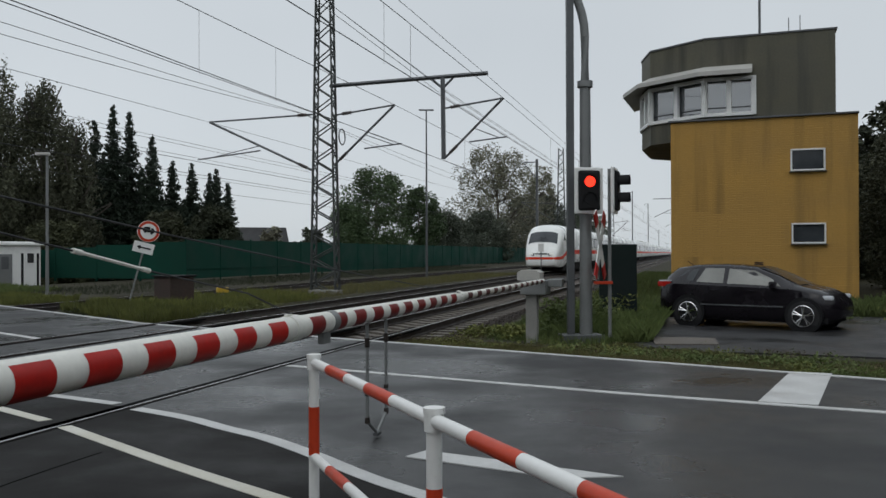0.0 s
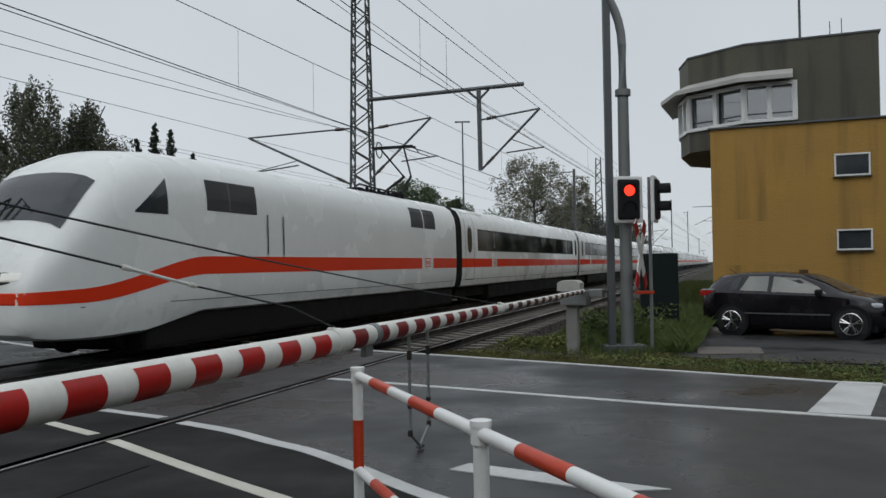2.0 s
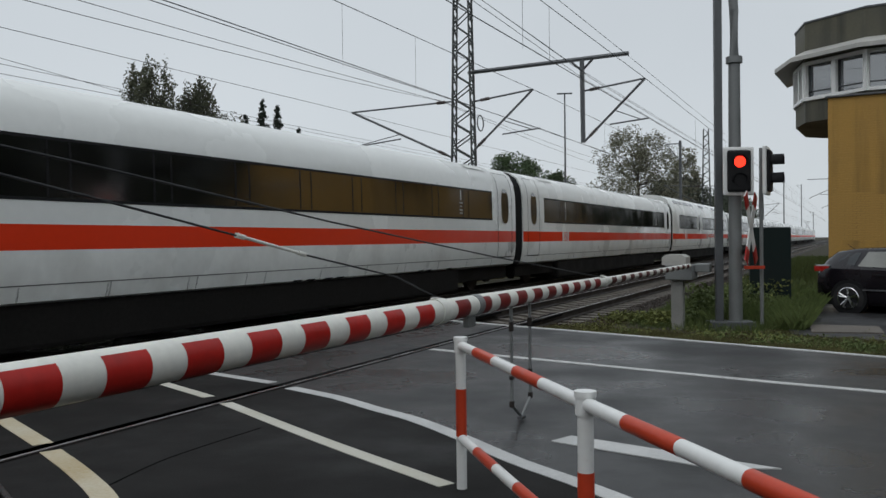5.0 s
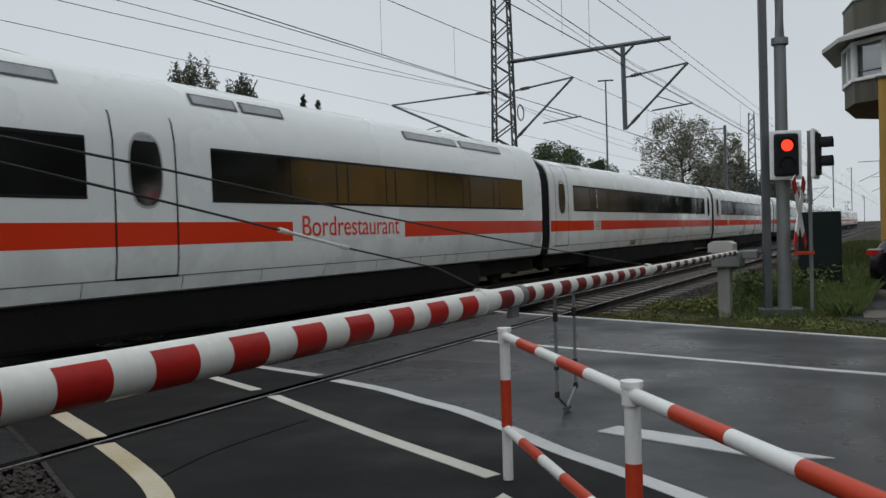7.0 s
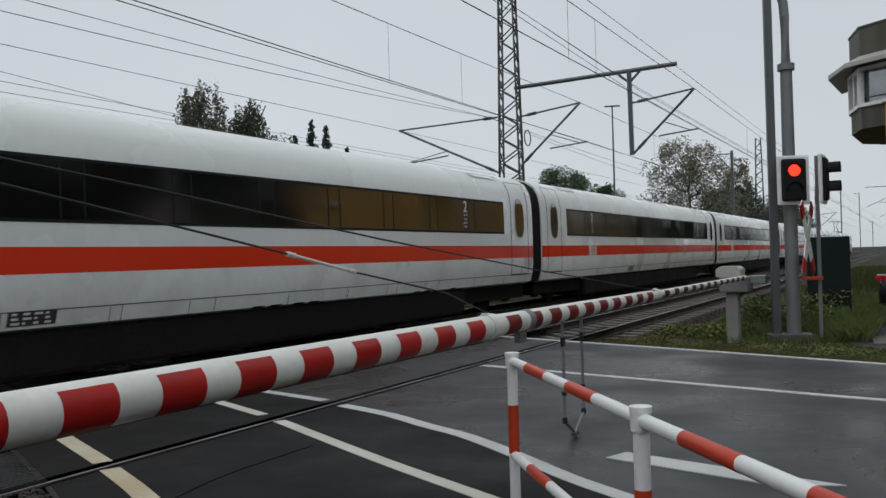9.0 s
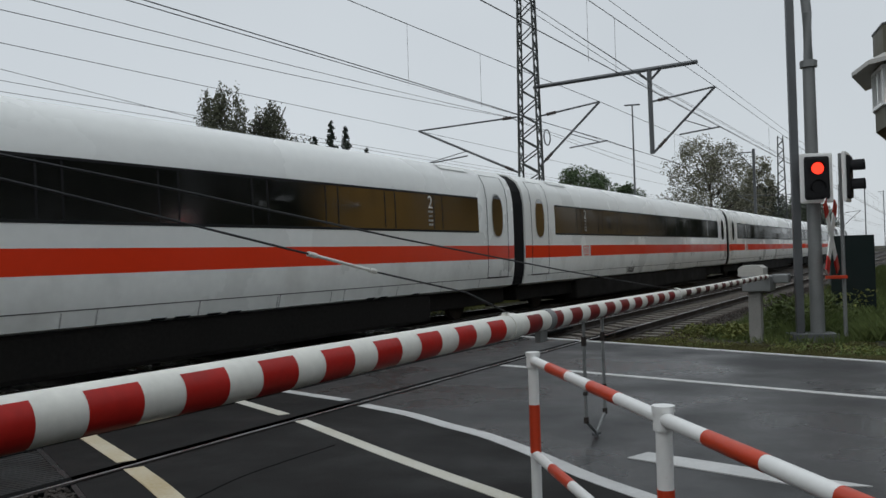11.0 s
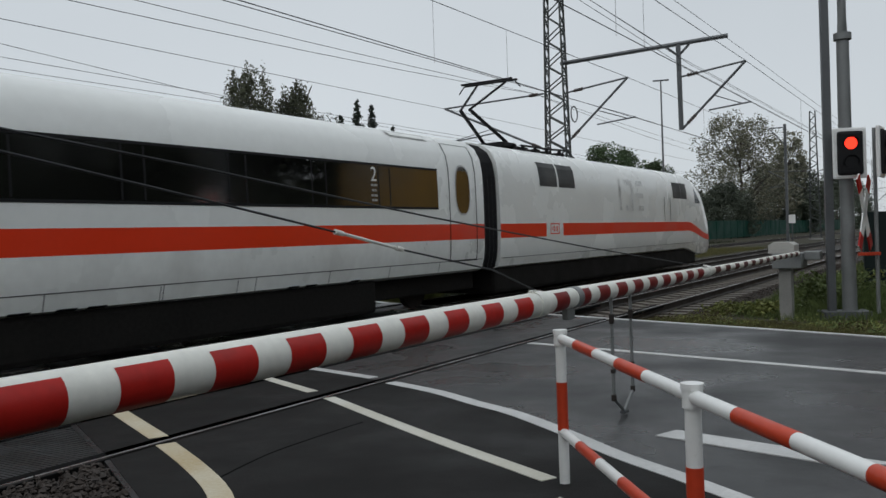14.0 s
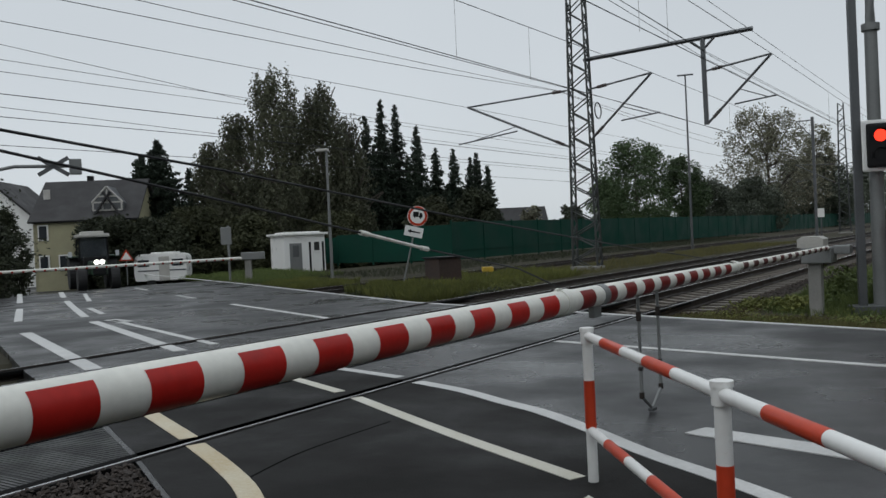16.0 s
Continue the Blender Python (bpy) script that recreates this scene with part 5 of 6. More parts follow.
def spruce(az, d, top, seed, width=0.17):
    rng = np.random.default_rng(seed)
    z = ground_z(az, d)
    h = top * d + 1.65 - z
    ob = tree_at(az, d, "tall dark spruce with drooping layered branches", z=z)
    bm = bmesh.new()
    bm_tube(bm, (0, 0, -0.2), (0, 0, h * 0.98), 0.22, 0.02, n=7)
    part("trunk", bm, BARK, ob)
    c = []
    levels = int(h / 0.30)
    for t in range(levels):
        f = (t + 0.3) / levels
        lean = rng.uniform(0.80, 1.12)
        for b in range(int((6 + 9 * (1 - f) + 40 * width * (1 - f)) * (1.7 if width > 0.25 else 1.15))):
            a = rng.uniform(0, 2 * math.pi)
            rr = 1.55 * h * width * (1 - f) ** 0.85 * lean * rng.uniform(0.6, 1.12) + 0.07
            z0 = h * f + rng.uniform(-0.2, 0.2)
            steps = int(5 + rr * 13)
            for q in range(steps):
                g = (q + rng.uniform(0, 1)) / steps
                wide = 0.15 * rr * (1 - g) + 0.03
                c.append((math.cos(a) * rr * g + rng.normal(0, wide), math.sin(a) * rr * g + rng.normal(0, wide), z0 - 0.42 * rr * math.sin(2.2 * g) + 0.06 * rr - abs(rng.normal(0, 0.10 * (1 - 0.5 * g)))))
    leaf_part("crown", ob, rng, c, 0.04, 0.19 if width > 0.25 else 0.15, SPRUCE, 0.25)


def weeping(az, d, top, width, seed, mat=None):
    rng = np.random.default_rng(seed)
    z = ground_z(az, d)
    h = top * d + 1.65 - z
    ob = tree_at(az, d, "tall birch with thin drooping foliage and gaps of sky", z=z)
    ends = trunk(ob, rng, h, 0.24, 16, mat=BARK)
    c = []
    R = d * math.radians(width) / 2
    for i in range(125):
        f = rng.uniform(0.02, 1.0)
        a = rng.uniform(0, 2 * math.pi)
        rr = R * math.sqrt(rng.uniform(0.02, 1)) * (1.05 - 0.72 * f ** 2.0)
        cx, cy, cz = math.cos(a) * rr, math.sin(a) * rr, h * (0.06 + 0.92 * f)
        for k in range(9):
            ln = rng.uniform(1.0, 3.8)
            ox, oy = rng.normal(0, 0.32, 2)
            oz = rng.normal(0, 0.45)
            for q in range(14):
                g = q / 14
                c.append((cx + ox * (0.5 + g), cy + oy * (0.5 + g), min(h, cz + oz + 0.3) - ln * g))
    leaf_part("crown", ob, rng, c, 0.10, 0.135, mat or BIRCH, 0.8)


def broadleaf(az, d, top, width, seed, mat, base=0.12, lobes=26, dense=150, label="rounded leafy tree with dense green crown", limbs=9, leaf=0.28, lobe=(0.20, 0.38)):
    rng = np.random.default_rng(seed)
    z = ground_z(az, d)
    h = top * d + 1.65 - z
    ob = tree_at(az, d, label, z=z)
    trunk(ob, rng, h, 0.03 * h ** 0.8 + 0.05, limbs, 0.85)
    R = d * math.radians(width) / 2
    c = []
    for i in range(lobes):
        f = rng.uniform(0, 1)
        a = rng.uniform(0, 2 * math.pi)
        rr = R * math.sqrt(rng.uniform(0.05, 1)) * math.sin(math.pi * (0.18 + 0.74 * f)) ** 0.7
        ctr = np.array([math.cos(a) * rr, math.sin(a) * rr, h * (base + (0.93 - base) * f)])
        lr = min(R, h * 0.5) * rng.uniform(*lobe)
        u = rng.normal(0, 1, (dense, 3))
        u /= np.linalg.norm(u, axis=1)[:, None]
        q = ctr + u * lr * rng.uniform(0.65, 1.1, (dense, 1))
        q[:, 2] = np.clip(q[:, 2], 0.1, h)
        c.append(q)
    leaf_part("crown", ob, rng, np.concatenate(c), 0.12, leaf, mat)


def build_trees():
    for az, d, top, w in ((-36.8, 78, 0.108, 0.30), (-35.8, 76, 0.124, 0.34), (-33.9, 82, 0.092, 0.2), (-22.35, 84, 0.148, 0.13), (-21.25, 80, 0.166, 0.13), (-20.3, 82, 0.158, 0.12), (-18.95, 80, 0.133, 0.14), (-17.7, 83, 0.106, 0.15), (-16.5, 80, 0.103, 0.16), (-15.4, 84, 0.092, 0.17), (-14.95, 80, 0.097, 0.16), (-14.25, 82, 0.083, 0.16), (-19.6, 88, 0.10, 0.2), (-21.8, 90, 0.11, 0.2), (-23.0, 90, 0.105, 0.2)):
        spruce(az, d, top, int(az * -100), w)
    for az, d, top, w in ((-28.3, 74, 0.208, 5.2), (-25.2, 76, 0.188, 4.2), (-30.8, 75, 0.150, 4.6), (-23.6, 74, 0.148, 3.2), (-32.4, 78, 0.118, 3.6), (-27.0, 80, 0.165, 5.0)):
        weeping(az, d, top, w, int(az * -77))
    for az, d, top, w, m in ((-36.3, 70, 0.034, 6, HEDGE), (-34.0, 72, 0.045, 5.5, BUSH), (-31.6, 90, 0.070, 5.8, HEDGE), (-29.0, 90, 0.085, 5.8, HEDGE), (-26.5, 90, 0.085, 5.8, HEDGE), (-24.0, 90, 0.070, 5.8, HEDGE), (-21.5, 94, 0.060, 5.5, HEDGE), (-19.0, 94, 0.060, 5.0, HEDGE), (-16.9, 92, 0.055, 4.4, HEDGE), (-30.2, 70, 0.035, 3.6, BUSH), (-24.6, 71, 0.034, 4.0, BUSH), (-18.2, 72, 0.046, 3.4, BUSH), (-15.2, 78, 0.055, 3.0, HEDGE), (-39.0, 68, 0.042, 4.5, HEDGE), (-38.3, 68, 0.030, 1.6, BUSH)):
        broadleaf(az, d, top, w, int(az * -55), m, base=0.02, lobes=75, dense=260, label="dense dark undergrowth and shrubs", limbs=4, leaf=0.15)
    broadleaf(-4.5, 100, 0.100, 5.2, 3, OAK, base=0.03, lobes=90, dense=240, leaf=0.17)
    broadleaf(-6.4, 104, 0.056, 3.0, 5, OAK, base=0.03, lobes=50, dense=220, leaf=0.17)
    broadleaf(-1.6, 107, 0.080, 3.2, 6, OAK, base=0.03, lobes=60, dense=220, leaf=0.17)
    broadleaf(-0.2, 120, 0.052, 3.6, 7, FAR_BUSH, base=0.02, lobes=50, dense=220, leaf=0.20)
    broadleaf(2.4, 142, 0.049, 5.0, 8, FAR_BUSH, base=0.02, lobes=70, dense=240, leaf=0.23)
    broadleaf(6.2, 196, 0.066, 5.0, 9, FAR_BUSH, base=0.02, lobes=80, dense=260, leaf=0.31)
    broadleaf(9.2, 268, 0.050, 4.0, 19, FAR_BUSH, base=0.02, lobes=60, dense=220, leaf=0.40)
    broadleaf(-11.2, 112, 0.030, 2.4, 10, OLIVE, base=0.05, lobes=18, dense=90)
    broadleaf(-8.8, 112, 0.028, 3.2, 11, HEDGE, base=0.05, lobes=24, dense=110)
    broadleaf(3.7, 152, 0.128, 6.6, 12, OLIVE, base=0.16, lobes=190, dense=90, lobe=(0.10, 0.24), label="tall thin-leaved tree with visible limbs", limbs=40, leaf=0.21)
    broadleaf(6.5, 190, 0.104, 3.0, 13, OLIVE, base=0.20, lobes=80, dense=80, lobe=(0.12, 0.26), label="tall thin-leaved tree with visible limbs", limbs=16, leaf=0.26)
    broadleaf(29.6, 46, 0.150, 6.5, 14, BIRCH, base=0.02, lobes=130, dense=260, label="dark leafy tree behind the brick building", leaf=0.085)
    broadleaf(34.5, 44, 0.19, 8.0, 15, HEDGE, base=0.02, lobes=60, dense=150, label="dark leafy tree behind the brick building", leaf=0.16)
    broadleaf(-46.2, 43, 0.045, 4.2, 16, HEDGE, base=0.02, lobes=50, dense=220, label="dark leafy shrub beside the road", leaf=0.10)
    broadleaf(-44.9, 58, 0.050, 2.6, 18, HEDGE, base=0.02, lobes=50, dense=220, label="dark leafy shrub before the white house", leaf=0.12)
    broadleaf(-47.5, 62, 0.10, 8.0, 17, HEDGE, base=0.02, lobes=50, dense=140, label="dark leafy tree by the road", leaf=0.15)
    # added trees, mostly hidden by the signal box, that darken grazing window reflections
    for s, n in ((62, -16), (85, -17), (110, -18), (140, -20), (175, -22), (215, -24), (260, -26)):
        p = at(s, n)
        broadleaf(math.degrees(math.atan2(p.x, p.y)), p.length, 10.0 / p.length, 900 / p.length, s, HEDGE, base=0.02, lobes=90, dense=170, label="mostly hidden dark tree added to darken train window reflections", leaf=0.3)
    # unseen trees added round the viewpoint to block low sky from windows and road
    for az, d in ((40, 42), (48, 40), (57, 36), (66, 33), (76, 31), (88, 30), (102, 30), (118, 32), (138, 30), (160, 28), (185, 28), (210, 30), (235, 30), (255, 34), (275, 38)):
        broadleaf(az, d, 0.34, 18.0, az, HEDGE, base=0.02, lobes=100, dense=180, label="unseen dark tree added to keep low sky out of reflections", leaf=0.32)


def build_grass():
    rng = np.random.default_rng(21)

    def patch(name, label, corners, count, h, mat, lean=0.35):
        """Blades over a four-cornered patch of ground."""
        count = int(count * 2.2)
        q = [np.array(c, float) for c in corners]
        u, w = rng.uniform(0, 1, (count, 1)), rng.uniform(0, 1, (count, 1))
        base = (q[0] * (1 - u) + q[1] * u) * (1 - w) + (q[3] * (1 - u) + q[2] * u) * w
        clump = np.sin(base[:, :1] * 3.1 + 1.3) * np.sin(base[:, 1:2] * 2.7) * 0.35 + np.sin(base[:, :1] * 9.0) * np.sin(base[:, 1:2] * 8.0) * 0.2 + 0.75
        hh = 0.72 * h * clump * rng.uniform(0.45, 1.25, (count, 1))
        d = rng.normal(0, 1, (count, 2))
        d /= np.linalg.norm(d, axis=1)[:, None]
        side = np.concatenate([-d[:, 1:2], d[:, :1], np.zeros((count, 1))], 1) * (0.0035 + 0.010 * hh)
        z0 = np.full((count, 1), -0.12)
        b3 = np.concatenate([base[:, :2], z0], 1)
        off = np.concatenate([d * hh * lean * rng.uniform(0.2, 1.6, (count, 1)), hh], 1)
        mid = b3 + off * np.array([0.35, 0.35, 0.6])
        v = np.stack([b3 - side, b3 + side, mid + side * 0.8, b3 + off, mid - side * 0.8], 1).reshape(-1, 3)
        f = np.arange(5 * count).reshape(-1, 5)
        me = bpy.data.meshes.new(name)
        me.from_pydata(v.tolist(), [], f.tolist())
        me.materials.append(mat)
        ob = new(name, me)
        tagged(ob, label, "grass", kind="stuff")

    def tufts(label, line, count, spread, size, mat):
        """Low uneven clumps of leaves scattered along a line on the ground."""
        v, f = [], []
        for q in range(count):
            a, b = np.array(line[0], float), np.array(line[1], float)
            p = a + (b - a) * rng.uniform() + rng.normal(0, spread, 2)
            r = rng.uniform(0.08, 0.30)
            m = int(180 * r / 0.2)
            c = np.stack([p[0] + rng.normal(0, r, m), p[1] + rng.normal(0, r, m), -0.11 + np.abs(rng.normal(0, 0.28 * r, m))], 1)
            vv, ff = leaves(rng, c, 0.01, size)
            f.append(ff + 4 * sum(len(w) // 4 for w in v))
            v.append(vv)
        me = bpy.data.meshes.new("tufts")
        me.from_pydata(np.concatenate(v).tolist(), [], np.concatenate(f).tolist())
        me.materials.append(mat)
        tagged(new("verge_tufts", me), label, "weeds", kind="stuff")

    tufts("uneven green weed tufts on the road verge", ((0.4, 16.5), (7.5, 11.8)), 24, 0.40, 0.030, GRASS)
    tufts("yellowish weed tufts on the road verge", ((-0.8, 17.2), (13.0, 7.9)), 22, 0.40, 0.026, WEED)
    tufts("withered brown tufts and leaf litter on the verge", ((-0.4, 17.0), (13.0, 8.0)), 40, 0.40, 0.022, LITTER)
    tufts("green weeds at the foot of the barrier post", ((1.9, 17.4), (3.4, 19.5)), 45, 0.35, 0.045, GRASS)
    tufts("dark uneven weeds along the far verge", (tuple(at(20.5, 14.2))[:2], tuple(at(24.5, 17.8))[:2]), 60, 0.8, 0.045, HEDGE)
    tufts("yellow weeds along the far verge", (tuple(at(20.8, 13.8))[:2], tuple(at(27.0, 15.5))[:2]), 45, 0.6, 0.045, WEED)
    W = lambda s, n: tuple(at(s, n))[:2]
    patch("tall_grass", "tall green grass round the signal pole", [(2.3, 17.0), (4.0, 16.4), (6.2, 23.5), (4.4, 25.5)], 17000, 0.52, GRASS, 0.55)
    patch("verge_grass", "low grass on the road verge", [(-1.2, 16.35), (4.9, 11.95), (5.6, 12.9), (-0.6, 17.3)], 7000, 0.14, DRY)
    patch("verge_grass", "low grass on the road verge", [(4.9, 11.95), (14.0, 5.5), (14.8, 6.4), (5.6, 12.9)], 6000, 0.14, GRASS)
    patch("verge_grass", "low grass on the road verge", [(1.4, 15.9), (5.6, 12.9), (5.2, 14.5), (3.5, 16.5)], 4500, 0.10, DRY)
    patch("verge_grass", "low grass on the road verge", [(5.2, 12.4), (14.4, 5.9), (16.0, 8.0), (4.6, 14.8)], 9000, 0.09, GRASS)
    patch("verge_grass", "low grass on the road verge", [(5.2, 12.4), (14.4, 5.9), (16.0, 8.0), (4.6, 14.8)], 7000, 0.07, DRY)
    patch("weeds", "leafy weeds round the barrier post", [W(16.6, 4.1), W(15.6, 1.5), W(26, 1.0), W(26, 4.1)], 5000, 0.30, GRASS)
    patch("track_grass", "grass strip along the track", [W(22, 3.9), W(22, 1.0), W(75, -1.0), W(75, 4.0)], 9000, 0.4, GRASS)
    patch("verge_weeds", "weedy verge beside the far road", [W(18.6, 13.3), W(21.6, 18.6), W(24.2, 18.6), W(22.2, 13.3)], 12000, 0.46, WEED)
    patch("verge_weeds", "weedy verge beside the far road", [W(23.6, 22.7), W(26.4, 27.6), W(30.0, 27.6), W(27.5, 22.7)], 6000, 0.34, WEED)
    patch("verge_weeds", "weedy verge beside the far road", [W(20.5, 13.8), W(23.5, 18.2), W(33, 18.2), W(30, 13.8)], 8000, 0.45, WEED)
    patch("track_weeds", "weeds between the tracks and the mast", [W(24, 13.8), W(24, 18.0), W(70, 18.0), W(70, 13.8)], 9000, 0.32, DRY)
    patch("siding_weeds", "dull weeds before the green fence", [W(30, 23.2), W(30, 30), W(100, 30), W(100, 23.2)], 9000, 0.4, HEDGE)
    patch("far_verge", "grass beside the small white hut", [(-19.5, 33.5), (-30, 43), (-29, 52), (-18, 40)], 9000, 0.4, GRASS)
    patch("left_verge", "rough grass beside the far lane", [(-9.5, 8.9), (-22.5, 21.0), (-26, 20.0), (-13, 7.0)], 9000, 0.22, GRASS)
    patch("post_weeds", "small weeds at the foot of the railing", [(-1.0, 5.3), (-0.6, 5.3), (-0.45, 4.8), (-0.8, 4.9)], 90, 0.16, DRY)
    patch("wall_weeds", "weeds along the brick wall foot", [(8.9, 23.6), (12.8, 22.0), (14.4, 25.4), (9.6, 27.4)], 6500, 0.6, GRASS)


def build_stones():
    rnd = np.random.default_rng(5)
    verts, faces = [], []
    base = np.array([(1, 0, 0), (-1, 0, 0), (0, 1, 0), (0, -1, 0), (0, 0, 1), (0, 0, -1)], float)
    tri = [(0, 2, 4), (2, 1, 4), (1, 3, 4), (3, 0, 4), (2, 0, 5), (1, 2, 5), (3, 1, 5), (0, 3, 5)]

    def scatter(s0, s1, n0, n1, count, z, size):
        for _ in range(count):
            p = at(rnd.uniform(s0, s1), rnd.uniform(n0, n1), z + rnd.uniform(-0.03, 0.03))
            if p.x < -2 and p.y > 4.50 - 0.93 * (p.x + 3.3) and s1 < 6:
                continue
            k = len(verts)
            sc = size * rnd.uniform(0.6, 1.3)
            pts = base * sc * rnd.uniform(0.6, 1.2, (6, 3)) * np.array([1, 1, 0.7]) + rnd.normal(0, 0.15 * sc, (6, 3))
            verts.extend((pts + np.array(p)).tolist())
            faces.extend([tuple(k + q for q in t) for t in tri])

    scatter(-0.5, 4.9, 4.3, 5.78, 6000, -0.05, 0.030)
    scatter(-0.5, 4.9, 4.3, 5.78, 5500, -0.012, 0.027)
    scatter(16.5, 45, 4.6, 5.9, 4500, -0.225, 0.036)
    scatter(16.5, 40, 6.2, 7.0, 2300, -0.235, 0.036)
    scatter(16.5, 45, 7.6, 10.6, 6500, -0.225, 0.04)
    scatter(22, 50, 18.7, 22.4, 4500, -0.2, 0.05)
    me = bpy.data.meshes.new("stones")
    me.from_pydata(verts, [], faces)
    me.materials.append(STONE)
    tagged(new("ballast_stones", me), "loose brown-grey ballast stones beside the rails", "ballast", kind="stuff")


def build_crossing():
    """Ribbed panels and flangeways along the rails of the crossing."""
    deck = thing("crossing_panels", "ribbed dark rubber panels between the rails", "crossing", TRACK, kind="structure")
    base = None
    for k in range(-1, 6):
        m = pose(-N1, 4.35 - 0.62 * k, 0)
        if base is None:
            bm = bmesh.new()
            bm_box(bm, (0, 0, -0.09), (1.27, 0.61, 0.16), bevel=0.008)
            for q in range(14):
                bm_box(bm, (0, -0.28 + q * 0.043, -0.010), (1.22, 0.020, 0.012))
            base = part("panel", bm, RUBBER, deck)
            base.matrix_local = m
        else:
            share("panel", base, deck, m)
    for centre in (N1, N2):
        for side in (-1, 1):
            x = -centre + side * (GAUGE / 2 + 0.036)
            # raised black strips, the shade of the grooves given as colour without a gap
            for dx, w in ((-side * 0.090, 0.100), (side * 0.058, 0.036)):
                bm = bmesh.new()
                bm_box(bm, (x + dx, 9.2, -0.018), (w, 17.4 if centre == N1 else 20, 0.044))
                part("flangeway", bm, GROOVE, deck)


# ---- car ----
def build_car():
    A, B = Vector((5.73, 20.41, -0.085)), Vector((7.74, 18.77, -0.085))
    d = (B - A).normalized()
    side = Vector((-d.y, d.x, 0))            # away from the camera
    M = Matrix.Translation(A + side * 0.78 - d * 0.58) @ pose(0, 0, 0, 0, 0, math.degrees(math.atan2(d.y, d.x)))
    ob = thing("parked_car", "black compact crossover car parked beside the brick building", "car", M)
    # stations along x: half width at belt, sill height, belt height, roof height, half width at roof
    st = [(0.0, 0.66, 0.42, 0.62, 0.66, 0.60), (0.06, 0.80, 0.34, 0.86, 0.92, 0.70), (0.22, 0.86, 0.26, 1.00, 1.20, 0.60), (0.45, 0.885, 0.22, 1.02, 1.38, 0.58), (0.9, 0.89, 0.20, 1.01, 1.45, 0.60), (1.6, 0.89, 0.19, 0.99, 1.465, 0.61), (2.3, 0.89, 0.19, 0.97, 1.41, 0.60), (2.8, 0.89, 0.19, 0.96, 1.22, 0.60), (3.15, 0.885, 0.19, 0.94, 1.04, 0.64), (3.30, 0.88, 0.20, 0.92, 0.985, 0.68), (3.68, 0.85, 0.22, 0.84, 0.90, 0.62), (3.92, 0.78, 0.24, 0.74, 0.80, 0.56), (4.08, 0.64, 0.28, 0.60, 0.66, 0.50), (4.13, 0.50, 0.36, 0.50, 0.54, 0.42)]
    bm = bmesh.new()
    rings = []
    for x, w, sill, belt, roof, rw in st:
        half = [(w * 0.86, sill), (w * 0.97, sill + 0.10), (w, (sill + belt) / 2), (w * 0.975, belt - 0.03), (w * 0.94, belt), (rw + (w * 0.94 - rw) * 0.12, belt + (roof - belt) * 0.86), (rw * 0.9, belt + (roof - belt) * 0.97), (rw * 0.4, roof)]
        rings.append([bm.verts.new((x, -y, z)) for y, z in half] + [bm.verts.new((x, y, z)) for y, z in reversed(half)])
    bm_skin(bm, rings)
    body = part("body", bm, CAR_PAINT, ob, smooth=True)

    def interp(x):
        for a, b in zip(st, st[1:]):
            if a[0] <= x <= b[0]:
                f = (x - a[0]) / (b[0] - a[0])
                return [a[i] + (b[i] - a[i]) * f for i in range(1, 6)]
        return st[-1][1:]

    def glass(pts, name="side_window", mat=None):
        """Outline of (x, share of the way from belt to roof) on both sides."""
        for sg in (-1, 1):
            bm = bmesh.new()
            vs = []
            for x, f in pts:
                w, sill, belt, roof, rw = interp(x)
                y0, y1 = w * 0.94, rw + (w * 0.94 - rw) * 0.12
                vs.append(bm.verts.new((x, sg * (y0 + (y1 - y0) * f / 0.86 + 0.008), belt + (roof - belt) * f)))
            bm.faces.new(vs)
            part(name, bm, mat or GLASS, ob)

    # opaque pale grey stands in for daylight showing through the cabin
    CABIN = material("see_through_light_window", (0.22, 0.22, 0.20), 0.08, var=0.3, scale=1.5, bump=0, spec=0.8)
    glass([(0.98, 0.08), (1.62, 0.06), (1.62, 0.80), (1.15, 0.80)], mat=CABIN)
    glass([(1.72, 0.06), (2.92, 0.10), (2.70, 0.60), (2.32, 0.80), (1.72, 0.80)], mat=CABIN)
    glass([(0.50, 0.35), (0.90, 0.10), (1.0, 0.78), (0.72, 0.76)])
    for name, x0, x1, dx in (("windscreen", 2.36, 3.26, 0.012), ("rear_window", 0.12, 0.42, -0.012)):
        bm = bmesh.new()
        grid = []
        for k in range(7):
            x = x0 + (x1 - x0) * k / 6
            w, sill, belt, roof, rw = interp(x)
            grid.append([bm.verts.new((x + dx, y, z + 0.012)) for y, z in ((-rw * 0.88, belt + (roof - belt) * 0.97), (-rw * 0.4, roof), (rw * 0.4, roof), (rw * 0.88, belt + (roof - belt) * 0.97))])
        bm_skin(bm, grid, close=False, caps=False)
        part(name, bm, GLASS, ob)
    for sg in (-1, 1):
        bm = bmesh.new()
        bm_box(bm, (0.17, sg * 0.79, 0.98), (0.34, 0.10, 0.13), bevel=0.03)
        part("tail_light", bm, TAIL_RED, ob)
        bm = bmesh.new()
        bm_box(bm, (0.20, sg * 0.80, 1.055), (0.30, 0.09, 0.03), bevel=0.01)
        part("reversing_light", bm, LENS, ob)
        bm = bmesh.new()
        bm_box(bm, (3.86, sg * 0.72, 0.735), (0.30, 0.14, 0.10), pose(0, 0, 0, 0, 0, 0), bevel=0.04)
        part("headlight", bm, LENS, ob)
        bm = bmesh.new()
        bm_box(bm, (2.80, sg * 0.97, 1.01), (0.13, 0.22, 0.15), bevel=0.04)
        part("wing_mirror", bm, CAR_PAINT, ob)
        bm = bmesh.new()
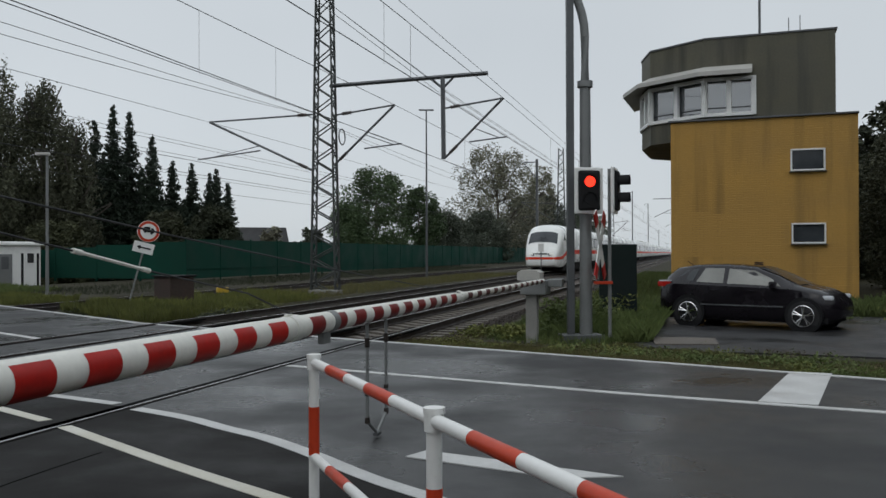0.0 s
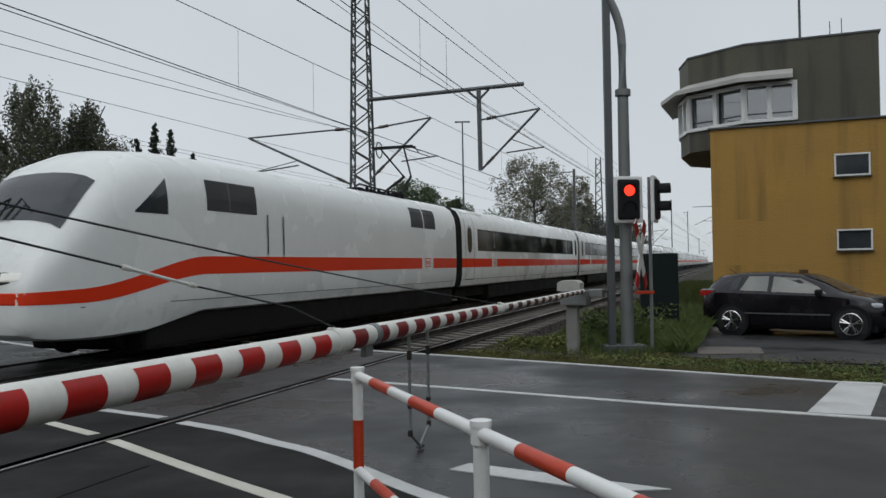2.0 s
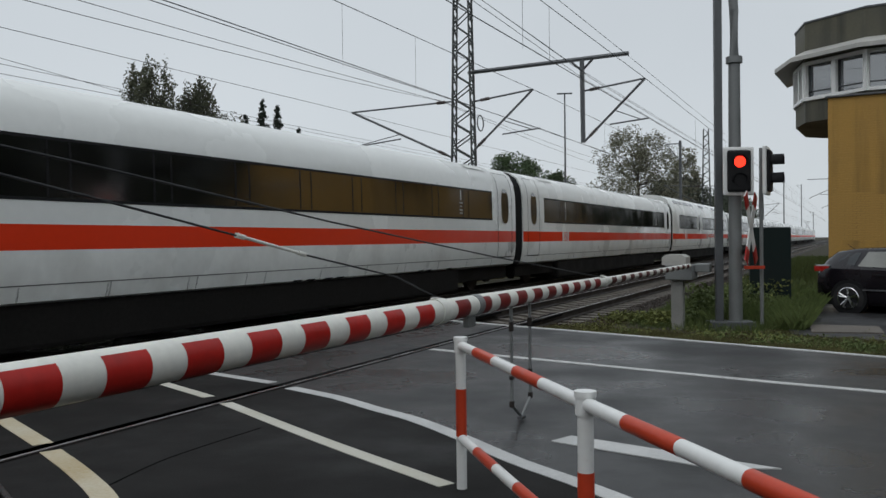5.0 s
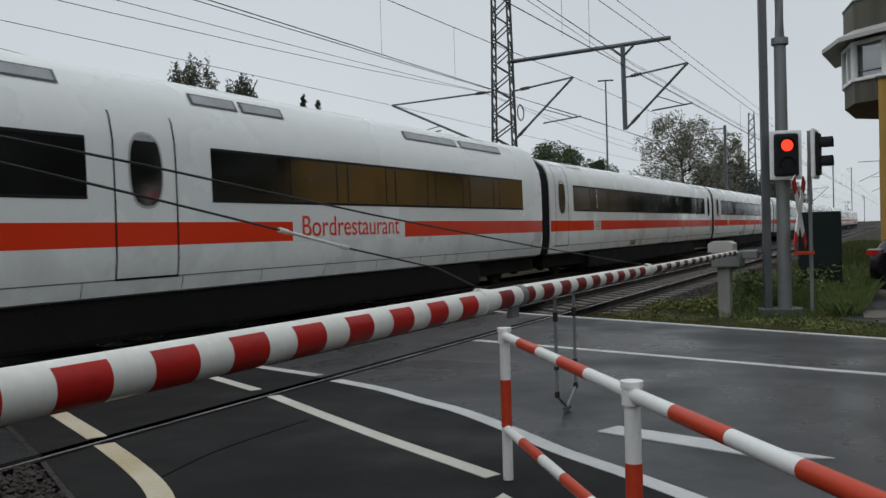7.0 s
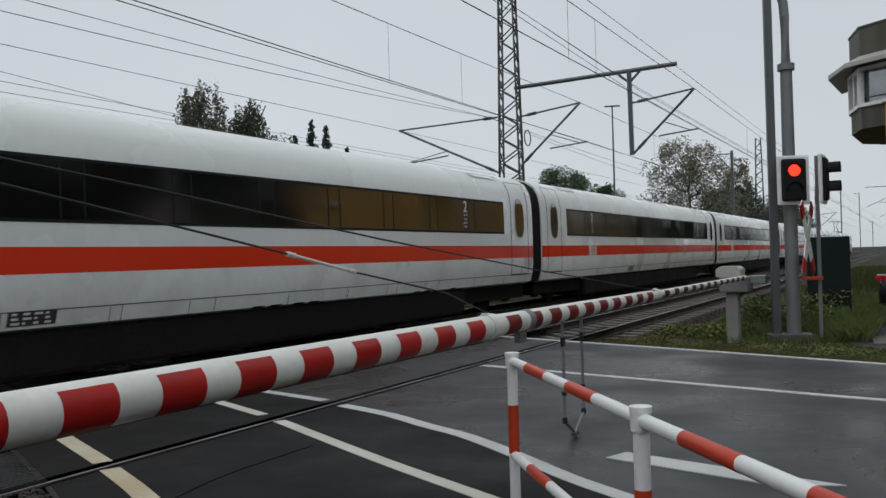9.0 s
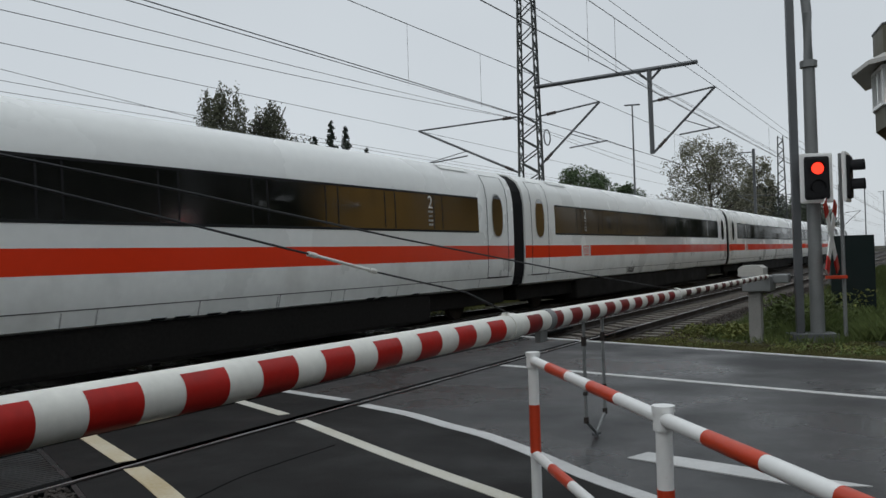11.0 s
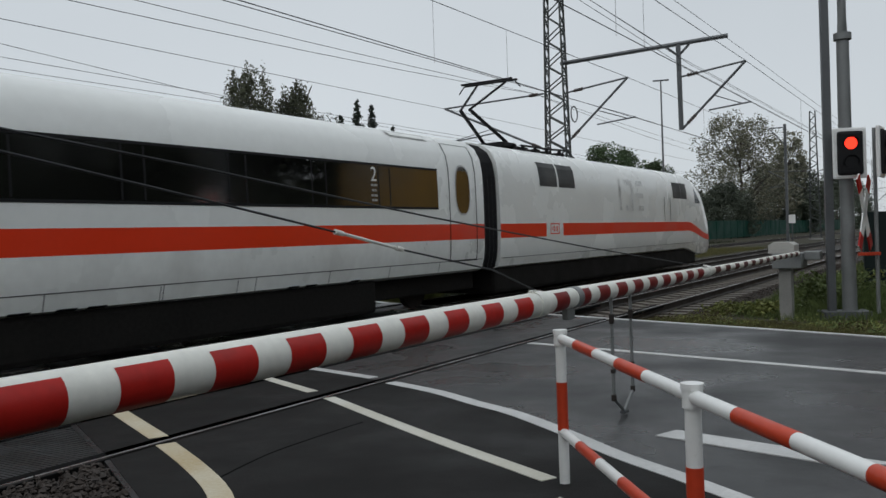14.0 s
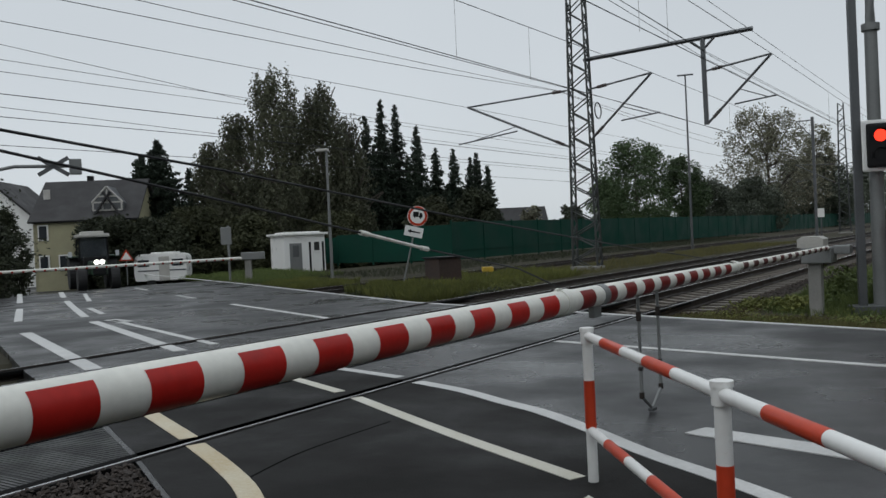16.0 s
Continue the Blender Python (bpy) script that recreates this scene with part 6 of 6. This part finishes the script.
        bm_box(bm, (2.05, sg * 0.893, 0.52), (1.9, 0.03, 0.03), bevel=0.008)
        part("side_trim", bm, STEEL, ob)
        for x in (1.45, 2.3):
            bm = bmesh.new()
            bm_box(bm, (x, sg * 0.90, 0.86), (0.17, 0.04, 0.03), bevel=0.01)
            part("door_handle", bm, CAR_PAINT, ob)
        for x in (0.80, 3.43):
            bm = bmesh.new()
            bm_tube(bm, (x, sg * 0.70, 0.345), (x, sg * 0.897, 0.345), 0.40, n=28)
            part("wheel_arch", bm, BLACK, ob)
            bm = bmesh.new()
            bm_tube(bm, (x, sg * 0.68, 0.335), (x, sg * 0.905, 0.325), 0.335, n=28)
            wheel = part("wheel", bm, TYRE, ob)
            bm = bmesh.new()
            bm_tube(bm, (x, sg * 0.90, 0.335), (x, sg * 0.909, 0.335), 0.235, n=28)
            part("rim_well", bm, BLACK, wheel)
            bm = bmesh.new()
            for k in range(28):
                a0, a1 = 2 * math.pi * k / 28, 2 * math.pi * (k + 1) / 28
                bm_tube(bm, (x + 0.228 * math.cos(a0), sg * 0.912, 0.335 + 0.228 * math.sin(a0)), (x + 0.228 * math.cos(a1), sg * 0.912, 0.335 + 0.228 * math.sin(a1)), 0.014, n=5)
            for k in range(5):
                for off in (-0.14, 0.14):
                    a = 2 * math.pi * k / 5 + 0.3
                    bm_tube(bm, (x + 0.03 * math.cos(a), sg * 0.915, 0.335 + 0.03 * math.sin(a)), (x + 0.225 * math.cos(a + off), sg * 0.915, 0.335 + 0.225 * math.sin(a + off)), 0.017, n=5)
            bm_tube(bm, (x, sg * 0.905, 0.335), (x, sg * 0.922, 0.335), 0.05, n=12)
            part("rim", bm, CHROME, wheel)
    bm = bmesh.new()
    bm_box(bm, (2.05, 0, 0.24), (3.7, 1.5, 0.16), bevel=0.03)
    part("floor_pan", bm, BLACK, ob)
    bm = bmesh.new()
    bm_tube(bm, (0.6, 0, 1.40), (0.42, 0, 1.52), 0.008, n=6)
    part("aerial", bm, BLACK, ob)


# ---- beyond the tracks ----
def place(az, d, z=0.0, turn=0.0):
    """A pose at a bearing and distance, its local -y towards the viewer."""
    return pose(d * math.sin(radians(az)), d * math.cos(radians(az)), z, 0, 0, -az + turn)


def build_fence():
    pts = [at(700, 30), at(45.7, 30), Vector((-30.2, 58.7, 0))]
    ob = thing("noise_fence", "long dark green screen fence on posts behind the tracks", "fence")
    posts = []
    bays = [(at(45.7 + 4 * k, 30), at(49.7 + 4 * k, 30), 2.62) for k in range(110)]
    a, b = at(45.7, 30), Vector((-29.0, 57.5, 0))
    bays += [(a.lerp(b, k / 4), a.lerp(b, (k + 1) / 4), 2.45 - 0.15 * k) for k in range(4)]
    for p, q, h in bays:
        bm = bmesh.new()
        m = Matrix.Translation(p) @ pose(0, 0, 0, 0, 0, math.degrees(math.atan2(q.y - p.y, q.x - p.x)))
        L = (q - p).length
        bm_box(bm, (L / 2, 0, h / 2 + 0.05), (L - 0.05, 0.05, h - 0.15), m)
        part("panel", bm, FENCE_GREEN, ob)
        bm = bmesh.new()
        bm_box(bm, (0, 0, h / 2), (0.10, 0.12, h + 0.14), m, bevel=0.01)
        part("post", bm, FENCE_GREEN, ob)
        bm = bmesh.new()
        bm_box(bm, (L / 2, -0.05, 0.75), (L, 0.05, 0.07), m)
        part("rail", bm, FENCE_GREEN, ob)


def build_hut():
    ob = thing("relay_hut", "small white prefabricated railway hut with flat roof", "hut", place(-27.2, 61, -0.35, 24))
    bm = bmesh.new()
    bm_box(bm, (0, 0, 1.3), (3.1, 2.4, 2.6), bevel=0.03)
    part("wall", bm, WHITE, ob)
    bm = bmesh.new()
    bm_box(bm, (0, 0, 2.68), (3.5, 2.8, 0.16), bevel=0.04)
    bm_box(bm, (0, 0, 2.80), (2.6, 1.9, 0.10), bevel=0.04)
    part("roof", bm, WHITE, ob)
    bm = bmesh.new()
    bm_box(bm, (-0.7, -1.21, 1.05), (0.9, 0.05, 2.0), bevel=0.01)
    d = part("door", bm, ZINC, ob)
    bm = bmesh.new()
    bm_box(bm, (-0.7, -1.24, 1.5), (0.45, 0.03, 0.8), bevel=0.01)
    part("door_panel", bm, STEEL, d)
    bm = bmesh.new()
    bm_box(bm, (0.9, -1.21, 1.8), (0.4, 0.05, 0.6), bevel=0.01)
    part("window", bm, GLASS, ob)
    gate = thing("dark_gate_post", "dark steel gate post beside the hut", "post", place(-25.9, 57, -0.2))
    for x in (-0.5, 0.35):
        bm = bmesh.new()
        bm_box(bm, (x, 0, 0.95), (0.14, 0.14, 2.0), bevel=0.02)
        part("post", bm, BLACK, gate)


def build_street_things():
    # street lamps
    for x, y, h in ((-16.3, 34.9, 5.75),):
        ob = thing("street_lamp", "slim grey street lamp with flat head", "street lamp", pose(x, y, 0))
        bm = bmesh.new()
        bm_tube(bm, (0, 0, -0.2), (0, 0, h), 0.07, 0.05, n=12)
        part("pole", bm, ZINC, ob, smooth=True)
        bm = bmesh.new()
        bm_box(bm, (-0.16, -0.05, h + 0.05), (0.55, 0.26, 0.12), bevel=0.04)
        part("head", bm, TRIM, ob)
    ob = thing("yard_lamp", "tall thin steel yard lamp with crossbar head", "street lamp", place(-1.1, 62))
    bm = bmesh.new()
    bm_tube(bm, (0, 0, -0.2), (0, 0, 12.1), 0.09, 0.05, n=10)
    part("pole", bm, STEEL, ob)
    bm = bmesh.new()
    bm_box(bm, (0, 0, 12.15), (1.1, 0.16, 0.10), bevel=0.03)
    part("head", bm, STEEL, ob)
    # leaning sign
    base, top = Vector((-10.45, 28.17, 0)), Vector((-9.86, 28.37, 2.55))
    ob = thing("traffic_sign", "leaning pole with round red-rimmed truck sign and arrow plate", "road sign", Matrix.Translation(base) @ pose(0, 0, 0, 0, 14.5, 19))
    bm = bmesh.new()
    bm_tube(bm, (0, 0.03, -0.2), (0, 0.03, 2.75), 0.03, n=10)
    part("pole", bm, ZINC, ob)
    for r, y, mat, nm in ((0.36, 0.0, WHITE, "plate"), (0.345, -0.008, RAILING_RED, "red_rim"), (0.26, -0.014, WHITE, "face")):
        bm = bmesh.new()
        bm_tube(bm, (0, y, 2.50), (0, y - 0.008, 2.50), r, n=32)
        part(nm, bm, mat, ob)
    bm = bmesh.new()
    bm_plate(bm, [(-0.17, 2.47), (0.03, 2.47), (0.03, 2.49), (0.06, 2.49), (0.06, 2.47), (0.17, 2.47), (0.17, 2.56), (0.13, 2.63), (0.06, 2.63), (0.06, 2.52), (0.03, 2.52), (0.03, 2.66), (-0.17, 2.62)], pose(0, -0.03, 0), 0.006)
    for x in (-0.10, 0.11):
        bm_tube(bm, (x, -0.024, 2.455), (x, -0.030, 2.455), 0.035, n=12)
    part("truck_symbol", bm, BLACK, ob)
    bm = bmesh.new()
    bm_box(bm, (-0.02, 0.0, 1.93), (0.66, 0.012, 0.36), pose(0, 0, 0), bevel=0.004)
    part("arrow_plate", bm, WHITE, ob)
    bm = bmesh.new()
    bm_plate(bm, [(-0.24, 1.93), (-0.12, 1.85), (-0.12, 1.905), (0.22, 1.905), (0.22, 1.955), (-0.12, 1.955), (-0.12, 2.01)], pose(0, -0.014, 0), 0.006)
    part("arrow", bm, BLACK, ob)
    # rusty trackside cabinet
    ob = thing("trackside_cabinet", "rusty brown sheet-metal trackside cabinet with dark lid", "cabinet", place(-17.6, 30.4, 0, 38))
    bm = bmesh.new()
    bm_box(bm, (0, 0, 0.42), (1.0, 0.85, 0.94), bevel=0.02)
    part("housing", bm, RUST, ob)
    bm = bmesh.new()
    bm_box(bm, (0, 0, 0.91), (1.12, 0.97, 0.06), bevel=0.015)
    part("lid", bm, BLACK, ob)
    ob = thing("warning_sign", "small white and red triangular warning sign by the road", "road sign", pose(-34.5, 44.2, -0.2, 0, 0, 38))
    bm = bmesh.new()
    bm_tube(bm, (0, 0.03, -0.2), (0, 0.03, 1.95), 0.03, n=8)
    part("pole", bm, ZINC, ob)
    bm = bmesh.new()
    bm_plate(bm, [(-0.42, 1.32), (0.42, 1.32), (0, 2.02)], pose(0, 0, 0), 0.02)
    part("red_rim", bm, RAILING_RED, ob)
    bm = bmesh.new()
    bm_plate(bm, [(-0.30, 1.39), (0.30, 1.39), (0, 1.88)], pose(0, -0.03, 0), 0.02)
    part("face", bm, WHITE, ob)
    ob = thing("yellow_marker", "small faded yellow marker box in the grass", "marker", place(-14.6, 33, 0.02, 10))
    bm = bmesh.new()
    bm_box(bm, (0, 0, 0.28), (0.42, 0.3, 0.2), bevel=0.03)
    part("box", bm, MARKER_YELLOW, ob)
    bm = bmesh.new()
    bm_box(bm, (0, 0, 0.08), (0.1, 0.1, 0.3))
    part("foot", bm, CONCRETE, ob)
    ob = thing("kilometre_plate", "small white plate on a short post by the track", "sign", place(6.6, 62))
    bm = bmesh.new()
    bm_box(bm, (0, 0, 0.9), (0.08, 0.08, 2.0))
    part("post", bm, STEEL, ob)
    bm = bmesh.new()
    bm_box(bm, (0, -0.06, 2.05), (0.42, 0.03, 0.58), bevel=0.005)
    part("plate", bm, WHITE, ob)
    # dark cabinet behind the signal
    # leafy weeds at the foot of the catch post and the signal
    rng = np.random.default_rng(8)
    for i, (x, y, r, hgt) in enumerate(((1.45, 17.5, 0.35, 0.24), (2.35, 17.7, 0.40, 0.80), (0.8, 18.0, 0.40, 0.16), (3.3, 18.4, 0.45, 0.75), (4.0, 20.0, 0.5, 0.8), (9.9, 21.6, 0.5, 0.5), (11.6, 20.9, 0.6, 0.55))):
        c = np.stack([x + rng.normal(0, r * 0.5, 900), y + rng.normal(0, r * 0.5, 900), -0.1 + hgt * rng.uniform(0, 1, 900) ** 1.2], 1)
        v, f = leaves(rng, c, 0.03, 0.045)
        me = bpy.data.meshes.new("weed_clump")
        me.from_pydata(v.tolist(), [], f.tolist())
        me.materials.append(GRASS if i % 2 else WEED)
        tagged(new("weed_clump", me), "leafy green weed clump on the verge", "weeds", kind="stuff")
    ob = thing("switch_cabinet", "dark green steel switch cabinet standing in grass", "cabinet", place(11.55, 20.4, -0.1, 4))
    bm = bmesh.new()
    bm_box(bm, (0.03, 0, 0.95), (0.86, 0.4, 2.0), bevel=0.02)
    part("housing", bm, DARK_GREEN, ob)
    # concrete slab at the car park's edge
    bm = bmesh.new()
    bm_prism(bm, [(4.26, 17.27), (5.44, 17.0), (5.15, 15.85), (3.98, 15.95)], -0.2, -0.06)
    structure("kerb_slab", "worn concrete slab at the verge", bm, SLEEPER, category="slab")
    bm = bmesh.new()
    bm_prism(bm, [(3.9, 17.5), (3.6, 15.8), (4.5, 14.9), (5.9, 14.5), (7.2, 13.95), (20, 5.6), (26, 15), (15.5, 24.5), (9.0, 27.6), (7.2, 28.2), (5.6, 22.0)], -0.3, -0.085)
    structure("car_park", "old grey asphalt parking area", bm, PATCH, category="pavement")


def build_far_barrier():
    a, b = Vector((-21.8, 36.4, 1.08)), Vector((-30.5, 23.0, 1.05))
    M = Matrix.Translation(a) @ (b - a).to_track_quat("Y", "Z").to_matrix().to_4x4()
    L = (b - a).length
    ob = thing("far_barrier_boom", "thin red and white barrier boom lowered over the far lane", "barrier", M)
    bm = bmesh.new()
    bm_tube(bm, (0, 0, 0), (0, L, 0), 0.075, 0.06, n=14)
    part("tube", bm, BOOM_WHITE, ob, smooth=True)
    y = 0.5
    while y < L - 0.4:
        bm = bmesh.new()
        bm_shell(bm, y, y + 0.09, 0.0765, 0.0755, -190, -20, 12)
        part("red_band", bm, BOOM_RED, ob)
        y += 0.42
    ob = thing("far_barrier_drive", "grey barrier drive post holding the far boom", "barrier", pose(-21.6, 36.7, 0, 0, 0, 20))
    bm = bmesh.new()
    bm_box(bm, (0, 0, 0.5), (0.3, 0.3, 1.1), bevel=0.03)
    part("post", bm, CONCRETE, ob)
    bm = bmesh.new()
    bm_box(bm, (0.25, 0, 1.18), (1.1, 0.45, 0.36), bevel=0.03)
    part("housing", bm, ZINC, ob)
    ob = thing("far_signal", "road signal head seen from behind on a grey post", "traffic signal", pose(-22.4, 36.3, 0, 0, 0, 30))
    bm = bmesh.new()
    bm_tube(bm, (0, 0, -0.1), (0, 0, 2.7), 0.06, n=10)
    part("post", bm, ZINC, ob)
    bm = bmesh.new()
    bm_box(bm, (-0.1, 0, 2.2), (0.5, 0.14, 0.85), bevel=0.03)
    part("board", bm, ZINC, ob)
    # overhead cross on a curved mast
    ob = thing("overhead_crossing_sign", "curved grey mast carrying a crossing cross and lamp", "road sign", place(-45.6, 36.5, 0))
    bm = bmesh.new()
    bm_path(bm, [(0, 0, -0.2), (0, 0, 4.0), (0.08, 0, 4.6), (0.4, 0, 5.0), (1.0, 0, 5.13), (3.1, 0, 5.15)], 0.07, 10)
    part("mast", bm, ZINC, ob, smooth=True)
    for ang in (58, -58):
        bm = bmesh.new()
        bm_box(bm, (0, -0.1, 0), (0.16, 0.03, 1.3), pose(2.35, 0, 5.13, 0, ang, 0), bevel=0.005)
        part("cross_arm", bm, STEEL, ob)
    bm = bmesh.new()
    bm_box(bm, (3.15, 0, 5.12), (0.45, 0.25, 0.62), bevel=0.04)
    part("signal_head", bm, ZINC, ob)


def build_vehicles_far():
    # tractor, front on
    ob = thing("tractor", "dark tractor with lit headlights waiting at the far barrier", "tractor", place(-39.8, 47.5, -0.2, 6))
    GREENISH = material("tractor_paint", (0.02, 0.045, 0.025), 0.4, var=0.3, scale=2, bump=0)
    for sx in (-1, 1):
        for y, r, w, x in ((1.6, 0.85, 0.55, 0.90), (-0.9, 0.6, 0.42, 0.78)):
            bm = bmesh.new()
            bm_tube(bm, (sx * (x - w / 2), y, r), (sx * (x + w / 2), y, r), r, n=24)
            part("wheel", bm, TYRE, ob)
        bm = bmesh.new()
        bm_box(bm, (sx * 0.95, 1.5, 1.72), (0.6, 1.3, 0.1), bevel=0.04)
        part("mudguard", bm, GREENISH, ob)
        bm = bmesh.new()
        bm_tube(bm, (sx * 0.13, -1.70, 1.42), (sx * 0.13, -1.74, 1.42), 0.12, n=16)
        part("headlight", bm, HEADLIGHT, ob)
        bm = bmesh.new()
        bm_box(bm, (sx * 1.15, 0.5, 1.85), (0.18, 0.06, 0.28), bevel=0.02)
        part("mirror", bm, LENS, ob)
        for y in (0.55, 2.0):
            bm = bmesh.new()
            bm_tube(bm, (sx * 0.72, y, 1.5), (sx * 0.66, y, 2.72), 0.045, n=6)
            part("cab_pillar", bm, BLACK, ob)
    bm = bmesh.new()
    bm_box(bm, (0, -0.6, 1.12), (0.78, 2.1, 0.72), bevel=0.10)
    part("bonnet", bm, GREENISH, ob)
    bm = bmesh.new()
    bm_box(bm, (0, -1.66, 1.05), (0.62, 0.06, 0.5), bevel=0.04)
    part("grille", bm, BLACK, ob)
    bm = bmesh.new()
    bm_box(bm, (0, 1.25, 2.80), (1.6, 1.8, 0.18), bevel=0.06)
    bm_box(bm, (0, 1.25, 2.95), (1.1, 1.2, 0.16), bevel=0.05)
    part("cab_roof", bm, TRIM, ob)
    bm = bmesh.new()
    bm_box(bm, (0, 0.60, 2.15), (1.32, 0.03, 1.1))
    part("cab_window", bm, CABIN_GLASS, ob)
    bm = bmesh.new()
    bm_box(bm, (0, 0.9, 1.2), (1.1, 1.9, 1.0), bevel=0.05)
    part("chassis", bm, BLACK, ob)
    # caravan
    ob = thing("caravan", "white touring caravan with grey stripe on the far road", "caravan", place(-35.75, 66, -0.99, -12))
    bm = bmesh.new()
    bm_plate(bm, [(-1.8, 0.45), (1.75, 0.45), (1.85, 0.9), (1.85, 2.1), (1.7, 2.35), (1.4, 2.42), (-1.5, 2.42), (-1.85, 2.2), (-1.9, 1.0)], pose(0, -1.05, 0), 2.1)
    bmesh.ops.bevel(bm, geom=bm.edges[:], offset=0.06, segments=2, affect="EDGES")
    part("body", bm, WHITE, ob)
    bm = bmesh.new()
    bm_box(bm, (0.2, -0.1, 2.46), (1.8, 1.4, 0.14), bevel=0.04)
    part("roof_hatch", bm, WHITE, ob)
    for x, w in ((-1.2, 0.8), (1.2, 0.8)):
        bm = bmesh.new()
        bm_box(bm, (x, -1.06, 1.75), (w, 0.04, 0.5), bevel=0.02)
        part("window", bm, GLASS, ob)
    bm = bmesh.new()
    bm_box(bm, (0.1, -1.055, 1.2), (3.4, 0.03, 0.10))
    part("stripe", bm, STEEL, ob)
    bm = bmesh.new()
    bm_box(bm, (0.25, -1.06, 1.35), (0.75, 0.03, 1.7), bevel=0.02)
    part("door", bm, TRIM, ob)
    for sy in (-0.95, 0.95):
        bm = bmesh.new()
        bm_tube(bm, (-0.7, sy - 0.09, 0.32), (-0.7, sy + 0.09, 0.32), 0.32, n=20)
        part("wheel", bm, TYRE, ob)


def house(name, m, W, D, eave, ridge, wall, label, dormer=False, along_x=True):
    ob = thing(name, label, "house", m)
    t = 0.25
    bm = bmesh.new()
    bm_plate(bm, [(-D / 2, -1.5), (D / 2, -1.5), (D / 2, eave), (0, ridge - 0.15), (-D / 2, eave)], pose(-W / 2, 0, 0, 0, 0, 90) @ pose(0, -t, 0), t)
    bm_plate(bm, [(-D / 2, -1.5), (D / 2, -1.5), (D / 2, eave), (0, ridge - 0.15), (-D / 2, eave)], pose(W / 2, 0, 0, 0, 0, 90), t)
    part("gable_wall", bm, wall, ob)
    for sy in (-1, 1):
        bm = bmesh.new()
        bm_box(bm, (0, sy * (D / 2 - t / 2), (eave - 1.5) / 2), (W - 0.02, t, eave + 1.5))
        part("wall", bm, wall, ob)
        bm = bmesh.new()
        a = math.degrees(math.atan2(ridge - eave, D / 2))
        L = math.hypot(ridge - eave, D / 2) + 0.4
        bm_box(bm, (0, -L / 2, 0), (W + 0.6, L, 0.16), pose(0, 0, ridge, 0, 0, 0 if sy < 0 else 180) @ pose(0, 0, 0, a, 0, 0))
        part("roof", bm, ROOF_TILE, ob)
    return ob


def build_houses():
    # house with a dark tiled roof: eaves to the street, gable to the left
    h = house("house", place(-39.4, 74, -0.6, -14), 7.4, 9.0, 5.0, 8.1, PLASTER, "olive plastered house with steep dark tiled roof", True)
    for x, z in ((-3.0, 4.0), (-3.0, 1.7), (-1.6, 1.7)):
        bm = bmesh.new()
        bm_box(bm, (x, -4.53, z), (0.75, 0.10, 1.2), bevel=0.02)
        w = part("window", bm, WHITE, h)
        bm = bmesh.new()
        bm_box(bm, (x, -4.57, z), (0.55, 0.06, 1.0))
        part("pane", bm, GLASS, w)
    bm = bmesh.new()
    bm_box(bm, (-3.3, -2.2, 6.9), (0.5, 0.12, 1.0), bevel=0.02)
    part("roof_window", bm, TRIM, h)
    bm = bmesh.new()
    bm_plate(bm, [(-1.2, 5.5), (1.2, 5.5), (1.2, 6.1), (0, 7.4), (-1.2, 6.1)], pose(1.6, -4.0, 0), 3.0)
    d = part("dormer", bm, STEEL, h)
    for sx in (-1, 1):
        bm = bmesh.new()
        bm_box(bm, (sx * 0.70, 1.4, 0.0), (2.3, 3.3, 0.12), pose(1.6, -4.1, 6.55) @ pose(0, 0, 0, 0, sx * 56, 0))
        part("dormer_roof", bm, ROOF_TILE, d)
    bm = bmesh.new()
    for z, w in ((5.55, 2.2), (6.15, 2.2), (6.6, 1.3)):
        bm_box(bm, (1.6, -4.02, z), (w, 0.06, 0.12))
    for x in (-1.05, -0.35, 0.35, 1.05):
        bm_box(bm, (1.6 + x, -4.02, 5.85), (0.12, 0.05, 0.6))
    bm_box(bm, (1.6, -4.02, 6.6), (0.12, 0.05, 1.1))
    for sx in (-1, 1):
        bm_tube(bm, (1.6 + sx * 1.15, -4.03, 6.12), (1.6, -4.03, 7.35), 0.07, n=6)
    part("timber", bm, TRIM, d, "white timber framing")
    bm = bmesh.new()
    bm_box(bm, (-0.6, 0.2, 8.2), (0.45, 0.45, 0.7), bevel=0.02)
    part("chimney", bm, BLACK, h)
    g = house("house", place(-44.4, 88, -0.8, 70), 9.0, 8.0, 5.6, 9.3, WHITE, "white gabled house with dark roof")
    f = house("house", place(-12.3, 150, -1.0, 8), 9.0, 9.0, 3.2, 7.2, PLASTER, "distant low house with dark tiled roof")


build_ground()
build_road()
build_tracks()
build_crossing()
TRAIN = build_train()
build_boom()
build_catch_post()
build_railing()
build_signal()
build_signal_box()
build_catenary()
build_fence()
build_car()
build_hut()
build_street_things()
build_far_barrier()
build_vehicles_far()
build_houses()
build_trees()
build_grass()
build_stones()


motions()
